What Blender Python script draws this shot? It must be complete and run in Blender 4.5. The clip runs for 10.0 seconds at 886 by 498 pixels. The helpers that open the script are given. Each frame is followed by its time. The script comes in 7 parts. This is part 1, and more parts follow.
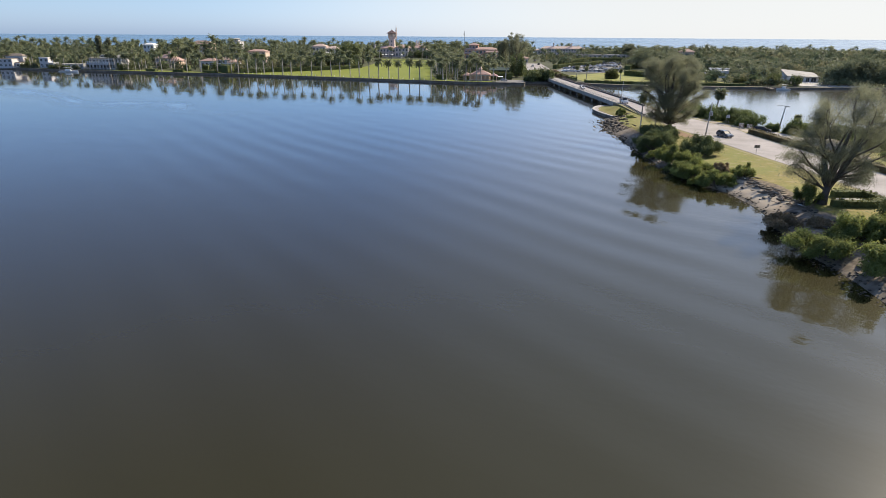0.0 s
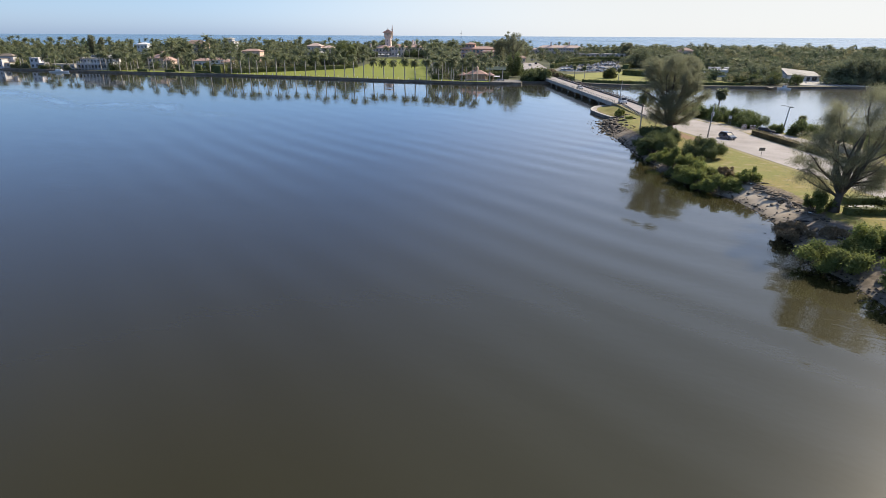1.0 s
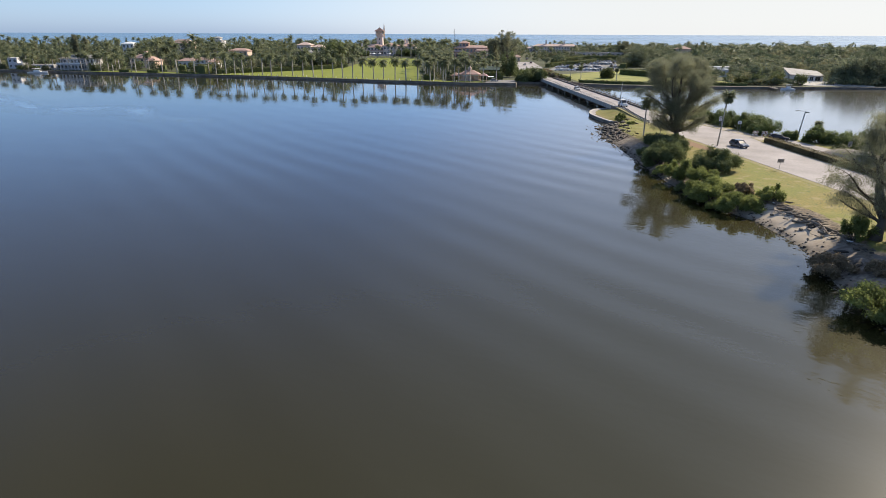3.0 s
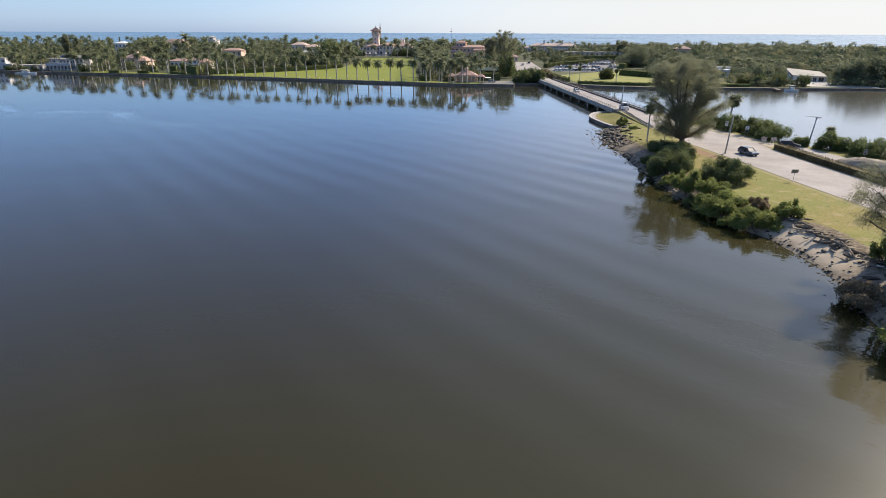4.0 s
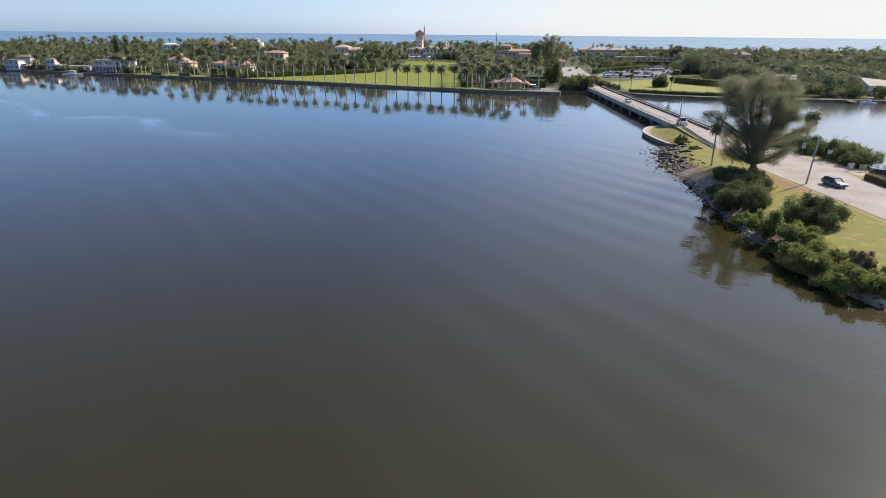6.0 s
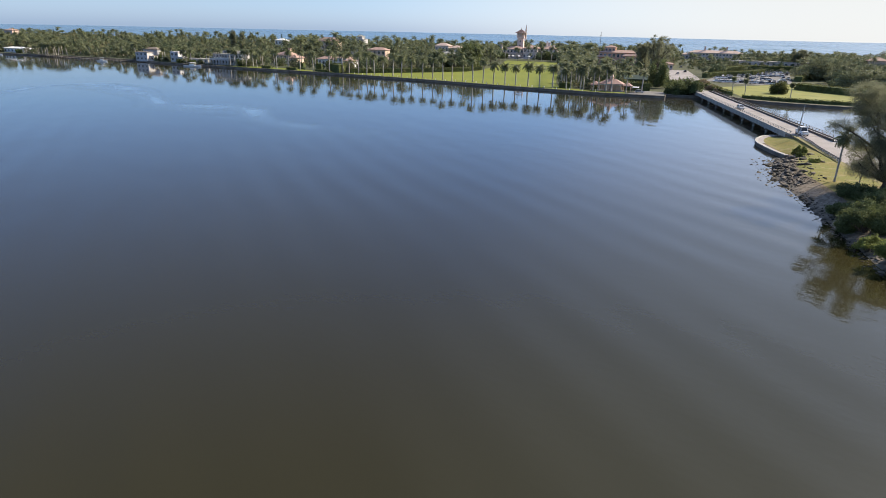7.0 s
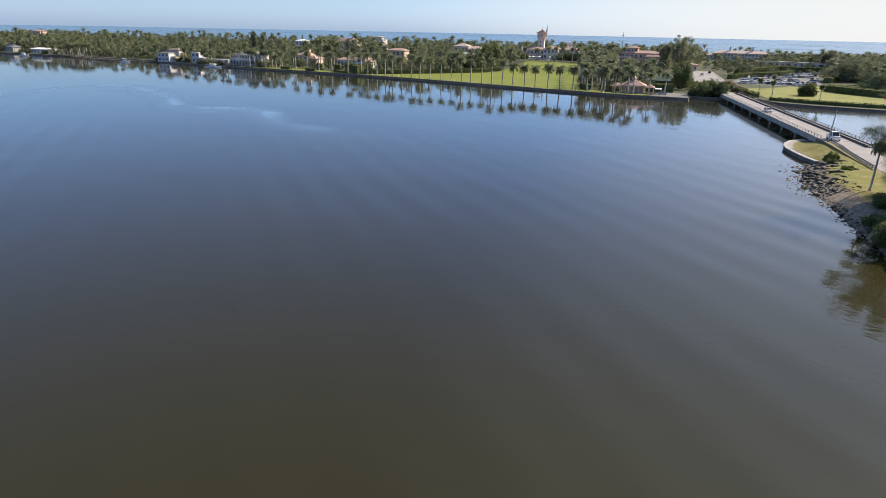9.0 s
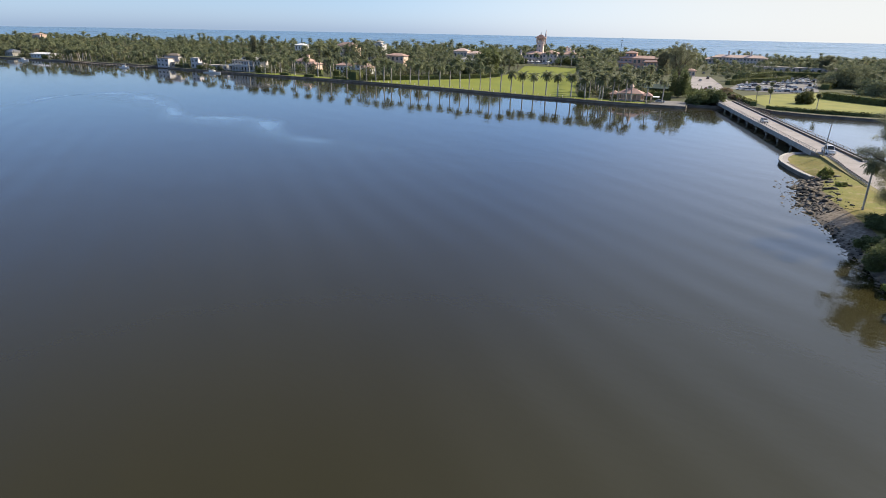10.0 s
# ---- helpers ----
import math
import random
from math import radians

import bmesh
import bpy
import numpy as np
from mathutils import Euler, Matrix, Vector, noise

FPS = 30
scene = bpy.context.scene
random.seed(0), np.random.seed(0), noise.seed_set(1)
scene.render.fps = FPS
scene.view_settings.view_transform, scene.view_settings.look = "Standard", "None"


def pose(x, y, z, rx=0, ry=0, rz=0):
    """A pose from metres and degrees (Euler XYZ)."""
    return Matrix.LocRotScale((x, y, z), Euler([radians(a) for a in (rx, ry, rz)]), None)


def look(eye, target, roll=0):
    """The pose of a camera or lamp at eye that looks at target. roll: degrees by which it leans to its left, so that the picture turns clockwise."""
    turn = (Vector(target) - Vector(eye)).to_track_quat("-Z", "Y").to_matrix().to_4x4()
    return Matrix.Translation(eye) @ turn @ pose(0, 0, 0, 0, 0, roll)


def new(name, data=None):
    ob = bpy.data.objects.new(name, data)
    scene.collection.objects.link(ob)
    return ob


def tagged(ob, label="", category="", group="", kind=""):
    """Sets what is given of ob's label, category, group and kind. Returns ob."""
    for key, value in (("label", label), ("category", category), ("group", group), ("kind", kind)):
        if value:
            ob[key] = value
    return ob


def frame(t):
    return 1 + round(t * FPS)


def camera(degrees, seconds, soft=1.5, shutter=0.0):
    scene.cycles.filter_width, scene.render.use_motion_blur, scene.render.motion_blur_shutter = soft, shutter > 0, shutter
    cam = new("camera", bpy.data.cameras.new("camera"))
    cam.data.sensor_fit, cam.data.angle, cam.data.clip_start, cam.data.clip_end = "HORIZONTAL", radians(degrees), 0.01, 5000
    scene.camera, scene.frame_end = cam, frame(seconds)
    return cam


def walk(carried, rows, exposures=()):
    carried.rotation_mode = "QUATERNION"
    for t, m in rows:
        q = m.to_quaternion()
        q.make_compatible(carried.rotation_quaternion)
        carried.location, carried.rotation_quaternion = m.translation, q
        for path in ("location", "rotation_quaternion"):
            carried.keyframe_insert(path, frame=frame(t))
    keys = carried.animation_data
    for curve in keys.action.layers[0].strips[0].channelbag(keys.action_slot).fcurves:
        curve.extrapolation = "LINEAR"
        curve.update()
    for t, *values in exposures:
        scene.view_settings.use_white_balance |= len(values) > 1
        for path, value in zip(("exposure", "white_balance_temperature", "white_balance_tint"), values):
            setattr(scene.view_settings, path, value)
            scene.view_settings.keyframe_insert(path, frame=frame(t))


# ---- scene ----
cam = camera(74.0, 10.0, soft=0.6)
PATH = [
    (0, (-3.955, 5.418, 25.89), (-4.212, 7.281, 25.207), 0.4),
    (0.5, (-3.486, 8.191, 25.849), (-3.741, 10.053, 25.166), 0.4),
    (1, (-3.55, 10.877, 25.807), (-3.801, 12.74, 25.122), 0.3),
    (1.5, (-3.631, 13.412, 25.947), (-3.878, 15.274, 25.26), 0.3),
    (2, (-3.487, 16.637, 25.962), (-3.73, 18.499, 25.273), 0.2),
    (2.5, (-3.511, 20.082, 25.993), (-3.75, 21.944, 25.304), 0.2),
    (4, (-3.573, 31.119, 26.767), (-3.802, 32.981, 26.074), 0.2),
    (4.5, (-3.624, 35.095, 27.073), (-3.85, 36.957, 26.378), 0.2),
    (5, (-3.651, 39.207, 27.504), (-3.882, 41.068, 26.808), 0.2),
    (5.5, (-3.504, 43.048, 27.691), (-3.731, 44.911, 27.001), 0.2),
    (5.6, (-3.565, 43.711, 27.748), (-3.791, 45.574, 27.058), 0.2),
    (5.7, (-3.626, 44.373, 27.805), (-3.867, 46.235, 27.116), 0.23),
    (5.8, (-3.688, 45.036, 27.863), (-3.956, 46.894, 27.173), 0.29),
    (5.9, (-3.749, 45.698, 27.92), (-4.059, 47.55, 27.231), 0.38),
    (6, (-3.81, 46.361, 27.977), (-4.175, 48.203, 27.288), 0.5),
    (6.2, (-3.814, 47.497, 27.904), (-4.288, 49.313, 27.215), 0.8),
    (7.3, (-3.253, 50.309, 27.003), (-3.921, 52.062, 26.309), 1.2),
    (7.5, (-3.093, 50.801, 26.934), (-3.775, 52.548, 26.24), 1.1),
    (8, (-3.425, 51.993, 26.809), (-4.122, 53.733, 26.111), 1.1),
    (8.5, (-3.752, 52.945, 26.758), (-4.458, 54.683, 26.064), 1.1),
    (9, (-3.932, 53.534, 27.489), (-4.641, 55.27, 26.795), 1.2),
    (9.5, (-3.844, 53.861, 29.059), (-4.553, 55.598, 28.366), 1.3),
    (10, (-3.471, 54.215, 30.76), (-4.18, 55.952, 30.069), 1.2),
]
walk(cam, [(t, look(eye, target, roll)) for t, eye, target, roll in PATH], ((0, 0.65, 6900, 10), (10, 0.67, 6950, 10)))

# ---- light: low late-morning sun ahead and to the right of the water ----
SUN_AZ, SUN_EL = radians(44), radians(36.5)
sun_dir = Vector((math.sin(SUN_AZ) * math.cos(SUN_EL), math.cos(SUN_AZ) * math.cos(SUN_EL), math.sin(SUN_EL)))
world = bpy.data.worlds.new("sky")
scene.world = world
world.use_nodes = True
wn = world.node_tree.nodes
sky = wn.new("ShaderNodeTexSky")
sky.sky_type, sky.sun_disc, sky.sun_elevation, sky.sun_rotation = "NISHITA", False, SUN_EL, SUN_AZ
sky.air_density, sky.dust_density, sky.ozone_density = 1.0, 0.9, 3.0
wn["Background"].inputs["Strength"].default_value = 0.156
wl = world.node_tree.links
way, sepw, air = wn.new("ShaderNodeTexCoord"), wn.new("ShaderNodeSeparateXYZ"), wn.new("ShaderNodeValToRGB")
wl.new(way.outputs["Generated"], sepw.inputs[0])
wl.new(sepw.outputs["Z"], air.inputs["Fac"])
stops = air.color_ramp.elements
stops[0].position, stops[0].color = 0.0, (0.43, 0.585, 1.02, 1)
stops[1].position, stops[1].color = 0.24, (0.262, 0.372, 0.585, 1)
for place_up, tone in ((0.05, (0.365, 0.465, 0.70, 1)), (0.10, (0.295, 0.435, 0.69, 1))):
    stops.new(place_up).color = tone
tint, haze = wn.new("ShaderNodeMix"), wn.new("ShaderNodeMix")
tint.data_type, tint.blend_type, haze.data_type, haze.blend_type = "RGBA", "MULTIPLY", "RGBA", "ADD"
tint.inputs["Factor"].default_value = haze.inputs["Factor"].default_value = 1.0
haze.inputs["B"].default_value = (0.36, 0.49, 0.68, 1)
wl.new(sky.outputs["Color"], tint.inputs["A"])
wl.new(air.outputs["Color"], tint.inputs["B"])
wl.new(tint.outputs["Result"], haze.inputs["A"])
# pale glare of the hazy air towards the sun
toward, span, whiten = wn.new("ShaderNodeVectorMath"), wn.new("ShaderNodeMapRange"), wn.new("ShaderNodeMix")
toward.operation, span.interpolation_type = "DOT_PRODUCT", "SMOOTHSTEP"
toward.inputs[1].default_value = sun_dir
span.inputs["From Min"].default_value, span.inputs["From Max"].default_value = 0.50, 0.98
span.inputs["To Max"].default_value = 0.74
whiten.data_type = "RGBA"
# neutral near the horizon, bluer higher up
pale, lift = wn.new("ShaderNodeValToRGB"), wn.new("ShaderNodeVectorMath")
lift.operation = "SCALE"
lift.inputs["Scale"].default_value = 6.3
pale.color_ramp.elements[0].position, pale.color_ramp.elements[0].color = 0.06, (0.86, 0.85, 0.83, 1)
pale.color_ramp.elements[1].position, pale.color_ramp.elements[1].color = 0.46, (0.46, 0.60, 0.86, 1)
for place_up, tone in ((0.15, (1.0, 1.04, 1.12, 1)), (0.28, (0.60, 0.74, 0.99, 1))):
    pale.color_ramp.elements.new(place_up).color = tone
wl.new(sepw.outputs["Z"], pale.inputs["Fac"])
wl.new(pale.outputs["Color"], lift.inputs[0])
wl.new(lift.outputs[0], whiten.inputs["B"])
wl.new(way.outputs["Generated"], toward.inputs[0])
wl.new(toward.outputs["Value"], span.inputs["Value"])
wl.new(span.outputs[0], whiten.inputs["Factor"])
wl.new(haze.outputs["Result"], whiten.inputs["A"])
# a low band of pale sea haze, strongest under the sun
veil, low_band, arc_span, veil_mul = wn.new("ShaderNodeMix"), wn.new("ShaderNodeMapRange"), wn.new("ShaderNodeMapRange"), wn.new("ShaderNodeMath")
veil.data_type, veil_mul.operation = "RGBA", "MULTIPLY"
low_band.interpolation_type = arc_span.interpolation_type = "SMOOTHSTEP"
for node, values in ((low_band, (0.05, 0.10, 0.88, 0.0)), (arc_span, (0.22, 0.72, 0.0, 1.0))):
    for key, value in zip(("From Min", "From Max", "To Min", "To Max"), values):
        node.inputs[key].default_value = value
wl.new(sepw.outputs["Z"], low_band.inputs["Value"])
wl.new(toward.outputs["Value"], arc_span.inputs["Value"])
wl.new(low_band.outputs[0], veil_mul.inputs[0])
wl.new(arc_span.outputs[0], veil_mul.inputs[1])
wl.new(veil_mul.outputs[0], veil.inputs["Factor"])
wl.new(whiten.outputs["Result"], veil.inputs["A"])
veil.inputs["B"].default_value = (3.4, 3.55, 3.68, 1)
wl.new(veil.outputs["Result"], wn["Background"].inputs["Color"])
sun = new("sun", bpy.data.lights.new("sun", "SUN"))
sun.data.energy, sun.data.angle, sun.data.color = 5.0, radians(0.6), (1.0, 0.90, 0.75)
sun.matrix_world = look(sun_dir * 100, (0, 0, 0))


# ---- materials ----
def material(name, base, dark, rough=0.8, scale=1.0, fine=12.0, bump=0.15, dist=0.05, metal=0.0, spec=0.3, island=0.0, obj=0.0, leaf=0.0):
    """Base and dark colours mixed by coarse and fine noise in world metres, with a matching relief."""
    m = bpy.data.materials.new(name)
    m.use_nodes = True
    nt = m.node_tree
    n, l = nt.nodes, nt.links
    b = n["Principled BSDF"]
    geo = n.new("ShaderNodeNewGeometry")
    big, small = n.new("ShaderNodeTexNoise"), n.new("ShaderNodeTexNoise")
    big.inputs["Scale"].default_value, small.inputs["Scale"].default_value = scale, fine
    big.inputs["Detail"].default_value, small.inputs["Detail"].default_value = 4, 3
    for t in (big, small):
        l.new(geo.outputs["Position"], t.inputs["Vector"])
    mixf = n.new("ShaderNodeMath")
    mixf.operation = "MULTIPLY_ADD"
    l.new(small.outputs["Fac"], mixf.inputs[0])
    mixf.inputs[1].default_value = 0.45
    l.new(big.outputs["Fac"], mixf.inputs[2])
    rng = n.new("ShaderNodeMapRange")
    rng.inputs["From Min"].default_value, rng.inputs["From Max"].default_value = 0.45, 1.0
    l.new(mixf.outputs[0], rng.inputs["Value"])
    fac = rng.outputs[0]
    for amount, src in ((island, "island"), (obj, "object")):
        if amount:
            if src == "island":
                rv = geo.outputs["Random Per Island"]
            else:
                rv = n.new("ShaderNodeObjectInfo").outputs["Random"]
            mm = n.new("ShaderNodeMath")
            mm.operation = "MULTIPLY_ADD"
            l.new(rv, mm.inputs[0])
            mm.inputs[1].default_value = amount
            sub = n.new("ShaderNodeMath")
            sub.operation = "SUBTRACT"
            l.new(fac, sub.inputs[0])
            sub.inputs[1].default_value = amount / 2
            l.new(sub.outputs[0], mm.inputs[2])
            fac = mm.outputs[0]
    mix = n.new("ShaderNodeMix")
    mix.data_type = "RGBA"
    l.new(fac, mix.inputs["Factor"])
    mix.inputs["A"].default_value, mix.inputs["B"].default_value = (*dark, 1), (*base, 1)
    col = mix.outputs["Result"]
    l.new(col, b.inputs["Base Color"])
    b.inputs["Roughness"].default_value, b.inputs["Metallic"].default_value = rough, metal
    b.inputs["Specular IOR Level"].default_value = spec
    if bump:
        bp = n.new("ShaderNodeBump")
        bp.inputs["Strength"].default_value, bp.inputs["Distance"].default_value = bump, dist
        l.new(small.outputs["Fac"], bp.inputs["Height"])
        l.new(bp.outputs["Normal"], b.inputs["Normal"])
    if leaf:
        tr = n.new("ShaderNodeBsdfTranslucent")
        l.new(col, tr.inputs["Color"])
        ms = n.new("ShaderNodeMixShader")
        ms.inputs[0].default_value = leaf
        l.new(b.outputs[0], ms.inputs[1])
        l.new(tr.outputs[0], ms.inputs[2])
        l.new(ms.outputs[0], n["Material Output"].inputs["Surface"])
    return m


def water_material(name, body, rough, waves, swell=None, spec=0.5, coat=0.16):
    """Mirror-like water over a murky body. waves: (size per metre, height, stretch, turn); swell: (length, height, turn)."""
    m = bpy.data.materials.new(name)
    m.use_nodes = True
    n, l = m.node_tree.nodes, m.node_tree.links
    b = n["Principled BSDF"]
    b.inputs["IOR"].default_value = 1.33
    b.inputs["Coat Weight"].default_value, b.inputs["Coat Roughness"].default_value, b.inputs["Coat IOR"].default_value = coat, 0.34, 1.33
    b.inputs["Specular IOR Level"].default_value = spec
    geo = n.new("ShaderNodeNewGeometry")

    def noise_at(scale, detail, stretch=1.0, turn=0.0):
        mp = n.new("ShaderNodeMapping")
        mp.vector_type = "TEXTURE"
        mp.inputs["Rotation"].default_value = (0, 0, radians(turn))
        mp.inputs["Scale"].default_value = (stretch, 1, 1)
        l.new(geo.outputs["Position"], mp.inputs["Vector"])
        t = n.new("ShaderNodeTexNoise")
        t.inputs["Scale"].default_value, t.inputs["Detail"].default_value = scale, detail
        l.new(mp.outputs[0], t.inputs["Vector"])
        return t.outputs["Fac"]

    def ranged(src, a, c, lo, hi):
        r = n.new("ShaderNodeMapRange")
        for key, v in zip(("From Min", "From Max", "To Min", "To Max"), (a, c, lo, hi)):
            r.inputs[key].default_value = v
        l.new(src, r.inputs["Value"])
        return r.outputs[0]

    def times(p, q):
        t = n.new("ShaderNodeMath")
        t.operation = "MULTIPLY"
        l.new(p, t.inputs[0])
        l.new(q, t.inputs[1])
        return t.outputs[0]
    mix = n.new("ShaderNodeMix")
    mix.data_type = "RGBA"
    l.new(noise_at(0.02, 3), mix.inputs["Factor"])
    mix.inputs["A"].default_value = (*[c * 0.85 for c in body], 1)
    mix.inputs["B"].default_value = (*[c * 1.15 for c in body], 1)
    col = mix.outputs["Result"]
    l.new(col, b.inputs["Base Color"])
    sheen = ranged(noise_at(0.012, 4, 4.0, -12), 0.56, 0.64, rough, rough * 2.2)
    if swell:
        where, soften = n.new("ShaderNodeSeparateXYZ"), n.new("ShaderNodeMath")
        l.new(geo.outputs["Position"], where.inputs[0])
        l.new(ranged(where.outputs["X"], 34, 60, 0.0, 0.10), soften.inputs[0])
        l.new(sheen, soften.inputs[1])
        sheen = soften.outputs[0]
    l.new(sheen, b.inputs["Roughness"])
    last = None

    def bump(height, amount):
        bp = n.new("ShaderNodeBump")
        bp.inputs["Strength"].default_value, bp.inputs["Distance"].default_value = 1.0, amount
        l.new(height, bp.inputs["Height"])
        if last:
            l.new(last.outputs[0], bp.inputs["Normal"])
        return bp
    for size, height, stretch, turn in waves:
        h = noise_at(size, 1.5, stretch, turn)
        if swell:
            # the sheltered inlet lies calmer than the open lagoon
            side = n.new("ShaderNodeSeparateXYZ")
            l.new(geo.outputs["Position"], side.inputs[0])
            h = times(h, ranged(side.outputs["X"], 36, 62, 1.0, 0.25))
            if size > 1.0:
                # the shallows by the causeway are finely wrinkled
                h = times(h, ranged(side.outputs["X"], 2, 26, 0.25, 1.0))
        last = bump(h, height)
    if swell:
        length, height, turn = swell
        mp = n.new("ShaderNodeMapping")
        mp.vector_type = "TEXTURE"
        mp.inputs["Rotation"].default_value = (0, 0, radians(turn))
        l.new(geo.outputs["Position"], mp.inputs["Vector"])
        w = n.new("ShaderNodeTexWave")
        w.inputs["Scale"].default_value = 0.314 / length
        w.inputs["Distortion"].default_value, w.inputs["Detail"].default_value, w.inputs["Detail Scale"].default_value = 3.0, 2.0, 0.35
        l.new(mp.outputs[0], w.inputs["Vector"])
        sep = n.new("ShaderNodeSeparateXYZ")
        l.new(geo.outputs["Position"], sep.inputs[0])
        calm = ranged(sep.outputs["Y"], 130, 210, 1.0, 0.12)
        last = bump(times(times(w.outputs["Fac"], calm), ranged(noise_at(0.018, 2), 0.42, 0.6, 0.25, 1.0)), height)
    l.new(last.outputs[0], b.inputs["Normal"])
    return m


M = {}
M["lagoon"] = water_material("lagoon_water", (0.0258, 0.0225, 0.0068), 0.025, ((0.10, 0.05, 2.5, -30), (0.9, 0.012, 1.8, -15), (1.7, 0.011, 1.6, -40)), (8.0, 0.067, 45))
M["ocean"] = water_material("ocean_water", (0.09, 0.155, 0.21), 0.25, ((0.05, 0.07, 2.0, 0), (0.4, 0.05, 2.0, 0)), None, 0.18, 0.0)
M["land"] = material("undergrowth", (0.08, 0.085, 0.036), (0.04, 0.046, 0.02), 0.95, 0.05, 1.2, 0.4, 0.3)
M["lawn"] = material("mown_lawn", (0.17, 0.19, 0.016), (0.125, 0.15, 0.014), 0.9, 0.04, 1.5, 0.2, 0.05)
M["field"] = material("rough_grass_field", (0.225, 0.215, 0.045), (0.135, 0.15, 0.028), 0.9, 0.10, 1.0, 0.2, 0.05)
M["asphalt_pale"] = material("weathered_pale_road", (0.335, 0.305, 0.288), (0.215, 0.195, 0.184), 0.9, 0.16, 2.2, 0.1, 0.01)
M["asphalt"] = material("car_park_asphalt", (0.20, 0.19, 0.18), (0.13, 0.125, 0.12), 0.9, 0.1, 3.0, 0.1, 0.01)
M["concrete"] = material("weathered_concrete", (0.42, 0.40, 0.36), (0.28, 0.26, 0.23), 0.9, 0.5, 6.0, 0.2, 0.01)
M["seawall"] = material("dark_tide_stained_seawall", (0.25, 0.205, 0.165), (0.11, 0.09, 0.07), 0.9, 0.3, 4.0, 0.3, 0.02)
M["rail_dark"] = material("dark_brown_weathered_concrete", (0.15, 0.12, 0.10), (0.075, 0.06, 0.05), 0.9, 0.4, 5.0, 0.3, 0.02)
M["coping"] = material("weathered_brown_coping", (0.27, 0.22, 0.175), (0.17, 0.14, 0.11), 0.9, 0.3, 4.0, 0.2, 0.01)
M["mangrove"] = material("thick_mangrove_leaves", (0.20, 0.245, 0.085), (0.075, 0.098, 0.04), 0.65, 0.4, 3.0, 0, island=0.4, leaf=0.45, spec=0.15)
M["gravel"] = material("brown_grey_gravel", (0.33, 0.28, 0.225), (0.15, 0.125, 0.10), 0.95, 0.6, 7.0, 0.6, 0.06)
M["verge"] = material("worn_dusty_verge", (0.235, 0.19, 0.095), (0.155, 0.15, 0.05), 0.95, 0.5, 2.5, 0.3, 0.03)
M["red_leaf"] = material("reddish_dry_leaves", (0.30, 0.225, 0.14), (0.155, 0.125, 0.075), 0.8, 0.5, 3.0, 0, island=0.6, leaf=0.4)
M["tile_dark"] = material("weathered_dark_clay_tiles", (0.30, 0.185, 0.145), (0.17, 0.11, 0.09), 0.85, 0.4, 4.0, 0.4, 0.05)
M["stucco_rose"] = material("faded_rose_stucco", (0.74, 0.61, 0.52), (0.60, 0.49, 0.41), 0.9, 0.3, 4.0, 0.1, 0.01)
M["car_glass"] = material("tinted_car_glass", (0.055, 0.055, 0.053), (0.035, 0.035, 0.035), 0.3, 0.5, 3.0, 0, spec=0.25)
M["tile_rose"] = material("faded_rose_clay_tiles", (0.44, 0.29, 0.245), (0.29, 0.19, 0.16), 0.85, 0.4, 4.0, 0.4, 0.05)
M["hedge_brown"] = material("dry_brown_hedge_leaves", (0.20, 0.165, 0.085), (0.085, 0.072, 0.042), 0.75, 0.5, 2.0, 0, island=0.5, leaf=0.35, spec=0.1)
M["tile_pale"] = material("pale_pink_clay_tiles", (0.56, 0.42, 0.35), (0.42, 0.31, 0.255), 0.85, 0.4, 4.0, 0.4, 0.05)
M["sand"] = material("wet_sand", (0.42, 0.36, 0.28), (0.20, 0.17, 0.13), 0.9, 0.4, 6.0, 0.2, 0.02)
M["rock"] = material("dark_shore_rock", (0.165, 0.135, 0.10), (0.02, 0.017, 0.013), 0.8, 1.2, 8.0, 0.5, 0.05, obj=1.0)
M["driftwood"] = material("grey_driftwood", (0.28, 0.24, 0.19), (0.10, 0.08, 0.06), 0.9, 1.0, 10, 0.4, 0.02, obj=0.6)
M["bark"] = material("rough_grey_brown_bark", (0.145, 0.12, 0.10), (0.065, 0.052, 0.042), 0.95, 0.8, 9.0, 0.6, 0.03)
M["palm_trunk"] = material("grey_palm_trunk", (0.50, 0.46, 0.40), (0.31, 0.28, 0.245), 0.9, 0.8, 6.0, 0.3, 0.02)
M["needles"] = material("feathery_olive_needles", (0.285, 0.29, 0.18), (0.135, 0.146, 0.098), 0.8, 0.35, 3.0, 0, island=0.4, leaf=0.6)
M["bush"] = material("glossy_shore_leaves", (0.29, 0.32, 0.095), (0.11, 0.135, 0.048), 0.7, 0.5, 3.0, 0, island=0.4, leaf=0.5, spec=0.1)
M["bush_dark"] = material("dark_shore_leaves", (0.185, 0.215, 0.085), (0.08, 0.098, 0.045), 0.7, 0.45, 3.0, 0, island=0.4, leaf=0.4, spec=0.1)
M["hedge"] = material("clipped_hedge_leaves", (0.16, 0.17, 0.058), (0.065, 0.07, 0.03), 0.75, 0.3, 2.0, 0, island=0.5, leaf=0.35, spec=0.1)
M["palm_leaf"] = material("palm_fronds", (0.225, 0.245, 0.125), (0.066, 0.08, 0.046), 0.6, 0.13, 1.5, 0, island=0.5, leaf=0.42, spec=0.2)
M["wood_leaf"] = material("broad_tree_leaves", (0.262, 0.278, 0.158), (0.075, 0.088, 0.055), 0.8, 0.07, 0.5, 0, island=0.3, leaf=0.34, spec=0.08)
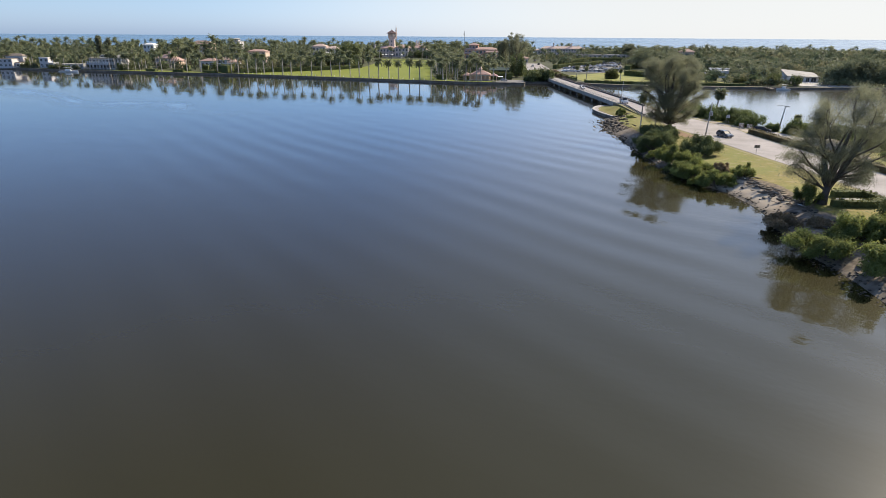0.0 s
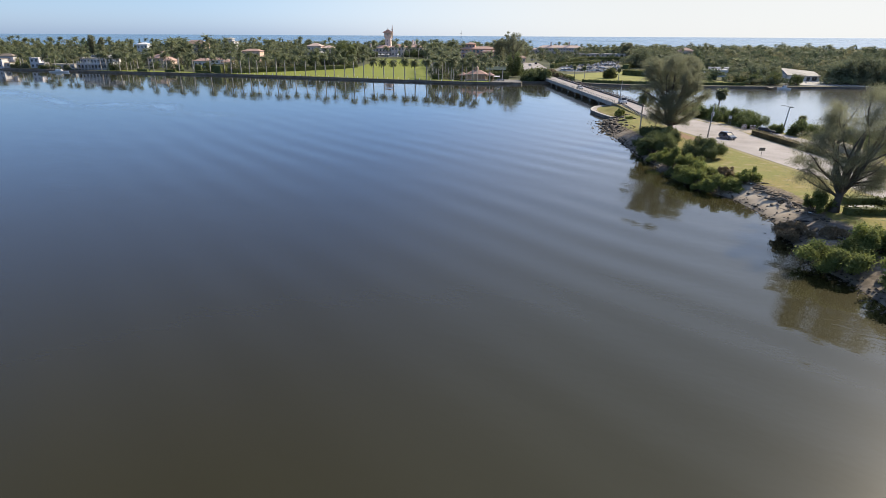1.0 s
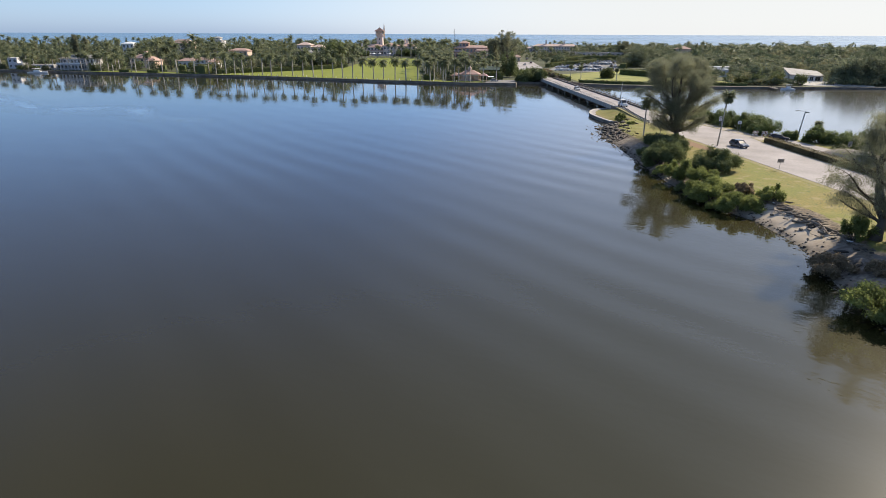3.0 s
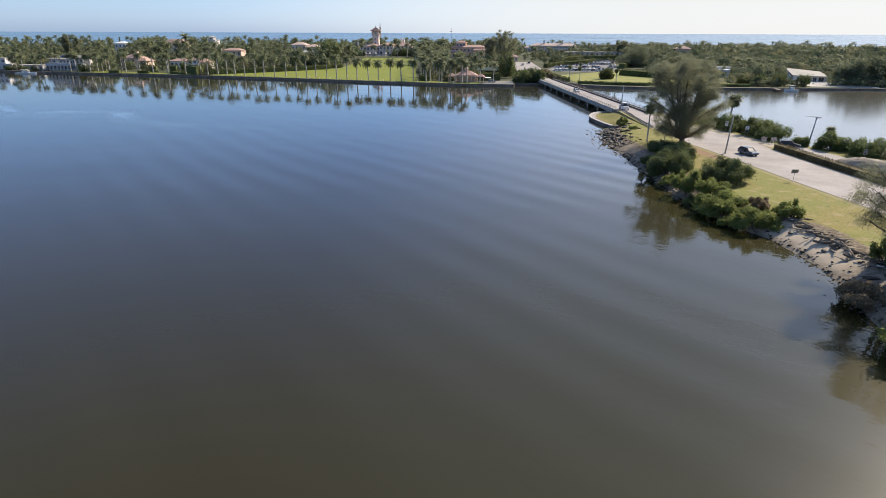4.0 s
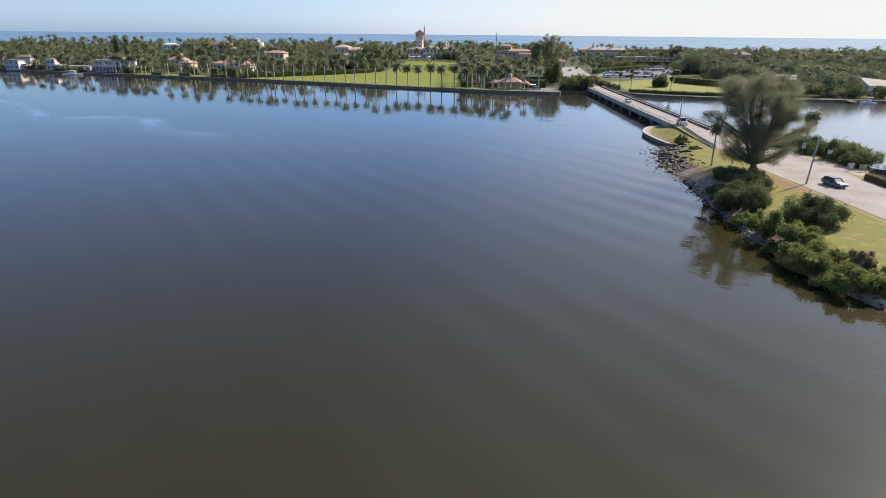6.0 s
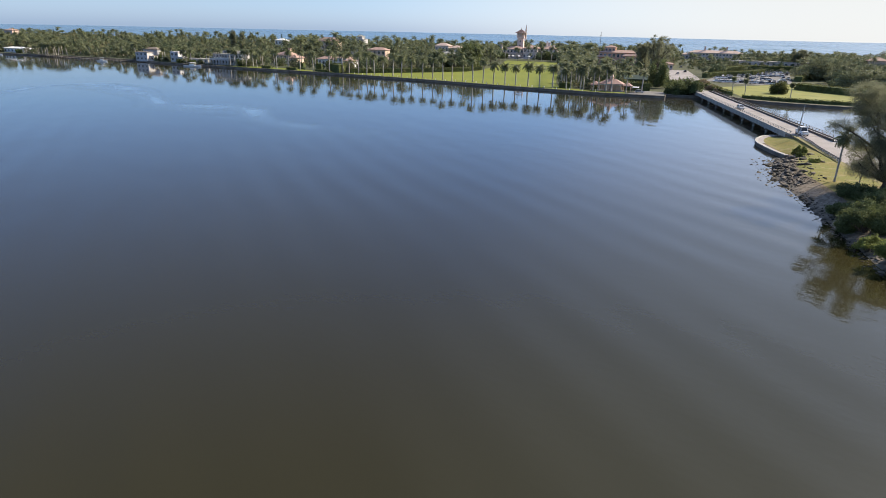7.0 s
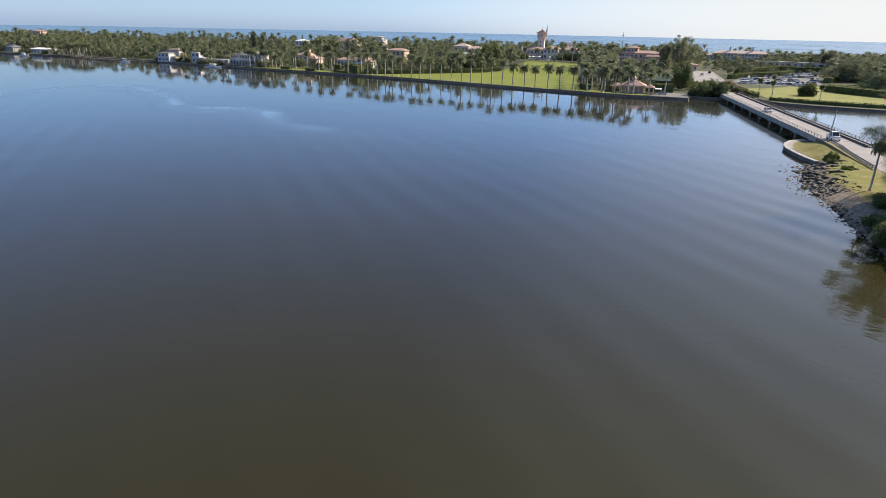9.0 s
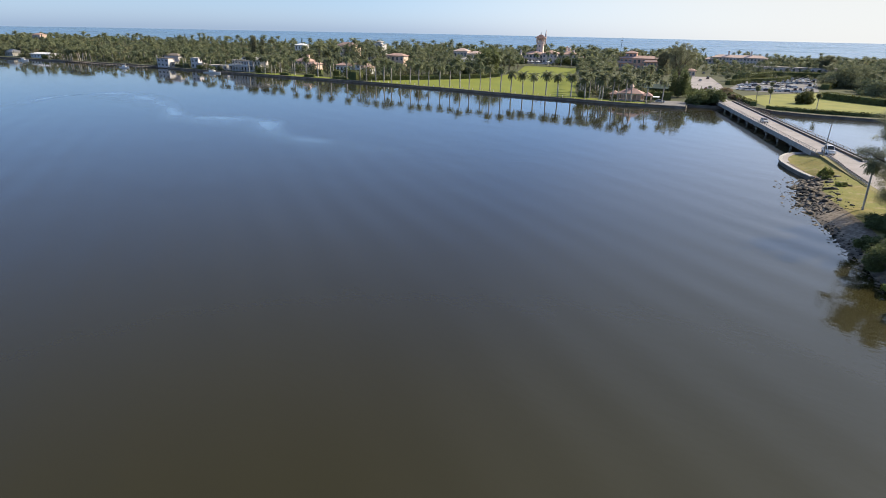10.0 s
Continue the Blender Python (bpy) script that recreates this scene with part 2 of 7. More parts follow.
M["wood_leaf_dark"] = material("dark_blue_green_leaves", (0.165, 0.20, 0.105), (0.045, 0.06, 0.038), 0.8, 0.1, 0.5, 0, island=0.3, leaf=0.3, spec=0.08)
M["wood_leaf_olive"] = material("dry_olive_leaves", (0.32, 0.305, 0.165), (0.12, 0.118, 0.066), 0.85, 0.1, 0.5, 0, island=0.3, leaf=0.4, spec=0.05)
M["tile"] = material("clay_roof_tiles", (0.46, 0.305, 0.245), (0.31, 0.205, 0.165), 0.85, 0.4, 4.0, 0.4, 0.05)
M["stucco_pink"] = material("pink_beige_stucco", (0.74, 0.55, 0.43), (0.60, 0.44, 0.34), 0.9, 0.3, 4.0, 0.1, 0.01)
M["stucco_orange"] = material("salmon_stucco", (0.80, 0.46, 0.32), (0.66, 0.37, 0.25), 0.9, 0.3, 4.0, 0.1, 0.01)
M["white_stone"] = material("shaded_white_stone", (0.60, 0.57, 0.55), (0.46, 0.44, 0.43), 0.85, 0.3, 3.0, 0.1, 0.01)
M["white"] = material("white_painted_wall", (0.76, 0.75, 0.72), (0.60, 0.59, 0.57), 0.8, 0.3, 3.0, 0.05, 0.01)
M["metal"] = material("grey_galvanised_metal", (0.35, 0.35, 0.34), (0.22, 0.22, 0.22), 0.5, 1.0, 8.0, 0.05, 0.01, metal=0.6)
M["glass"] = material("dark_window_glass", (0.085, 0.085, 0.08), (0.05, 0.05, 0.048), 0.3, 0.2, 1.0, 0, spec=0.3)
M["dark"] = material("dark_rubber", (0.03, 0.03, 0.03), (0.015, 0.015, 0.015), 0.8, 2, 10, 0.1, 0.01)
M["awning"] = material("dark_green_awning", (0.02, 0.045, 0.035), (0.012, 0.03, 0.022), 0.8, 0.5, 3.0, 0.1, 0.01)
for key, c in (("paint_white", (0.80, 0.78, 0.73)), ("paint_silver", (0.46, 0.45, 0.43)), ("paint_black", (0.02, 0.02, 0.025)), ("paint_blue", (0.05, 0.08, 0.16)), ("paint_grey", (0.12, 0.13, 0.15)), ("paint_red", (0.22, 0.03, 0.025))):
    M[key] = material(key, c, tuple(v * 0.85 for v in c), 0.25, 1, 6, 0, spec=0.6, metal=0.2 if key == "paint_silver" else 0.0)


# ---- building blocks ----
class Shape:
    """Collects vertices and faces of one mesh."""

    def __init__(self):
        self.v, self.f, self.m = [], [], []

    def add(self, verts, faces, slot=0):
        k = len(self.v)
        self.v += [tuple(p) for p in verts]
        self.f += [tuple(i + k for i in q) for q in faces]
        self.m += [slot] * len(faces)
        return self

    def box(self, x0, y0, z0, x1, y1, z1, slot=0, bevel=0.0):
        if bevel:
            bm = bmesh.new()
            bmesh.ops.create_cube(bm, size=1, matrix=Matrix.Translation(((x0 + x1) / 2, (y0 + y1) / 2, (z0 + z1) / 2)) @ Matrix.Diagonal((x1 - x0, y1 - y0, z1 - z0, 1)))
            bmesh.ops.bevel(bm, geom=bm.edges[:], offset=bevel, segments=1, affect="EDGES")
            bm.verts.index_update()
            self.add([p.co for p in bm.verts], [[q.index for q in p.verts] for p in bm.faces], slot)
            bm.free()
            return self
        v = [(x, y, z) for z in (z0, z1) for x, y in ((x0, y0), (x1, y0), (x1, y1), (x0, y1))]
        return self.add(v, [(3, 2, 1, 0), (4, 5, 6, 7), (0, 1, 5, 4), (1, 2, 6, 5), (2, 3, 7, 6), (3, 0, 4, 7)], slot)

    def tube(self, pts, radii, sides=6, slot=0):
        pts = [Vector(p) for p in pts]
        k, rings = len(self.v), []
        for i, p in enumerate(pts):
            d = (pts[min(i + 1, len(pts) - 1)] - pts[max(i - 1, 0)]).normalized()
            a = d.orthogonal().normalized()
            b = d.cross(a)
            r = radii[i] if hasattr(radii, "__len__") else radii
            rings.append([p + (a * math.cos(6.2832 * j / sides) + b * math.sin(6.2832 * j / sides)) * r for j in range(sides)])
        # keep the rings from twisting against one another
        for i in range(1, len(rings)):
            s = min(range(sides), key=lambda q: (rings[i][q] - rings[i - 1][0]).length)
            rings[i] = rings[i][s:] + rings[i][:s]
        verts = [q for r in rings for q in r]
        faces = [(i * sides + j, i * sides + (j + 1) % sides, (i + 1) * sides + (j + 1) % sides, (i + 1) * sides + j) for i in range(len(rings) - 1) for j in range(sides)]
        faces += [tuple(range(sides))[::-1], tuple(range((len(rings) - 1) * sides, len(rings) * sides))]
        return self.add(verts, faces, slot)

    def lathe(self, x, y, profile, sides=12, slot=0):
        verts = [(x + r * math.cos(6.2832 * j / sides), y + r * math.sin(6.2832 * j / sides), z) for r, z in profile for j in range(sides)]
        faces = [(i * sides + j, i * sides + (j + 1) % sides, (i + 1) * sides + (j + 1) % sides, (i + 1) * sides + j) for i in range(len(profile) - 1) for j in range(sides)]
        faces += [tuple(range(sides))[::-1], tuple(range((len(profile) - 1) * sides, len(profile) * sides))]
        return self.add(verts, faces, slot)

    def mesh(self, name, mats, smooth=False):
        me = bpy.data.meshes.new(name)
        me.from_pydata(self.v, [], self.f)
        for m in mats if isinstance(mats, (list, tuple)) else [mats]:
            me.materials.append(m)
        me.polygons.foreach_set("material_index", self.m)
        if smooth:
            me.polygons.foreach_set("use_smooth", [True] * len(me.polygons))
        me.update()
        return me


def fast_mesh(name, verts, faces, mats, slots=None):
    """A mesh from arrays: verts (n, 3), faces (m, 3 or 4)."""
    me = bpy.data.meshes.new(name)
    m, k = faces.shape
    me.vertices.add(len(verts))
    me.vertices.foreach_set("co", np.ascontiguousarray(verts, dtype=np.float32).ravel())
    me.loops.add(m * k)
    me.loops.foreach_set("vertex_index", np.ascontiguousarray(faces, dtype=np.int32).ravel())
    me.polygons.add(m)
    me.polygons.foreach_set("loop_start", np.arange(m, dtype=np.int32) * k)
    for mt in mats:
        me.materials.append(mt)
    if slots is not None:
        me.polygons.foreach_set("material_index", np.asarray(slots, dtype=np.int32))
    me.update(calc_edges=True)
    return me


def thing(name, label, category, group="", at=None):
    e = new(name)
    e.empty_display_size = 0.3
    if at is not None:
        e.matrix_world = at
    return tagged(e, label, category, group)


def part(name, shape, mat, parent, label="", smooth=False, kind=""):
    me = shape if isinstance(shape, bpy.types.Mesh) else shape.mesh(name, mat, smooth)
    ob = new(name, me)
    ob.parent = parent
    return tagged(ob, label, kind=kind)


def leaf_quads(centres, size, rng, out=None, up=0.3, narrow=0.6):
    """A tilted leaf card at each centre, facing roughly along out."""
    n = len(centres)
    nor = rng.normal(size=(n, 3))
    nor /= np.linalg.norm(nor, axis=1)[:, None]
    if out is not None:
        nor = nor * 0.8 + out
    nor[:, 2] += up
    nor /= np.linalg.norm(nor, axis=1)[:, None] + 1e-6
    t = np.cross(nor, rng.normal(size=(n, 3)))
    t /= np.linalg.norm(t, axis=1)[:, None] + 1e-6
    b = np.cross(nor, t)
    s = (size * rng.uniform(0.6, 1.4, n))[:, None]
    v = np.stack([centres - t * s, centres + b * s * narrow, centres + t * s, centres - b * s * narrow], 1)
    f = np.arange(4 * n).reshape(n, 4)
    return v.reshape(-1, 3), f


# ---- water to the horizon ----
def sheet(name, x0, y0, x1, y1, z, mat, label, category, step):
    s, nx, ny = Shape(), max(1, int((x1 - x0) / step)), max(1, int((y1 - y0) / step))
    s.add([(x0 + (x1 - x0) * i / nx, y0 + (y1 - y0) * j / ny, z) for j in range(ny + 1) for i in range(nx + 1)],
          [(j * (nx + 1) + i, j * (nx + 1) + i + 1, (j + 1) * (nx + 1) + i + 1, (j + 1) * (nx + 1) + i) for j in range(ny) for i in range(nx)])
    return tagged(new(name, s.mesh(name, mat)), label, category, kind="structure")


sheet("water", -4900, -4900, 4900, 700, 0, M["lagoon"], "calm brown-blue lagoon water with faint ripples", "water", 400)
ocean = sheet("water_ocean", -4900, 700, 4900, 4990, 0, M["ocean"], "blue open ocean behind the wooded island", "water", 400)
# the sea ends nearer than the true horizon: lift its far edge by a fraction of a degree to where the horizon stands
for v in ocean.data.vertices:
    v.co.z = 17.0 * max(0.0, (v.co.y - 1100) / 3890)

# winding film of scum drifting on the lagoon, its sky reflection painted pale blue
def film_sheen_material():
    m = bpy.data.materials.new("pale_film_sheen")
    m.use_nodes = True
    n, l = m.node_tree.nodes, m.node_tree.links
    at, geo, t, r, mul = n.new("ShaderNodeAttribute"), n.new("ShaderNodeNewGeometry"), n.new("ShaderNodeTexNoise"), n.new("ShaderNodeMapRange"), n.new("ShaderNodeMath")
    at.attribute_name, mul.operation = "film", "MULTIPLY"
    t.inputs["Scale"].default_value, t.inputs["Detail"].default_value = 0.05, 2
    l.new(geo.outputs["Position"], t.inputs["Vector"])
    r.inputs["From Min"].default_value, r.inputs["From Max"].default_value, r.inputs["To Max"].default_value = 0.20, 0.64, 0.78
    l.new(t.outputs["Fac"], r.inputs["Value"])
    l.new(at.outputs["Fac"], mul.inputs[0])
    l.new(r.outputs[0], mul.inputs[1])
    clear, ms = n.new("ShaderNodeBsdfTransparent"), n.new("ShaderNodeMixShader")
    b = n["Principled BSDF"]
    # pale blue base stands in for the sky the smooth slick mirrors
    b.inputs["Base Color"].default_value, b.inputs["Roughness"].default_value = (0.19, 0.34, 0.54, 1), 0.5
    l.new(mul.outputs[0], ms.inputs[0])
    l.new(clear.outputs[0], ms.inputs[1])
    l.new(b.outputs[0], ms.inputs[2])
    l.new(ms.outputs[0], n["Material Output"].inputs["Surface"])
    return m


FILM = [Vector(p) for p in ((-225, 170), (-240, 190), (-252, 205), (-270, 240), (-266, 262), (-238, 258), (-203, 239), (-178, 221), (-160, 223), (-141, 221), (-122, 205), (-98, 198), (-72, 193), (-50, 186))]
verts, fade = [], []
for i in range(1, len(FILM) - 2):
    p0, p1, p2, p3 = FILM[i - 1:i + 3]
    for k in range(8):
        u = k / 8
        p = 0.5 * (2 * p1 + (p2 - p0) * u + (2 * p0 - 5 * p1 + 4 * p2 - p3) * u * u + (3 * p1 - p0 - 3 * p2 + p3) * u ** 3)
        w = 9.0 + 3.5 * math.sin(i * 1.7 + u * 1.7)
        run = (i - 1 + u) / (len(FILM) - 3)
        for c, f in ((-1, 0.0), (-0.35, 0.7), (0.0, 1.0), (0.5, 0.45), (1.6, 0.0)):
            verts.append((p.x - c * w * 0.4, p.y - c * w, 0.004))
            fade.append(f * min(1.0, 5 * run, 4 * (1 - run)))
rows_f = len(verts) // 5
film_me = Shape().add(verts, [(5 * i + j, 5 * i + j + 1, 5 * i + j + 6, 5 * i + j + 5) for i in range(rows_f - 1) for j in range(4)]).mesh("water_film", film_sheen_material(), True)
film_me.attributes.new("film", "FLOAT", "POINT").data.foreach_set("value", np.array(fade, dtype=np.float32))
tagged(new("water_film", film_me), "thin winding streak of scum with its pale sky reflection painted on", "water film", kind="structure")

# ---- the far island ----
SHORE = [(-4800, 640), (-1600, 560), (-1000, 470), (-604, 430), (-494, 428), (-424, 424), (-355, 409), (-307, 402), (-263, 396), (-197, 387.5), (-132, 374),
         (-76, 359.5), (-35, 351.5), (-6, 351), (-5.5, 360), (10, 362), (16, 366), (24, 366), (30, 354), (44, 349), (66, 346), (105, 348.5), (131, 351), (160, 355), (300, 362), (700, 365), (4800, 365)]
LAND_Z = 1.15


def shore_y(x):
    for (xa, ya), (xb, yb) in zip(SHORE, SHORE[1:]):
        if xa <= x <= xb:
            return ya + (yb - ya) * (x - xa) / (xb - xa)
    return 400


def ground(x, y):
    """The height of the far island: level by the lagoon, a low ridge towards the ocean."""
    t = min(1, max(0, (y - 450) / 200))
    # the approach bank climbs to the bridge deck
    side, back = min(1, max(0, (9 - abs(x - 10.5)) / 4)), min(1, max(0, (392 - y) / 28))
    return LAND_Z + 3.4 * t * t * (3 - 2 * t) + 1.4 * side * side * (3 - 2 * side) * back


xs = sorted({p[0] for p in SHORE} | {-700 + 12 * i for i in range(110)} | {-2 + 2 * i for i in range(14)})
cols, rowsn = len(xs), 34
isl = Shape()
verts = []
for x in xs:
    y0 = shore_y(x)
    for j in range(rowsn):
        y = y0 + (900 - y0) * j / (rowsn - 1)
        verts.append((x, y, ground(x, y) if j < rowsn - 1 else -1))
isl.add(verts, [(i * rowsn + j, (i + 1) * rowsn + j, (i + 1) * rowsn + j + 1, i * rowsn + j + 1) for i in range(cols - 1) for j in range(rowsn - 1)])
tagged(new("ground", isl.mesh("ground", M["land"], True)), "dark undergrowth covering the long flat island", "ground", kind="structure")

# seawall with a pale coping along the lagoon
wall, cope = Shape(), Shape()
pts = [(x, shore_y(x)) for x in xs if -1700 < x < 720]
for (xa, ya), (xb, yb) in zip(pts, pts[1:]):
    wall.add([(xa, ya - 0.25, -1.2), (xb, yb - 0.25, -1.2), (xb, yb - 0.25, LAND_Z - 0.25), (xa, ya - 0.25, LAND_Z - 0.25), (xa, ya + 0.3, LAND_Z - 0.25), (xb, yb + 0.3, LAND_Z - 0.25)], [(0, 1, 2, 3), (3, 2, 5, 4)])
    cope.add([(xa, ya - 0.4, LAND_Z - 0.25), (xb, yb - 0.4, LAND_Z - 0.25), (xb, yb - 0.4, LAND_Z + 0.05), (xa, ya - 0.4, LAND_Z + 0.05), (xa, ya + 0.35, LAND_Z + 0.05), (xb, yb + 0.35, LAND_Z + 0.05), (xa, ya + 0.35, LAND_Z - 0.1), (xb, yb + 0.35, LAND_Z - 0.1)],
             [(0, 1, 2, 3), (3, 2, 5, 4), (4, 5, 7, 6)])
tagged(new("seawall", wall.mesh("seawall", M["seawall"])), "dark tide-stained seawall along the island shore", "seawall", kind="structure")
tagged(new("trim_coping", cope.mesh("trim_coping", M["coping"])), "weathered coping on top of the seawall", "coping", kind="structure")


def patch(name, poly, mat, label, category, lift=0.06, fn=ground, cut=15):
    """A ground cover laid on the land, following its height."""
    bm = bmesh.new()
    bm.faces.new([bm.verts.new((x, y, 0)) for x, y in poly])
    ys = [p[1] for p in poly]
    y = min(ys) + cut
    while y < max(ys):
        bmesh.ops.bisect_plane(bm, geom=bm.verts[:] + bm.edges[:] + bm.faces[:], plane_co=(0, y, 0), plane_no=(0, 1, 0))
        y += cut
    for v in bm.verts:
        v.co.z = fn(v.co.x, v.co.y) + lift
    bmesh.ops.triangulate(bm, faces=bm.faces[:])
    bmesh.ops.recalc_face_normals(bm, faces=bm.faces[:])
    if sum(f.normal.z for f in bm.faces) < 0:
        bmesh.ops.reverse_faces(bm, faces=bm.faces[:])
    me = bpy.data.meshes.new(name)
    bm.to_mesh(me)
    bm.free()
    me.materials.append(mat)
    return tagged(new(name, me), label, category, kind="structure")


LAWN = [(-197, 388.4), (-132, 374.8), (-76, 360.3), (-35, 352.2), (-24, 352), (-24, 358), (-58, 366), (-66, 400), (-78, 470), (-92, 535), (-100, 590), (-148, 595), (-138, 540), (-136, 470), (-158, 432), (-188, 400)]
patch("lawn", LAWN, M["lawn"], "wide bright green mown lawn sloping to the seawall", "lawn")
LAWN_B = [(-300, 401.5), (-263, 397), (-206, 389.6), (-206, 398), (-240, 404), (-263, 410), (-290, 412)]
patch("lawn", LAWN_B, M["lawn"], "narrow green garden lawn behind the seawall", "lawn")
FIELD = [(20, 424), (29, 366), (46, 361), (64, 359), (110, 360), (112, 378), (84, 430), (74, 480), (47, 456)]
patch("field", FIELD, M["field"], "yellow-green grass field beside the road", "field")
PARK = [(16, 475), (26, 462), (47, 458), (66, 480), (78, 575), (55, 575), (24, 515)]
patch("car_park", PARK, M["asphalt"], "grey asphalt car park full of cars", "car park", 0.1)
PLAZA = [(8.2, 363), (15.2, 363), (12.5, 395), (11, 428), (14, 455), (12, 500), (6, 556), (-7, 556), (-7, 480), (-3, 430), (3, 400)]
patch("road_far", PLAZA, M["asphalt_pale"], "pale wide road running on from the bridge", "road", 0.14)
RAMP = [(-23, 351.6), (-6.4, 351.4), (-6.4, 372), (-20, 372)]
patch("pavement_ramp", RAMP, M["asphalt"], "grey concrete apron behind the seawall", "pavement", 0.1)

# ---- the near island: a causeway with a road, lawn and rocky shore ----
NEAR = [(20.3, 229), (22, 221), (24.3, 212.6), (21.0, 203), (19.5, 194), (19.6, 185), (21.3, 168), (22.6, 155), (24.7, 134.5), (27.6, 122), (32.0, 112), (33.7, 103), (33.2, 94), (31.5, 84), (33.5, 76), (34, 66), (36, 45),
        (39, 0), (42, -100), (45, -300), (400, -300), (300, -60), (180, 60), (130, 120), (100, 148), (80, 166), (67, 184), (60, 198), (54, 215), (47, 228), (42, 240), (36, 246), (29, 246), (23, 242), (20.6, 236)]


def poly_distance(px, py, poly):
    """Signed distance to a closed line, positive inside, for arrays of points."""
    d, inside = np.full(px.shape, 1e9), np.zeros(px.shape, bool)
    for (xa, ya), (xb, yb) in zip(poly, poly[1:] + poly[:1]):
        ex, ey = xb - xa, yb - ya
        t = np.clip(((px - xa) * ex + (py - ya) * ey) / (ex * ex + ey * ey + 1e-9), 0, 1)
        d = np.minimum(d, np.hypot(px - xa - t * ex, py - ya - t * ey))
        if ya != yb:
            inside ^= ((ya > py) != (yb > py)) & (px < (xb - xa) * (py - ya) / (yb - ya) + xa)
    return np.where(inside, d, -d)


def smooth(a, b, x):
    t = np.clip((x - a) / (b - a), 0, 1)
    return t * t * (3 - 2 * t)


ROAD_L = [(29.4, 238), (30.4, 232), (32.4, 215), (33.8, 203), (37.5, 176), (41.5, 160), (45.3, 142), (49.2, 126), (53.2, 105), (57, 85), (62, 55), (68, 0), (76, -100), (90, -300)]
ROAD_R = [(37.8, 238), (38.8, 231), (41.5, 218), (45.8, 204), (49.5, 193), (53.6, 181), (54.0, 171), (56.0, 158), (58.2, 146), (61.5, 130), (65.5, 110), (70, 88), (75, 55), (82, 0), (92, -100), (108, -300)]


def near_height(px, py):
    d = poly_distance(px, py, NEAR)
    k = smooth(214, 224, py)
    beach = 2.05 * smooth(-1.5, 6.5, d) - 0.75 * smooth(1.5, -2.5, d)
    quay = np.where(d > 0, 0.85, -1.0) + 1.45 * smooth(1.8, 10.0, d)
    return beach * (1 - k) + quay * k + 0.35 * smooth(205, 238, py) * smooth(3, 8, d) * smooth(6, 0, np.abs(px - 35))


def near_ground(x, y):
    return float(near_height(np.array([float(x)]), np.array([float(y)]))[0])


def grid_land(name, gx, gy):
    X, Y = np.meshgrid(gx, gy, indexing="xy")
    Z = near_height(X, Y)
    rough = np.array([[noise.noise((x * 0.35, y * 0.35, 3.0)) for x in gx] for y in gy])
    D = poly_distance(X, Y, NEAR)
    Z = Z + rough * 0.18 * smooth(-3, 1, D) * smooth(14, 6, D) * smooth(226, 214, Y)
    V = np.stack([X, Y, Z], -1).reshape(-1, 3)
    nx, ny = len(gx), len(gy)
    idx = np.arange(nx * ny).reshape(ny, nx)
    F = np.stack([idx[:-1, :-1], idx[:-1, 1:], idx[1:, 1:], idx[1:, :-1]], -1).reshape(-1, 4)
    me = fast_mesh(name, V, F, [M["shore"]])
    a = me.attributes.new("inland", "FLOAT", "POINT")
    D = D + 6.0 * smooth(206, 216, Y) * smooth(0, 1.5, D) + 2.9 * smooth(3.8, 5.6, D) * smooth(6, 14, np.abs(Y - 106)) + 2.0 * smooth(2.2, 3.6, D) * smooth(172, 188, Y)
    a.data.foreach_set("value", D.ravel().astype(np.float32))
    me.polygons.foreach_set("use_smooth", [True] * len(me.polygons))
    return me


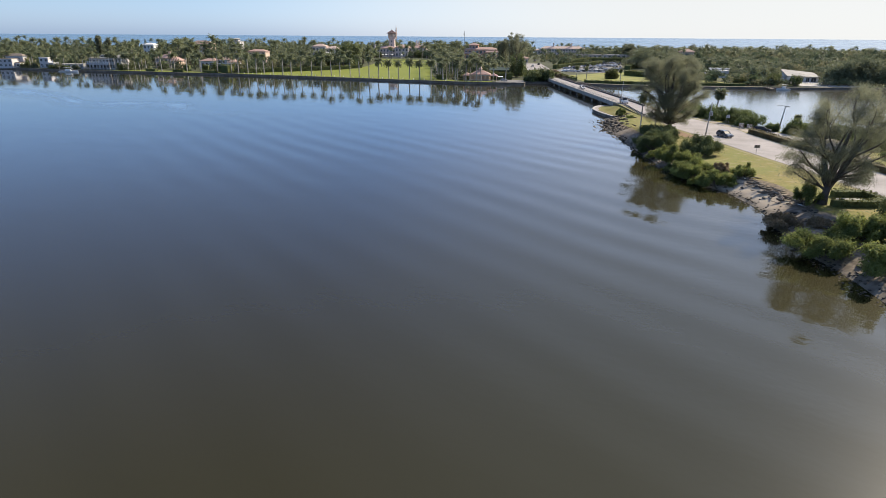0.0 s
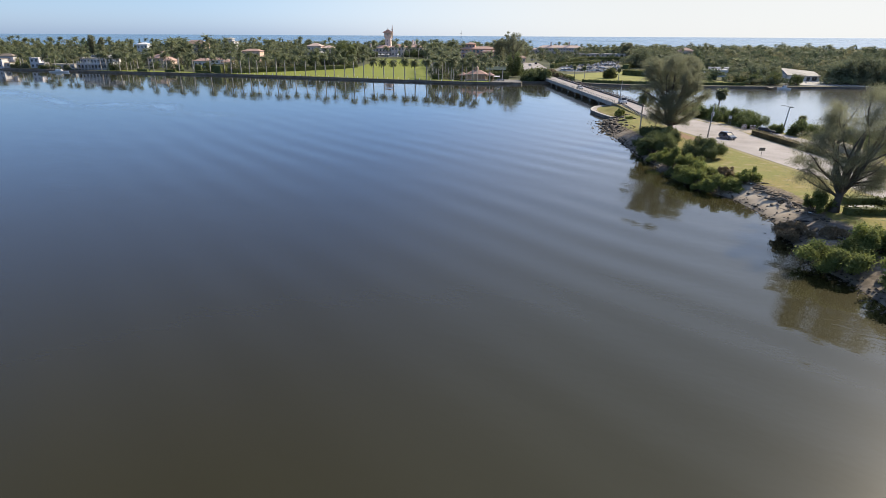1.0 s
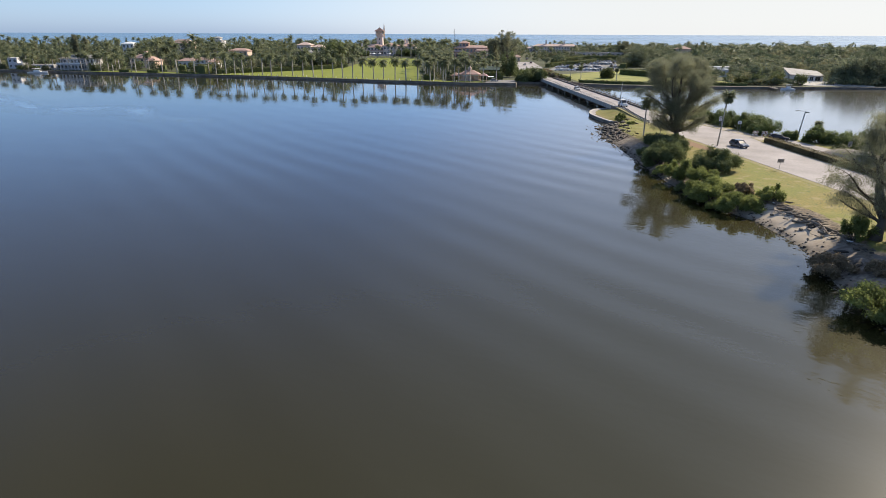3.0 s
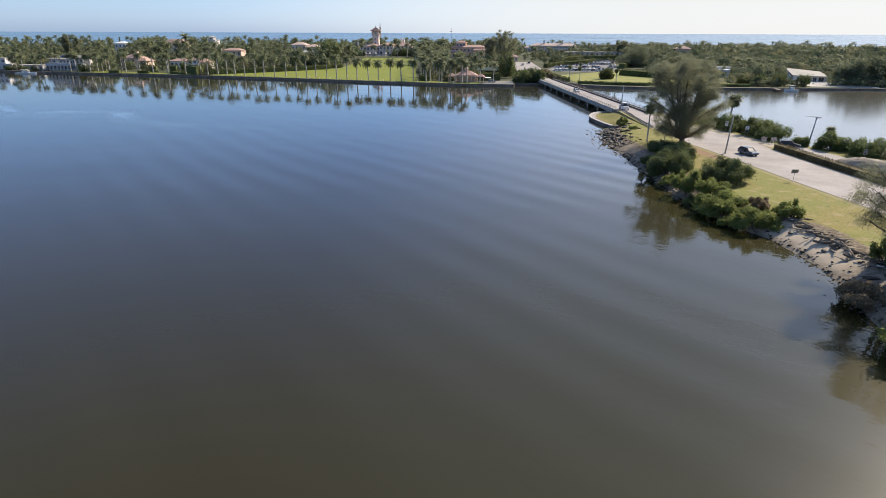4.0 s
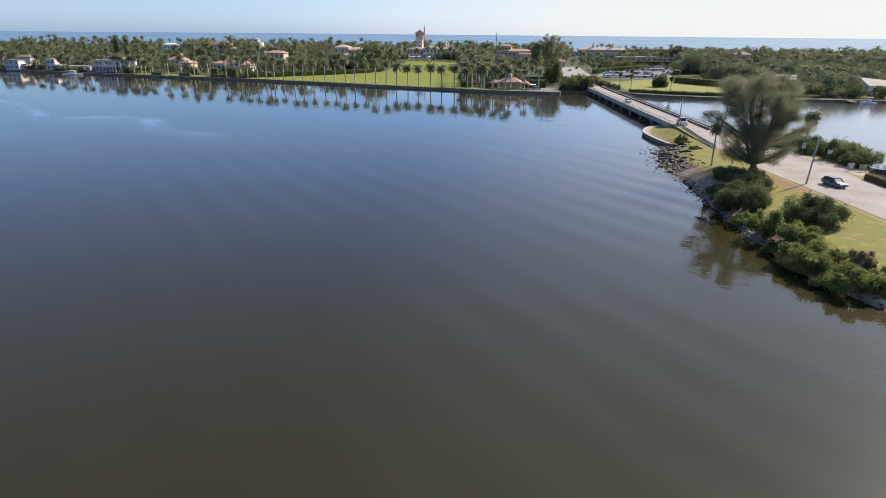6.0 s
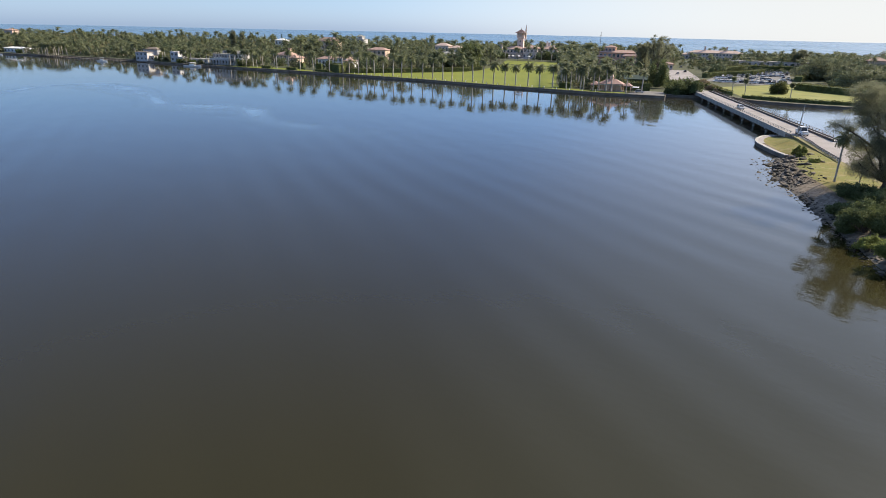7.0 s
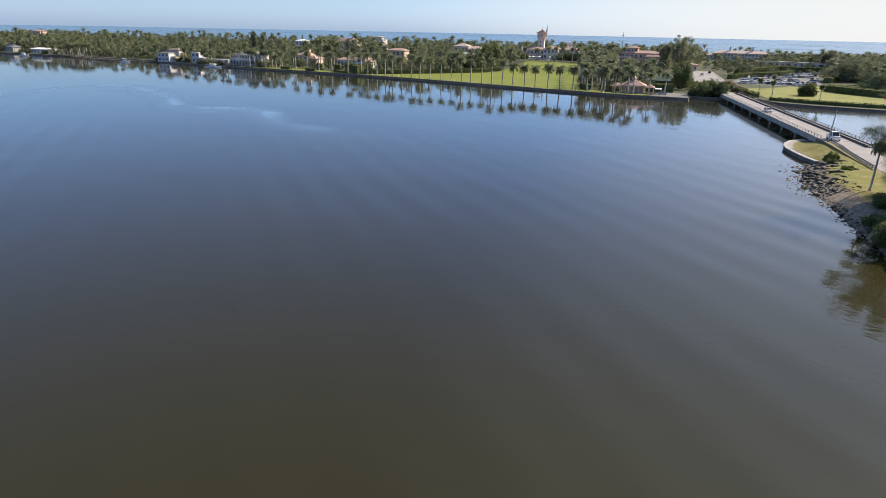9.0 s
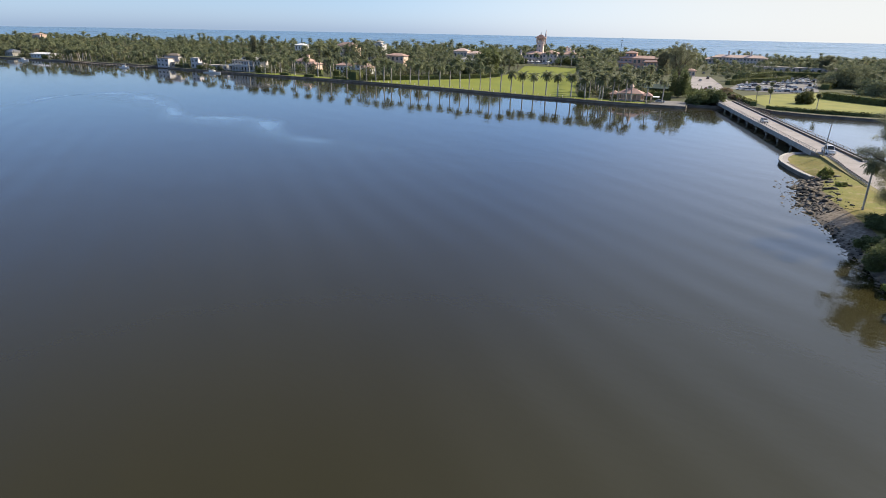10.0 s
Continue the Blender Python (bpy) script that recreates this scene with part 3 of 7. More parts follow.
def shore_material():
    """Grass inland, dry brown earth near the rocks and wet sand at the water, with uneven borders."""
    m = bpy.data.materials.new("causeway_ground")
    m.use_nodes = True
    n, l = m.node_tree.nodes, m.node_tree.links
    b = n["Principled BSDF"]
    b.inputs["Roughness"].default_value, b.inputs["Specular IOR Level"].default_value = 0.92, 0.2
    geo = n.new("ShaderNodeNewGeometry")
    at = n.new("ShaderNodeAttribute")
    at.attribute_name = "inland"

    def noise_at(scale, detail=4):
        t = n.new("ShaderNodeTexNoise")
        t.inputs["Scale"].default_value, t.inputs["Detail"].default_value = scale, detail
        l.new(geo.outputs["Position"], t.inputs["Vector"])
        return t.outputs["Fac"]

    def blend(fac, a, c):
        x = n.new("ShaderNodeMix")
        x.data_type = "RGBA"
        l.new(fac, x.inputs["Factor"])
        for key, val in (("A", a), ("B", c)):
            if isinstance(val, tuple):
                x.inputs[key].default_value = (*val, 1)
            else:
                l.new(val, x.inputs[key])
        return x.outputs["Result"]

    def ramp(src, lo, hi):
        r = n.new("ShaderNodeMapRange")
        r.interpolation_type = "SMOOTHSTEP"
        r.inputs["From Min"].default_value, r.inputs["From Max"].default_value = lo, hi
        l.new(src, r.inputs["Value"])
        return r.outputs[0]

    def wobble(src, scale, amount):
        a = n.new("ShaderNodeMath")
        a.operation = "MULTIPLY_ADD"
        l.new(noise_at(scale), a.inputs[0])
        a.inputs[1].default_value = amount
        l.new(src, a.inputs[2])
        return a.outputs[0]

    inland = wobble(at.outputs["Fac"], 0.35, 3.0)
    grass = blend(ramp(noise_at(0.10), 0.38, 0.62), (0.225, 0.17, 0.05), (0.165, 0.165, 0.034))
    grass = blend(ramp(noise_at(2.5), 0.3, 0.75), grass, (0.125, 0.13, 0.035))
    grass = blend(ramp(noise_at(0.45), 0.52, 0.68), grass, (0.235, 0.19, 0.085))
    grass = blend(ramp(noise_at(0.9), 0.58, 0.72), grass, (0.10, 0.115, 0.03))
    # worn bare patches of earth: between the tall tree and the road, and under the broad tree
    for spot_at, turn, size, colour in (((38.0, 167.0, 2.0), -74, (11.0, 3.6, 9.0), (0.20, 0.125, 0.075)), ((37.0, 91.5, 2.0), -60, (8.5, 4.2, 9.0), (0.15, 0.125, 0.10))):
        aim, far_off = n.new("ShaderNodeMapping"), n.new("ShaderNodeVectorMath")
        aim.vector_type = "TEXTURE"
        aim.inputs["Location"].default_value, aim.inputs["Rotation"].default_value, aim.inputs["Scale"].default_value = spot_at, (0, 0, radians(turn)), size
        far_off.operation = "LENGTH"
        l.new(geo.outputs["Position"], aim.inputs["Vector"])
        l.new(aim.outputs[0], far_off.inputs[0])
        grass = blend(ramp(wobble(far_off.outputs["Value"], 0.3, 0.7), 1.0, 1.5), colour, grass)
    sand = blend(ramp(noise_at(1.5), 0.35, 0.65), (0.25, 0.205, 0.155), (0.13, 0.105, 0.08))
    # the one open beach is paler and drier
    spot = n.new("ShaderNodeSeparateXYZ")
    l.new(geo.outputs["Position"], spot.inputs[0])
    off_beach = n.new("ShaderNodeMath")
    off_beach.operation = "SUBTRACT"
    l.new(spot.outputs["Y"], off_beach.inputs[0])
    off_beach.inputs[1].default_value = 108.5
    away = n.new("ShaderNodeMath")
    away.operation = "ABSOLUTE"
    l.new(off_beach.outputs[0], away.inputs[0])
    sand = blend(ramp(away.outputs[0], 5.0, 11.0), (0.40, 0.335, 0.255), sand)
    wet = blend(ramp(noise_at(0.8), 0.4, 0.6), (0.19, 0.16, 0.12), (0.115, 0.095, 0.072))
    col = blend(ramp(inland, 1.4, 3.2), wet, sand)
    litter = blend(ramp(noise_at(2.2), 0.35, 0.65), (0.20, 0.155, 0.105), (0.095, 0.075, 0.052))
    col = blend(ramp(inland, 5.6, 6.4), col, litter)
    col = blend(ramp(inland, 8.2, 9.0), col, grass)
    l.new(col, b.inputs["Base Color"])
    bp = n.new("ShaderNodeBump")
    bp.inputs["Strength"].default_value, bp.inputs["Distance"].default_value = 0.5, 0.06
    l.new(noise_at(5.0), bp.inputs["Height"])
    l.new(bp.outputs[0], b.inputs["Normal"])
    return m


M["shore"] = shore_material()
near = new("ground_causeway", grid_land("ground_causeway", np.arange(10, 90.1, 0.8), np.arange(40, 252.1, 0.8)))
tagged(near, "grassy causeway island with a sandy, rocky shore", "ground", kind="structure")
tagged(new("ground_causeway_south", grid_land("ground_causeway_south", np.arange(10, 404, 8.0), np.arange(-304, 40.1, 8.0))), "grassy causeway land behind", "ground", kind="structure")
tagged(new("ground_causeway_east", grid_land("ground_causeway_east", np.arange(90, 250.1, 4.0), np.arange(40, 252.1, 4.0))), "grassy causeway land by the inlet", "ground", kind="structure")


def road_z(y):
    return 2.10 + 0.68 * float(smooth(195.0, 236.0, float(y)))


def strip(left, right, lift=0.0, n=60):
    """A ribbon between two lines, resampled evenly along y."""
    def at_y(line, y):
        for (xa, ya), (xb, yb) in zip(line, line[1:]):
            if min(ya, yb) <= y <= max(ya, yb):
                return xa + (xb - xa) * (y - ya) / (yb - ya)
        return line[0][0] if y > line[0][1] else line[-1][0]
    s, ys = Shape(), [max(left[-1][1], right[-1][1]) + (min(left[0][1], right[0][1]) - max(left[-1][1], right[-1][1])) * i / n for i in range(n + 1)]
    v = []
    for y in ys:
        a, b = at_y(left, y), at_y(right, y)
        z = road_z(y) + lift
        v += [(a, y, z - 0.5), (a, y, z), (b, y, z), (b, y, z - 0.5)]
    return s.add(v, [(4 * i + k, 4 * i + k + 1, 4 * i + k + 5, 4 * i + k + 4)[::-1] for i in range(n) for k in range(3)])


tagged(new("road", strip(ROAD_L, ROAD_R, 0, 120).mesh("road", M["asphalt_pale"])), "pale sun-bleached road curving along the causeway", "road", kind="structure")

for edge, width_v in ((ROAD_L, -1.3), (ROAD_R, 0.9)):
    rim = [(x + width_v, y) for x, y in edge]
    tagged(new("verge", strip(rim if width_v < 0 else edge, edge if width_v < 0 else rim, -0.043, 120).mesh("verge", M["verge"])), "worn dusty verge beside the road", "verge", kind="structure")

# ---- the road bridge ----
BD, BN = Vector((-0.1635, 0.9865, 0)), Vector((0.9865, 0.1635, 0))


def bridge_at(s, c, z):
    return tuple(BD * s + BN * c + Vector((0, 0, z)))


def bridge_box(shape, s0, s1, c0, c1, z0, z1, slot=0):
    v = [bridge_at(s, c, z) for z in (z0, z1) for s, c in ((s0, c0), (s0, c1), (s1, c1), (s1, c0))]
    return shape.add(v, [(3, 2, 1, 0), (4, 5, 6, 7), (0, 1, 5, 4), (1, 2, 6, 5), (2, 3, 7, 6), (3, 0, 4, 7)], slot)


S0, S1 = 227.0, 363.0
bridge = thing("bridge", "long low concrete road bridge with railings, crossing the inlet", "bridge")
part("deck", bridge_box(Shape(), S0, S1, 66.75, 76.0, 1.6, 2.62), M["concrete"], bridge)
part("roadway", bridge_box(Shape(), S0 - 1, S1 + 3, 67.1, 73.9, 2.62, 2.80), M["asphalt_pale"], bridge, "pale roadway surface")
part("sidewalk", bridge_box(Shape(), S0 - 9, S1, 74.1, 75.6, 2.62, 2.98), M["concrete"], bridge)
part("edge_beam", bridge_box(Shape(), S0, S1, 66.55, 66.75, 1.5, 2.95), M["concrete"], bridge)
for c, h in ((66.8, 3.72), (75.8, 3.9)):
    rail = Shape()
    s_from = S0 if c < 70 else S0 - 9
    bridge_box(rail, s_from, S1, c - 0.045, c + 0.045, h - 0.08, h)
    bridge_box(rail, s_from, S1, c - 0.03, c + 0.03, h - 0.50, h - 0.45)
    part("handrail", rail, M["concrete"] if c < 70 else M["coping"], bridge)
inner = Shape()
bridge_box(inner, S0 - 9, S1, 73.9, 74.1, 2.62, 3.3)
part("parapet", inner, M["rail_dark"], bridge, "dark weathered inner parapet")
outer = Shape()
bridge_box(outer, S0 - 9, S1, 75.6, 75.9, 2.62, 3.2)
part("parapet", outer, M["rail_dark"], bridge, "dark weathered outer parapet")
post_l = bridge_box(Shape(), -0.06, 0.06, -0.06, 0.06, 2.6, 3.75).mesh("post", M["concrete"])
post_r = bridge_box(Shape(), -0.06, 0.06, -0.06, 0.06, 2.9, 3.93).mesh("post", M["coping"])
k = -4
while S0 + 1 + k * 2.4 < S1:
    for me, c in ((post_l, 66.8), (post_r, 75.8)):
        if k < 0 and c < 70:
            continue
        p = part("post", me, None, bridge)
        p.location = BD * (S0 + 1 + k * 2.4) + BN * c
    k += 1
for i in range(10):
    s = S0 + 9 + i * 13.4
    bent = Shape()
    bridge_box(bent, s - 0.5, s + 0.5, 66.76, 76.0, 1.1, 1.6)
    part("pier_cap", bent, M["concrete"], bridge)
    for c in (67.4, 70.2, 73.0, 75.4):
        p = Vector(bridge_at(s, c, 0))
        part("column", Shape().tube([p + Vector((0, 0, -1.5)), p + Vector((0, 0, 1.2))], 0.32, 8), M["concrete"], bridge)
for a, c in ((S1 - 2, S1 + 6), (S0 - 3, S0 + 3)):
    part("abutment", bridge_box(Shape(), a, c, 66.4, 76.3, -1, 2.6), M["seawall"], bridge)


# ---- vegetation ----
def bush(name, x, y, z, r, h, seed, mat, label, count=None, leaf=0.13, stretch=1.0, low=0.24, lobe=1.0):
    """A shrub: forked stems and a crown of many single leaves round a few uneven lobes."""
    rng = np.random.default_rng(seed)
    e = thing(name, label, "bush", at=pose(x, y, z - 0.15))
    stems = Shape()
    lobes = []
    for i in range(int(10 + r * 4.5)):
        a, d = rng.uniform(0, 6.283), r * math.sqrt(rng.uniform(0, 1)) * 0.92
        cz = h * rng.uniform(low, 0.95) * (1 - 0.38 * (d / r) ** 2)
        c = np.array([d * math.cos(a) * stretch, d * math.sin(a), cz])
        lobes.append((c, r * rng.uniform(0.15, 0.30) * lobe, h * rng.uniform(0.17, 0.30) * lobe))
        stems.tube([(0.3 * c[0], 0.3 * c[1], 0), (0.6 * c[0], 0.6 * c[1], cz * 0.5), tuple(c)], (0.09, 0.07, 0.03), 5)
    part("stem", stems, M["bark"], e)
    n = count or int(min(21000, 1500 * r * r))
    pick = rng.integers(0, len(lobes), n)
    u = rng.normal(size=(n, 3))
    u /= np.linalg.norm(u, axis=1)[:, None]
    C = np.array([q[0] for q in lobes])[pick]
    R = np.array([[q[1], q[1], q[2]] for q in lobes])[pick]
    k = rng.uniform(0.35, 1.0, n)[:, None] ** 0.6 * (1 + 0.35 * np.maximum(0, rng.normal(size=(n, 1))))
    P = C + u * R * k + rng.normal(size=(n, 3)) * 0.09
    P[:, 2] = np.maximum(P[:, 2], 0.12)
    V, F = leaf_quads(P, leaf, rng, u * 0.7, 0.35, 0.55)
    part("crown", fast_mesh("crown", V, F, [mat]), None, e)
    return e


def casuarina(x, y, z, h, spread, seed, label, lean=(0, 0), limbs=26, low=0.2, density=1.0, tuft=0.75, fork=(0.16, 0.34), stems=4):
    """A she-oak: forked trunk, long rising limbs, and tufts of needles at the twigs filling an uneven oval crown."""
    rng = np.random.default_rng(seed)
    e = thing("casuarina_tree", label, "tree", at=pose(x, y, z - 0.2))
    trunk, branch, tips = Shape(), Shape(), []

    def spine(t):
        return Vector((lean[0] * t ** 1.4, lean[1] * t ** 1.4, h * 0.88 * t)) + Vector((math.sin(t * 5 + seed), math.cos(t * 4 + seed), 0)) * 0.4 * t
    base_r = h * 0.03
    ts = [i / 9 for i in range(10)]
    trunk.tube([spine(t) for t in ts], [base_r * (1.5 if t == 0 else 1) * (1 - 0.93 * t) + 0.03 for t in ts], 9)
    # heavy leaders that fork from the trunk and sweep upwards
    leaders = [spine]
    for k in range(stems):
        f0, la, lt = rng.uniform(*fork), k * 6.283 / stems + rng.uniform(-0.4, 0.4) + seed, rng.uniform(0.74, 0.97)

        def sweep(t, f0=f0, la=la, lt=lt):
            u = min(1.0, max(0.0, (t - f0) / (lt - f0)))
            p = spine(f0)
            q = spine(min(t, lt))
            out = spread * 0.46 * u ** 0.62
            return Vector((p.x + (q.x - p.x) * u + math.cos(la) * out, p.y + (q.y - p.y) * u + math.sin(la) * out, h * 0.9 * (f0 + (lt - f0) * u))) + Vector((math.sin(u * 6 + k), math.cos(u * 5 + k), 0)) * 0.25 * u
        leaders.append(sweep)
        us = [f0 + (lt - f0) * j / 8 for j in range(9)]
        branch.tube([sweep(t) for t in us], [base_r * 0.62 * (1 - 0.9 * j / 8) + 0.03 for j in range(9)], 7)
    for i in range(limbs):
        zt = low + (0.97 - low) * ((i + rng.uniform(0, 1)) / limbs) ** 0.9
        mid = (zt - low) / (1 - low)
        reach = spread * (max(0.05, 1 - abs(mid - 0.42) ** 2 * 2.6)) ** 0.6 * rng.uniform(0.55, 1.08)
        a = i * 2.4 + rng.uniform(-0.5, 0.5)
        c0 = spine(zt)
        end = Vector((c0.x + math.cos(a) * reach, c0.y + math.sin(a) * reach, zt * h - max(0, 0.4 - mid) * reach * 0.22))
        t0 = max(fork[0] + 0.04, zt - rng.uniform(0.10, 0.24))
        p0 = min((lead(t0) for lead in leaders), key=lambda p: (p.xy - end.xy).length)
        ctrl = p0.lerp(end, 0.55) + Vector((math.cos(a), math.sin(a), 0)) * reach * 0.10 + Vector((0, 0, rng.uniform(-0.5, 0.9)))
        pts, rad = [], []
        for k in range(7):
            u = k / 6
            pts.append(p0.lerp(ctrl, u).lerp(ctrl.lerp(end, u), u) + Vector((math.sin(u * 7 + i), math.cos(u * 6 + i), 0)) * 0.22)
            rad.append((base_r * 0.36 * (1 - 0.7 * t0)) * (1 - 0.88 * u) + 0.03)
        branch.tube(pts, rad, 6)
        for j in range(int(13 * density) + 2):
            u = rng.uniform(0.22, 1.0)
            k = min(5, int(u * 6))
            q = pts[k].lerp(pts[k + 1], u * 6 - k)
            b = a + rng.uniform(-1.5, 1.5)
            sl = spread * 0.21 * rng.uniform(0.35, 1.3)
            tip = q + Vector((math.cos(b) * sl, math.sin(b) * sl, sl * rng.uniform(-0.25, 0.7)))
            branch.tube([q, q.lerp(tip, 0.5) + Vector((0, 0, 0.15)), tip], (0.05, 0.032, 0.012), 4)
            for w in range(3):
                c = q.lerp(tip, rng.uniform(0.45, 1.15)) + Vector(rng.normal(size=3)) * 0.2
                tips.append((*c,))
    for k in range(int(120 * density)):
        c = spine(rng.uniform(0.8, 1.0)) + Vector(rng.normal(size=3)) * spread * 0.12
        tips.append((c.x, c.y, min(c.z + 0.05 * h, h)))
    for lead in leaders:
        for k in range(int(46 * density)):
            c = lead(rng.uniform(0.38, 0.95)) + Vector(rng.normal(size=3)) * spread * 0.13
            tips.append((*c,))
    T = np.array(tips)
    n = 34 if tuft > 0.6 else 105
    C = np.repeat(T, n, 0) + rng.normal(size=(len(T) * n, 3)) * np.array([0.5, 0.5, 0.3])
    d = rng.normal(size=C.shape) * 0.55
    d[:, :2] += (C[:, :2] / (np.linalg.norm(C[:, :2], axis=1)[:, None] + 0.1)) * 0.3
    d /= np.linalg.norm(d, axis=1)[:, None]
    L = (tuft * rng.uniform(0.5, 1.3, len(C)))[:, None]
    side = np.cross(d, rng.normal(size=C.shape))
    side /= np.linalg.norm(side, axis=1)[:, None]
    w = 0.05 if tuft > 0.6 else 0.019
    drop = np.array([0, 0, -0.45]) * L
    V = np.stack([C - side * w * 0.4, C + d * L * 0.5 - side * w, C + d * L + drop, C + d * L * 0.5 + side * w], 1).reshape(-1, 3)
    part("trunk", trunk, M["bark"], e, smooth=True)
    part("limb", branch, M["bark"], e, smooth=True)
    part("crown", fast_mesh("crown", V, np.arange(len(V)).reshape(-1, 4), [M["needles"]]), None, e, "thin grey-green needle foliage with gaps")
    return e


def palm_crown(rng, fronds, segs, L, droop, width, span=1.75):
    """A full round head of arching fronds; each is a ribbon folded along its rib, with a saw edge of leaflets."""
    out = []
    for k in range(fronds):
        a = k * 2.399 + rng.uniform(-0.3, 0.3)
        e0 = 1.25 - span * (k / fronds) ** 0.85 + rng.uniform(-0.15, 0.15)
        ln = L * rng.uniform(0.82, 1.12) * (1 - 0.12 * abs(e0))
        fwd, side = np.array([math.cos(a), math.sin(a), 0]), np.array([-math.sin(a), math.cos(a), 0])
        rib, p, e = [np.zeros(3)], np.zeros(3), e0
        for j in range(segs):
            p = p + (fwd * math.cos(e) + np.array([0, 0, math.sin(e)])) * ln / segs
            rib.append(p)
            e = max(-1.45, e - droop * (1.0 + 0.5 * j / segs) * 5.0 / segs * 0.42)
        for j in range(segs):
            u = (j + 0.7) / segs
            w = width * math.sin(math.pi * min(0.95, 0.18 + 0.74 * u)) * rng.uniform(0.85, 1.15)
            p, q = rib[j], rib[j + 1]
            for sgn in (-1, 1):
                lean = (q - p) * 0.85
                tip = (p + q) / 2 + side * sgn * w + lean - np.array([0, 0, w * 0.55])
                out.append(np.array([p, q, tip, (p + tip) / 2 + side * sgn * w * 0.12]))
    return np.array(out).reshape(-1, 3)


def palm_mesh_set(seed, h, fronds=24, segs=7, L=3.7, droop=0.52, width=0.95, r=0.30, royal=True, span=1.75):
    rng = np.random.default_rng(seed)
    bx, by = rng.uniform(-0.5, 0.5, 2)
    V = palm_crown(rng, fronds, segs, L, droop, width, span) + np.array([bx, by, h])
    crown = fast_mesh("crown", V, np.arange(len(V)).reshape(-1, 4), [M["palm_leaf"]])
    t = Shape()
    prof = [(0, 1.35), (0.06, 1.05), (0.3, 1.1), (0.55, 1.0), (0.8, 0.8), (1.0, 0.55)]
    t.tube([(bx * (u ** 2), by * (u ** 2), (h + 0.1) * u) for u, _ in prof], [r * k for _, k in prof], 8)
    trunk = t.mesh("trunk", M["palm_trunk"], True)
    shaft = None
    if royal:
        s = Shape().tube([(bx * 0.85, by * 0.85, h * 0.88), (bx, by, h + 0.3)], (r * 0.75, r * 0.45), 8)
        shaft = s.mesh("crownshaft", M["bush_dark"], True)
    return trunk, crown, shaft


def palm(kind, x, y, z, scale, turn, label, group="", tilt=0.0):
    trunk, crown, shaft = kind
    e = thing("palm_tree", label, "palm tree", group, at=pose(x, y, z - 0.1, 0, tilt, turn) @ Matrix.Scale(scale, 4))
    part("trunk", trunk, None, e)
    part("crown", crown, None, e)
    if shaft:
        part("crownshaft", shaft, None, e)
    return e


royals = [palm_mesh_set(11 + i, 11.4) for i in range(4)]
coconuts = [palm_mesh_set(31 + i, 8.6, 30, 7, 3.7, 0.62, 0.9, 0.27, False) for i in range(3)]
sabals = [palm_mesh_set(51 + i, 7.2, 60, 4, 1.8, 0.30, 0.8, 0.2, False, 2.5) for i in range(2)]
thin = [palm_mesh_set(71 + i, 8.6, 34, 6, 2.3, 0.6, 0.7, 0.17, False, 2.2) for i in range(2)]
prng = random.Random(5)


def on_front(x, back):
    return shore_y(x) + back


# the avenue of palms behind the seawall
x = -196.0
i = 0
while x < -30:
    small = -98 < x < -44
    s = prng.uniform(0.80, 0.92) if small else prng.uniform(0.92, 1.10)
    kind = coconuts[i % 3] if small else royals[i % 4]
    y = on_front(x, 4.5 + prng.uniform(-0.6, 0.6))
    palm(kind, x, y, ground(x, y), s * (1.34 if small else 1), prng.uniform(0, 360), "short dark-headed palm on the waterside lawn" if small else "tall grey-trunked royal palm behind the seawall", "palms along the seawall")
    x += prng.uniform(6.0, 7.4)
    i += 1
# the garden palms further along the shore
for x, s in ((-281, 1.15), (-270, 1.05), (-258, 1.2), (-247, 1.2), (-236, 1.25), (-225, 1.2), (-214, 1.3), (-203, 1.2), (-290, 1.0), (-300, 1.1), (-330, 1.0), (-341, 0.95), (-350, 1.1), (-365, 1.1), (-372, 1.0), (-402, 1.05), (-410, 1.15)):
    y = on_front(x, prng.uniform(5, 9))
    palm(royals[i % 4], x, y, ground(x, y), s * 0.84, prng.uniform(0, 360), "tall royal palm in a garden by the seawall", "garden palms")
    i += 1
for k in range(52):
    x = -760 + 6.6 * k + prng.uniform(-2.5, 2.5)
    y = on_front(x, prng.uniform(8, 26))
    if not any(abs(x - hx) < hw for hx, hw in ((-569, 15), (-618, 8), (-388, 12), (-358, 10))):
        palm((royals + coconuts)[k % 7], x, y, ground(x, y), prng.uniform(0.62, 0.95), prng.uniform(0, 360), "pale-trunked palm on the wooded far shore", "shore palms")
for x, b, sc in ((-322, 4, 0.95), (-318, 9, 1.1), (-296, 6, 1.15), (-293, 4, 1.0), (-345, 5, 0.9), (-352, 8, 1.05), (-328, 6, 0.85), (-374, 6, 1.0), (-396, 6, 1.1), (-288, 8, 1.1), (-284, 5, 1.05), (-275, 6, 1.1)):
    y = on_front(x, b)
    palm((royals + coconuts)[i % 7], x, y, ground(x, y), sc * 0.85, prng.uniform(0, 360), "palm standing before the waterside houses", "garden palms")
    i += 1
for k in range(9):
    x, y = -531 + 4.2 * k + prng.uniform(-1, 1), 434 + prng.uniform(-3, 3)
    palm(coconuts[k % 3], x, y, ground(x, y), prng.uniform(0.9, 1.15), prng.uniform(0, 360), "leaning pale-trunked coconut palm on the far shore", "leaning shore palms", prng.uniform(4, 14))
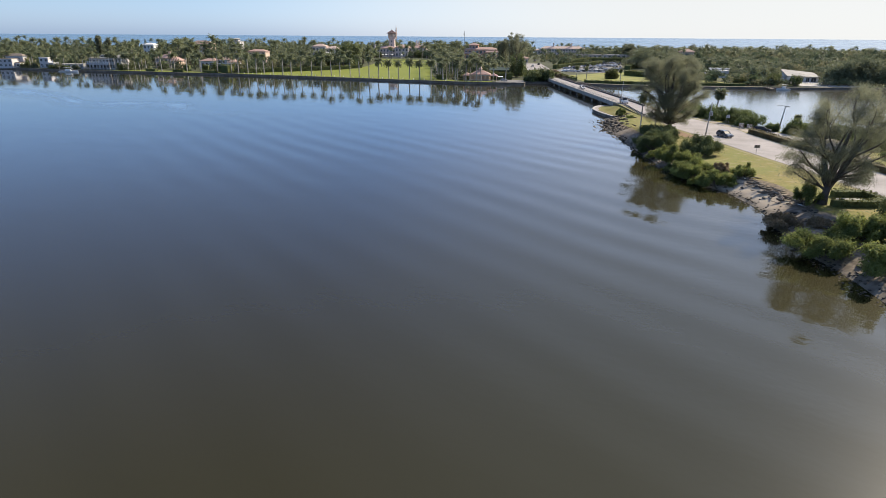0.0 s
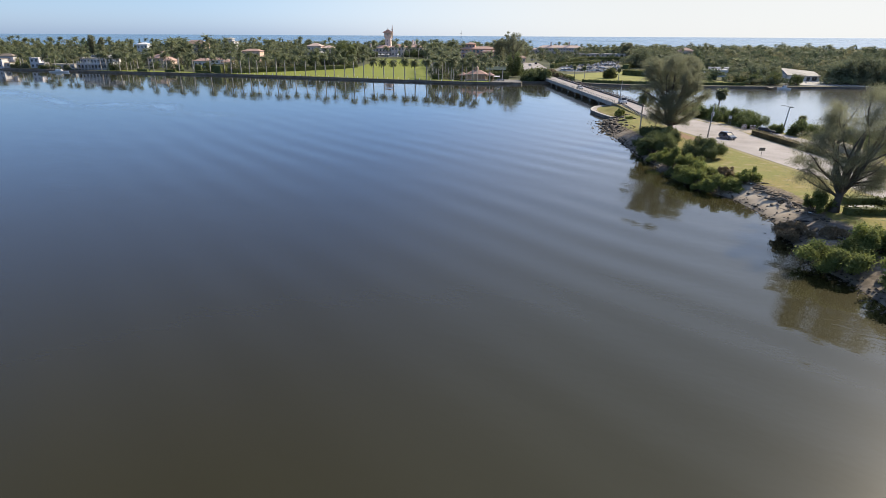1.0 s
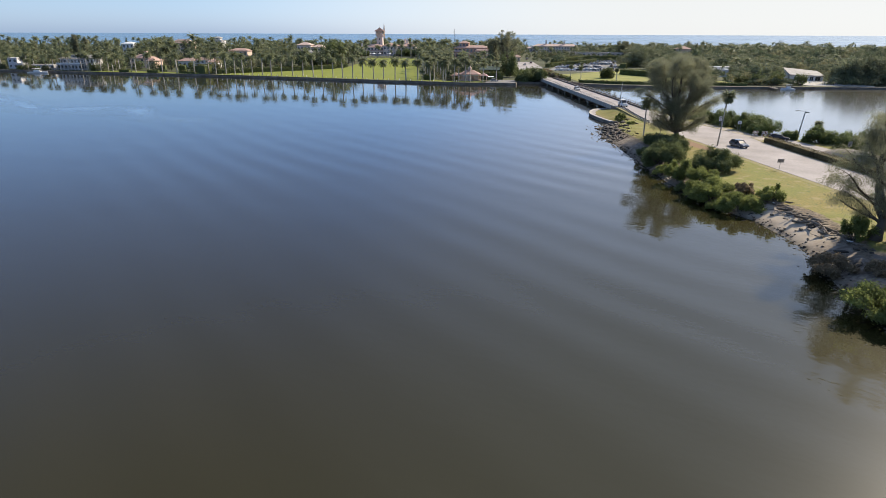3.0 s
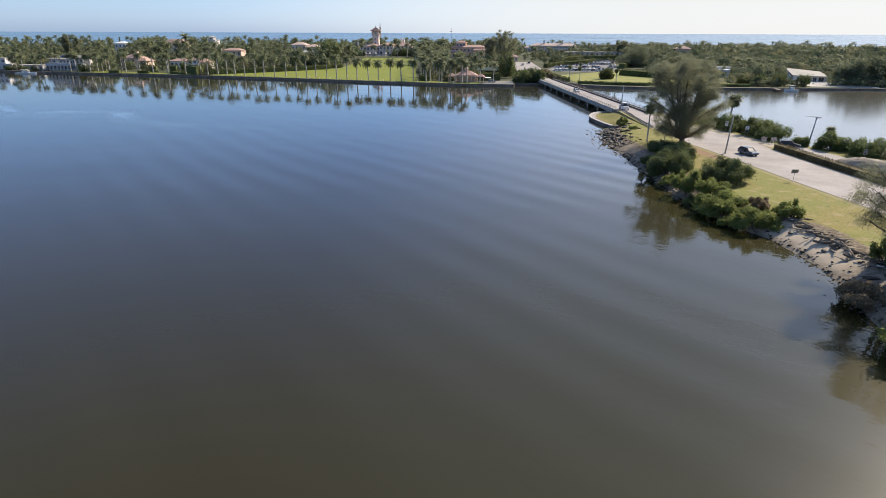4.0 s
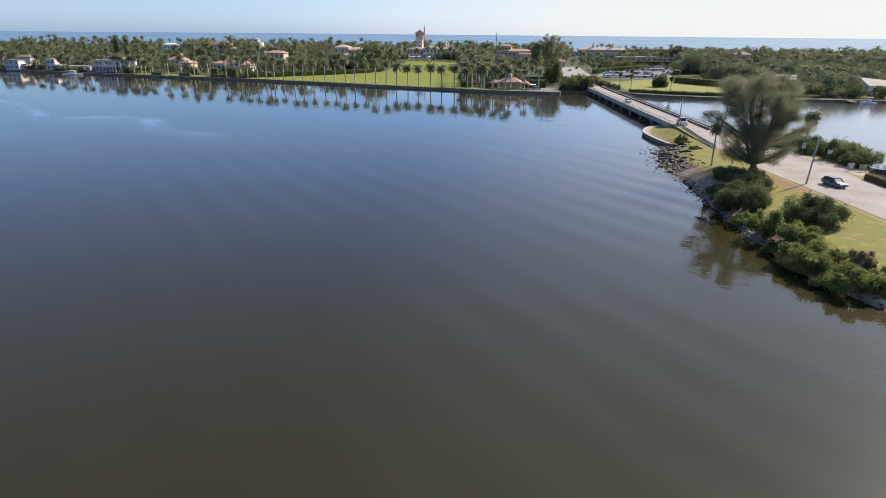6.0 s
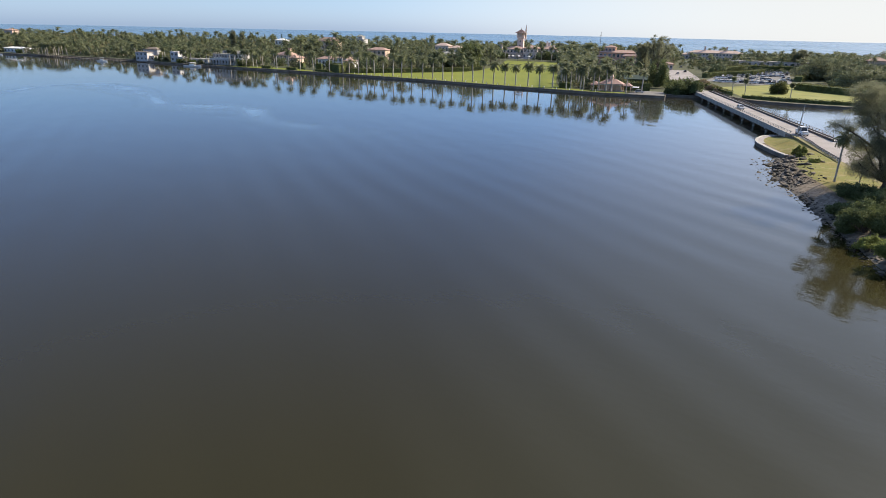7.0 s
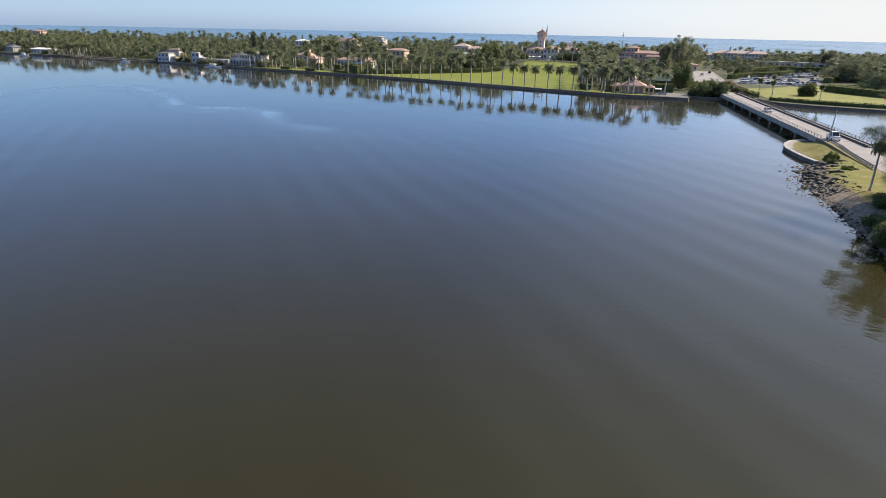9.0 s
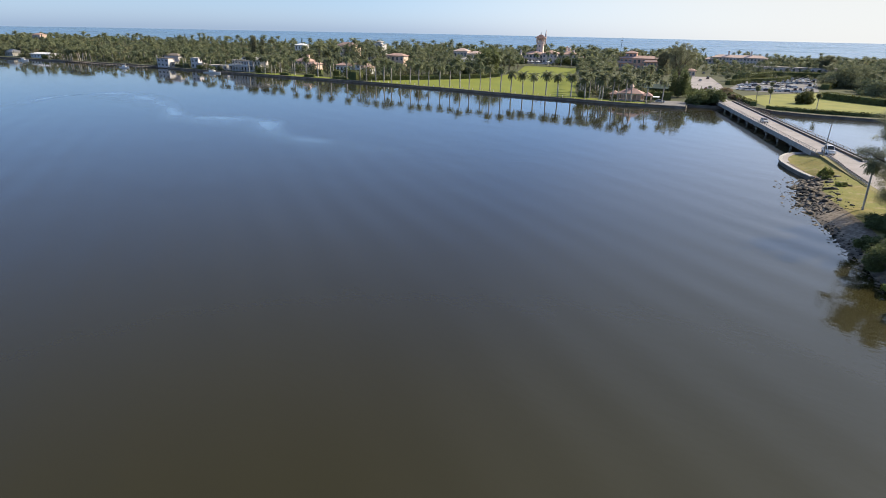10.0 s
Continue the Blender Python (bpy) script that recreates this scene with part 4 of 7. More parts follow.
# palms round the pavilion, the field and the car park
GROVE = [(-37.5, 356.5, 0.97), (-31, 355.5, 1.05), (-24, 355, 1.0), (-17, 358, 1.05), (-45, 360, 1.2), (-52, 364, 1.2), (-57, 372, 1.25), (-60, 382, 1.2), (-50, 376, 1.25), (-47, 388, 1.2), (-62, 395, 1.3), (-55, 400, 1.3), (-66, 415, 1.2), (-69, 430, 1.3), (-72, 450, 1.3), (-75, 472, 1.3), (-70, 490, 1.3), (-84, 505, 1.3)]
GROVE += [(31, 386, 0.93), (49, 372, 0.9), (26, 398, 0.94), (36, 440, 0.9), (-41, 402, 1.3), (-50, 415, 1.3), (-60, 440, 1.3), (-38, 385, 1.15), (-140, 600, 1.1), (-131, 608, 1.2), (-125, 612, 1.2), (-118, 606, 1.2), (-110, 612, 1.2), (-104, 604, 1.2), (-160, 600, 1.2), (-166, 590, 1.3), (-152, 606, 1.1)]
GROVE += [(-322 + 9.5 * k, 408 + (k * 37) % 34, 1.05) for k in range(13)]
for x, y, s in GROVE:
    palm(sabals[i % 2] if s < 0.95 else royals[i % 3], x, y, ground(x, y), s if s < 0.95 else s * 0.82, prng.uniform(0, 360), "slim palm standing in the garden ground")
    i += 1

# ---- far woods, joined: nobody could count them ----
def blob_tree(rng, h, r, n, size):
    k = 7
    P, U = [], []
    for j in range(k):
        a = rng.uniform(0, 6.283)
        d = r * rng.uniform(0.1, 0.6) * (j > 0)
        c = np.array([d * math.cos(a), d * math.sin(a), h * rng.uniform(0.34, 0.76)])
        u = rng.normal(size=(n // k, 3))
        u[:, 2] = np.abs(u[:, 2]) * 0.9 - 0.25
        u /= np.linalg.norm(u, axis=1)[:, None]
        P.append(c + u * np.array([r * 0.62, r * 0.62, h * 0.26]) * rng.uniform(0.75, 1.05, (n // k, 1)))
        U.append(u)
    V, _ = leaf_quads(np.concatenate(P), size, rng, np.concatenate(U) * 1.7, 0.45, 0.7)
    return V


def trunk_quads(h, r):
    v = []
    for j in range(3):
        a, b = 2.094 * j, 2.094 * (j + 1)
        v += [(r * math.cos(a), r * math.sin(a), 0), (r * math.cos(b), r * math.sin(b), 0), (0.7 * r * math.cos(b), 0.7 * r * math.sin(b), h), (0.7 * r * math.cos(a), 0.7 * r * math.sin(a), h)]
    return np.array(v)


wrng = np.random.default_rng(77)
WOOD = []
for i in range(8):
    h = wrng.uniform(8, 12)
    WOOD.append((blob_tree(wrng, h, wrng.uniform(3.2, 5.0), 196, 0.55), trunk_quads(h * 0.5, 0.25), 0))
WOOD_FAR, WOOD_LOW = [], []
for i in range(8):
    h = wrng.uniform(8, 12)
    WOOD_FAR.append((blob_tree(wrng, h, wrng.uniform(3.2, 5.0), 140, 0.62), trunk_quads(h * 0.5, 0.25), 0))
    WOOD_LOW.append((blob_tree(wrng, h, wrng.uniform(3.6, 5.0), 75, 0.8), trunk_quads(h * 0.5, 0.25), 0))
WOOD_BROAD = []
for i in range(8):
    h = wrng.uniform(6.5, 9.5)
    WOOD_BROAD.append((blob_tree(wrng, h, wrng.uniform(5.5, 8.5), 420, 0.5), trunk_quads(h * 0.5, 0.3), 0))
PALM = []
for i in range(6):
    h = wrng.uniform(8.5, 11.5)
    PALM.append((palm_crown(wrng, 16, 4, 3.6, 0.5, 1.0) + np.array([0, 0, h]), trunk_quads(h, 0.2), 1))
PINE = []
for i in range(3):
    h = wrng.uniform(13, 16)
    zz = wrng.uniform(0.25, 1, 220)
    aa = wrng.uniform(0, 6.283, 220)
    rr = (1.05 - zz) * 3.2 * wrng.uniform(0.3, 1, 220)
    c = np.stack([rr * np.cos(aa), rr * np.sin(aa), zz * h], 1)
    PINE.append((leaf_quads(c, 0.7, wrng, None, 0.2, 0.35)[0], trunk_quads(h * 0.9, 0.25), 0))


def scatter(name, places, label, mats):
    """One joined wood: places are (x, y, z, scale, turn, template)."""
    Vs, slots, pick = [], [], np.random.default_rng(12)
    for x, y, z, s, a, (leaf, trunk, slot) in places:
        kind = pick.uniform()
        if slot == 0:
            slot = 3 if kind < 0.42 else 4 if kind > 0.86 else 0
        R = np.array([[math.cos(a), -math.sin(a), 0], [math.sin(a), math.cos(a), 0], [0, 0, 1]]) * s
        for arr, sl in ((leaf, slot), (trunk, 2)):
            Vs.append(arr @ R.T + np.array([x, y, z]))
            slots.append(np.full(len(arr) // 4, sl))
    V = np.concatenate(Vs)
    me = fast_mesh(name, V, np.arange(len(V)).reshape(-1, 4), mats, np.concatenate(slots))
    return tagged(new(name, me), label, "woods", kind="stuff")


def in_poly(x, y, poly):
    c = False
    for (xa, ya), (xb, yb) in zip(poly, poly[1:] + poly[:1]):
        if (ya > y) != (yb > y) and x < (xb - xa) * (y - ya) / (yb - ya) + xa:
            c = not c
    return c


# houses that show between the trees: x, y, half width, clear distance in front, depth behind
CLEAR = [(-137, 645, 30, 45, 14), (-50, 600, 16, 150, 14), (-32, 362, 9, 20, 12), (-288, 578, 9, 50, 10), (-281, 450, 13, 52, 14), (-240, 452, 18, 52, 12), (-335, 600, 11, 70, 12), (-307, 416, 12, 8, 10),
         (-385, 419, 7, 14, 8), (-360, 420, 5.5, 14, 8), (-335, 418, 7, 12, 8)]
CLEAR += [(74, 640, 32, 70, 10), (36, 790, 32, 250, 14), (157, 398, 11, 40, 12), (118, 430, 9, 30, 10), (-569, 445, 13, 22, 8), (-618, 448, 7, 22, 8),
         (-407, 622, 9, 90, 8), (-196, 578, 13, 60, 10), (-236, 520, 11, 40, 10), (-187, 520, 8, 40, 10)]


def wood_allowed(x, y, pad=3.0):
    if y < shore_y(x) + 7 or y > 872:
        return False
    for poly in (LAWN, LAWN_B, FIELD, PARK, PLAZA, RAMP):
        for dx, dy in ((0, 0), (pad, 0), (-pad, 0), (0, pad), (0, -pad)):
            if in_poly(x + dx, y + dy, poly):
                return False
    for hx, hy, w, clear, deep in CLEAR:
        dx, dy = hx + 3.7, hy - 42
        D = math.hypot(dx, dy)
        ux, uy = dx / D, dy / D
        along, across = (x + 3.7) * ux + (y - 42) * uy, abs(-(x + 3.7) * uy + (y - 42) * ux)
        if D - clear < along < D + deep and across < w:
            return False
    if 8 < x < 90 and 338 < y < 620 and y < 470 + 1.2 * abs(x - 40):
        return False
    if -24 < x < 14 and 351 < y < 556:
        return False
    return True


places = []
step = 7.6
yy = 350.0
while yy < 872:
    grow = 1 + max(0, yy - 480) / 900
    xmin, xmax = -3.7 - (yy - 20) * 1.62, -3.7 + (yy + 10) * 0.64
    xx = xmin
    while xx < xmax:
        px, py = xx + wrng.uniform(-4.5, 4.5), yy + wrng.uniform(-4.5, 4.5)
        xx += step * grow
        if not wood_allowed(px, py):
            continue
        pn = noise.noise((px * 0.012, py * 0.012, 0.0))
        palmy = 0.30 if px < -330 else 0.55 if px < 60 else 0.16
        u = wrng.uniform()
        if u < palmy + pn * 0.5:
            tpl, s = PALM[wrng.integers(len(PALM))], wrng.uniform(0.7, 1.4)
        elif u > 0.985:
            tpl, s = PINE[wrng.integers(len(PINE))], wrng.uniform(0.85, 1.2)
        else:
            tpl, s = (WOOD if py < 520 else WOOD_FAR)[wrng.integers(len(WOOD))], wrng.uniform(0.6, 1.35)
        if px > 70 and tpl[2] == 0 and u <= 0.985:
            tpl, s = WOOD_BROAD[wrng.integers(len(WOOD_BROAD))], wrng.uniform(0.7, 1.15) * (0.75 if py < 400 else 0.95)
        elif py > 540:
            s *= 0.84 if px < 0 else 0.68
        elif px > 85:
            s *= 0.42 if py < 400 else 0.6
        if px < -330:
            s *= 0.80
        near_shore = py - shore_y(px)
        if near_shore < 40:
            s *= 0.75 + 0.25 * near_shore / 40
        places.append((px, py, ground(px, py) - 0.2, s * (1 + 0.45 * pn), wrng.uniform(0, 6.283), tpl))
    yy += step * grow
for k in range(2600):
    px = wrng.uniform(-760, 330)
    py = shore_y(px) + 8 + 75 * wrng.uniform() ** 1.5
    if k > 2100:
        px, py = wrng.uniform(-80, 120), wrng.uniform(560, 770)
    if wood_allowed(px, py, 1.0) or (px > -110 and 560 < py < 760):
        places.append((px, py, ground(px, py) - 0.9, wrng.uniform(0.32, 0.62), wrng.uniform(0, 6.283), WOOD_LOW[wrng.integers(len(WOOD))]))
for k in range(900):
    px, py = wrng.uniform(8, 140), wrng.uniform(425, 650)
    if any(in_poly(px + a, py + b, poly) for poly in (FIELD, PARK, PLAZA) for a, b in ((2.5, 0), (-2.5, 0), (0, 3), (0, -3))):
        continue
    if py < 585 and px < 84:
        continue
    if wrng.uniform() < 0.16:
        places.append((px, py, ground(px, py) - 0.2, wrng.uniform(0.6, 1.0), wrng.uniform(0, 6.283), PALM[wrng.integers(len(PALM))]))
    else:
        places.append((px, py, ground(px, py) - 0.8, wrng.uniform(0.28, 0.6), wrng.uniform(0, 6.283), WOOD_LOW[wrng.integers(len(WOOD))]))
for k in range(330):
    # tall palms, pines and great trees that stand above the rest
    px, py = wrng.uniform(-900, 480), wrng.uniform(520, 860)
    if not wood_allowed(px, py):
        continue
    if k % 9 == 0:
        tpl, s = PINE[wrng.integers(len(PINE))], wrng.uniform(0.9, 1.15)
    elif k % 3 == 0:
        tpl, s = WOOD_FAR[wrng.integers(len(WOOD))], wrng.uniform(1.3, 1.7)
    else:
        tpl, s = PALM[wrng.integers(len(PALM))], wrng.uniform(1.15, 1.5)
    places.append((px, py, ground(px, py) - 0.2, s if px < 0 else s * 0.78, wrng.uniform(0, 6.283), tpl))
for k in range(150):
    px, py = wrng.uniform(40, 430), wrng.uniform(600, 860)
    if wood_allowed(px, py):
        places.append((px, py, ground(px, py) - 0.2, wrng.uniform(0.75, 1.0), wrng.uniform(0, 6.283), PALM[wrng.integers(len(PALM))]))
for k in range(120):
    px, py = wrng.uniform(85, 420), wrng.uniform(430, 620)
    if wood_allowed(px, py):
        places.append((px, py, ground(px, py) - 0.2, wrng.uniform(0.8, 1.2), wrng.uniform(0, 6.283), WOOD[wrng.integers(len(WOOD))]))
scatter("woods", places, "dense mixed palms and broad-leaved trees covering the island", [M["wood_leaf"], M["palm_leaf"], M["bark"], M["wood_leaf_dark"], M["wood_leaf_olive"]])

# ---- trees and shrubs of the causeway ----
casuarina(34.4, 172.5, 2.0, 20.2, 8.6, 3, "tall feathery casuarina tree with rising limbs, on the causeway shore", (-0.9, 0.5), 38, 0.19, 0.88, 0.40, (0.08, 0.22), 5)
casuarina(41.3, 99.3, 1.9, 17.9, 7.6, 8, "broad casuarina tree with dark bare limbs beside the road", (3.6, 1.0), 34, 0.24, 0.38, 0.40, (0.12, 0.3), 5)
casuarina(-14.5, 470, 2.0, 27.0, 8.0, 14, "tall dark casuarina tree behind the bridge end", (0, 0), 26, 0.42, 0.45, 0.8)
casuarina(-24.5, 480, 2.2, 22.0, 4.5, 15, "slim casuarina tree beside a taller one", (0, 0), 16, 0.4, 0.5, 0.8)
bush("round_tree", -11.0, 398, 1.9, 5.0, 12.5, 316, M["bush_dark"], "rounded dark tree beside the bridge approach", leaf=0.4, count=4200, low=0.3, lobe=1.5)
casuarina(-421, 560, 3.4, 21.5, 2.6, 21, "tall narrow dark pine rising above the palms", (0, 0), 26, 0.3, 0.3, 0.9)
casuarina(-413, 563, 3.4, 19.0, 2.2, 22, "narrow dark pine beside a taller one", (0, 0), 22, 0.3, 0.3, 0.9)
casuarina(93, 640, 4.5, 15.5, 6.5, 23, "broad dark casuarina standing above the woods", (0, 0), 20, 0.25, 0.6, 1.0)
SHRUBS = [(26.3, 148, 4.2, 4.6, "dark"), (30.0, 157.5, 3.4, 3.2, "dark"), (26.8, 135.0, 3.0, 4.0, "green"), (33.7, 138.5, 4.4, 4.4, "dark"), (29.4, 130.6, 3.2, 3.0, "green"), (28.8, 123.6, 4.1, 3.3, "sunny"), (31.0, 116.8, 3.7, 3.0, "sunny"), (35.6, 117.4, 2.0, 2.9, "green"),
          (33.4, 121.8, 1.7, 2.0, "red"), (26.6, 207.3, 1.7, 2.8, "green"), (28.0, 198.5, 1.3, 1.0, "green"), (24.6, 158.0, 2.2, 2.2, "dark"), (28.6, 166.0, 3.0, 2.6, "dark"), (31.2, 163.5, 2.6, 3.2, "dark"), (39.4, 99.8, 2.1, 3.6, "green"), (33.0, 92.0, 3.0, 2.1, "red"), (36.6, 89.0, 1.8, 1.2, "red"),
          (23.6, 149.5, 1.8, 1.7, "dark"), (25.0, 141.0, 2.0, 2.0, "green"), (25.9, 129.5, 1.7, 1.6, "dark"), (27.8, 118.6, 1.6, 1.5, "green"), (33.6, 80.2, 4.4, 3.3, "sunny"), (38.4, 82.8, 3.4, 3.8, "sunny"), (43.0, 81.0, 4.0, 4.4, "green"), (47.5, 88.0, 3.8, 5.2, "dark"), (50.5, 84.0, 4.0, 5.5, "dark"), (37.5, 72.0, 3.8, 3.6, "green")]
for i, (x, y, r, h, look_of) in enumerate(SHRUBS):
    bush("shrub", x, y, max(0.25, near_ground(x, y)), r * 0.92, h * 0.90, 100 + i, {"dark": M["bush_dark"], "red": M["red_leaf"]}.get(look_of, M["bush"]),
         {"dark": "dense dark green shrub on the rocky shore", "sunny": "bright green leafy shrub at the water's edge", "green": "green leafy shrub on the causeway shore", "red": "low reddish-brown dry shrub on the shore"}[look_of], lobe=1.1 if look_of == "dark" else 0.95)
for i, (x, y, r, h) in enumerate(((49.5, 214, 3.2, 4.2), (52.5, 206, 3.4, 4.6), (55.5, 199, 3.2, 4.4), (57.8, 192, 3.4, 4.4), (59.5, 186, 3.0, 4.0), (46, 222, 3.0, 3.8), (62.5, 178, 2.2, 2.6), (67.5, 173.5, 3.6, 4.4), (72.5, 168, 4.2, 4.8), (78.5, 162, 4.4, 4.8), (85, 157, 4.4, 5.0), (75, 152, 4.2, 4.0), (92, 150, 4.6, 5.0), (83, 144, 4.5, 4.5), (100, 141, 5, 5), (90, 133, 5, 5), (80, 130, 4.5, 4.2), (74, 140, 3.5, 3.5))):
    bush("mangrove_shrub", x, y, near_ground(x, y), r * (1.2 if i < 6 else 0.95), h * (1.0 if i < 6 else 0.78), 200 + i, M["mangrove"], "thick mangrove shrub along the inlet", leaf=0.17, low=0.14, lobe=1.25, count=int(900 * r * r))
palm(sabals[0], 57.2, 212, near_ground(57.2, 212), 1.38, 30, "leaning cabbage palm with a round head by the inlet")
palm(sabals[1], 50.8, 217, near_ground(50.8, 217), 1.3, 110, "cabbage palm with a round head by the inlet")
palm(thin[0], 27.9, 178.5, near_ground(27.9, 178.5), 1.0, 60, "thin dark-headed palm on the causeway grass")
palm(thin[1], 31.6, 177.4, near_ground(31.6, 177.4), 0.55, 10, "short young palm on the causeway grass")
palm(sabals[1], 68.5, 178, near_ground(68.5, 178), 0.7, 10, "short dark cabbage palm behind the hedge")
# growth at the far end of the bridge and in the field
for i, (x, y, r, h) in enumerate(((-1.5, 366, 5.0, 5.4), (3.5, 369, 5.0, 5.8), (7.0, 366, 3.2, 4.6), (1.0, 376, 4.5, 5.5))):
    bush("sea_grape_shrub", x, y, ground(x, y), r, h, 300 + i, M["bush_dark"], "big dark shrub hiding the bridge end", leaf=0.4, count=3400, low=0.15, lobe=1.6)
bush("round_shrub", 47.6, 397, ground(47, 397) + 0.2, 3.6, 5.6, 310, M["hedge"], "round clipped shrub standing alone in the field", leaf=0.4, count=3400, low=0.15, lobe=1.6)
for i, (x, y, r, h) in enumerate(((92, 452, 8, 9.5), (104, 440, 7, 9), (88, 520, 9, 15), (99, 530, 8, 13), (110, 505, 8, 11), (166, 374, 5.5, 10), (174, 372, 7, 13), (184, 374, 8, 13.5), (197, 376, 8, 13), (210, 378, 8, 12), (128, 384, 6, 8.5), (138, 392, 6, 9))):
    bush("spreading_tree", x, y, ground(x, y), r, h, 340 + i, M["wood_leaf"], "broad dark spreading tree standing among the woods", leaf=0.5, count=3800, low=0.25, lobe=1.4)
for i, (x, y, r, h) in enumerate(((-166, 626, 4.5, 7), (-158, 622, 4, 5.5), (-124, 630, 4.5, 6.5), (-116, 628, 5, 8), (-108, 625, 4.5, 7), (-100, 622, 4, 6), (-174, 618, 5, 9))):
    bush("garden_tree", x, y, ground(x, y), r, h, 360 + i, M["bush_dark"] if i % 2 else M["wood_leaf"], "leafy garden tree before the mansion", leaf=0.5, count=1500, low=0.2, lobe=1.5)
bush("ficus_tree", -148, 486, ground(-148, 486), 10, 17, 311, M["bush_dark"], "great round dark fig tree over the lawn", leaf=0.6, count=4600, low=0.25, lobe=1.4)
bush("ficus_tree", -164, 470, ground(-164, 470), 8, 13, 312, M["bush_dark"], "round dark fig tree beside the lawn", leaf=0.7, count=3600, low=0.15)


# ---- houses ----
def arch_wall(s, x0, x1, n, z0, spring, top, y, thick=0.5, pier=0.28):
    """A wall pierced by n round-headed openings."""
    bay = (x1 - x0) / n
    for i in range(n):
        a, b = x0 + i * bay + bay * pier / 2, x0 + (i + 1) * bay - bay * pier / 2
        r, c = (b - a) / 2, (a + b) / 2
        s.box(x0 + i * bay, y, z0, a, y + thick, top)
        s.box(b, y, z0, x0 + (i + 1) * bay, y + thick, top)
        arc = [(c - r * math.cos(math.pi * k / 8), spring + r * math.sin(math.pi * k / 8)) for k in range(9)]
        for (xa, za), (xb, zb) in zip(arc, arc[1:]):
            s.add([(xa, y, za), (xb, y, zb), (xb, y, top), (xa, y, top), (xa, y + thick, za), (xb, y + thick, zb), (xb, y + thick, top), (xa, y + thick, top)],
                  [(0, 1, 2, 3), (5, 4, 7, 6), (0, 4, 5, 1), (3, 2, 6, 7)])
    return s


def hip_roof(x0, y0, x1, y1, z, rise, over=0.7, thick=0.25):
    """A hipped roof with overhanging eaves and a fascia."""
    x0, y0, x1, y1 = x0 - over, y0 - over, x1 + over, y1 + over
    k = min(x1 - x0, y1 - y0) / 2
    cx, cy = (x0 + x1) / 2, (y0 + y1) / 2
    if x1 - x0 > y1 - y0:
        ridge = [(x0 + k, cy, z + rise), (x1 - k, cy, z + rise)]
        f = [(4, 5, 9, 8), (5, 6, 9), (6, 7, 8, 9), (7, 4, 8)]
    else:
        ridge = [(cx, y0 + k, z + rise), (cx, y1 - k, z + rise)]
        f = [(4, 5, 8), (5, 6, 9, 8), (6, 7, 9), (7, 4, 8, 9)]
    e = [(x0, y0), (x1, y0), (x1, y1), (x0, y1)]
    v = [(*p, z - thick) for p in e] + [(*p, z) for p in e] + ridge
    return Shape().add(v, [(3, 2, 1, 0), (0, 1, 5, 4), (1, 2, 6, 5), (2, 3, 7, 6), (3, 0, 4, 7)] + f)


def window_parts(parent, cx, y, z0, w, h, arched=False, side=False):
    """A framed window with a sill and a dark pane, on a wall that faces the lagoon (or, side, the sun)."""
    fr, pa, t = Shape(), Shape(), 0.14
    fr.box(-w / 2 - t, -0.06, -t, -w / 2, 0.05, h + t).box(w / 2, -0.06, -t, w / 2 + t, 0.05, h + t).box(-w / 2, -0.06, h, w / 2, 0.05, h + t).box(-w / 2 - t, -0.16, -t - 0.06, w / 2 + t, 0.05, -0.01).box(-0.04, -0.05, 0, 0.04, 0.04, h)
    pa.box(-w / 2, -0.02, 0, w / 2, 0.03, h)
    f = part("window", fr, M["white"], parent)
    f.location = (cx, y, z0)
    if side:
        f.rotation_euler = (0, 0, radians(90))
        f.location = (y, cx, z0)
    part("pane", pa, M["glass"], f)
    return f


def villa(name, label, x, y, turn, blocks, wall, roof, category="house"):
    """A house of blocks (x0, y0, x1, y1, z0, z1, roof kind, rise, floors, bays), local to its place."""
    e = thing(name, label, category, at=pose(x, y, ground(x, y), 0, 0, turn))
    for x0, y0, x1, y1, z0, z1, kind, rise, floors, bays in blocks:
        part("wall", Shape().box(x0, y0, z0 - (0.5 if z0 == 0 else 0), x1, y1, z1), wall, e)
        if kind == "hip":
            part("roof", hip_roof(x0, y0, x1, y1, z1 + 0.27, rise), roof, e)
        else:
            rim = Shape().box(x0 - 0.25, y0 - 0.25, z1 + 0.003, x1 + 0.25, y1 + 0.25, z1 + 0.35)
            part("roof", rim, roof, e)
        fh = (z1 - z0) / max(1, floors)
        for f in range(floors):
            for b in range(bays):
                cx = x0 + (x1 - x0) * (b + 0.5) / bays
                window_parts(e, cx, y0 - 0.03, z0 + f * fh + fh * 0.28, min(1.6, (x1 - x0) / bays * 0.5), fh * 0.5)
    return e


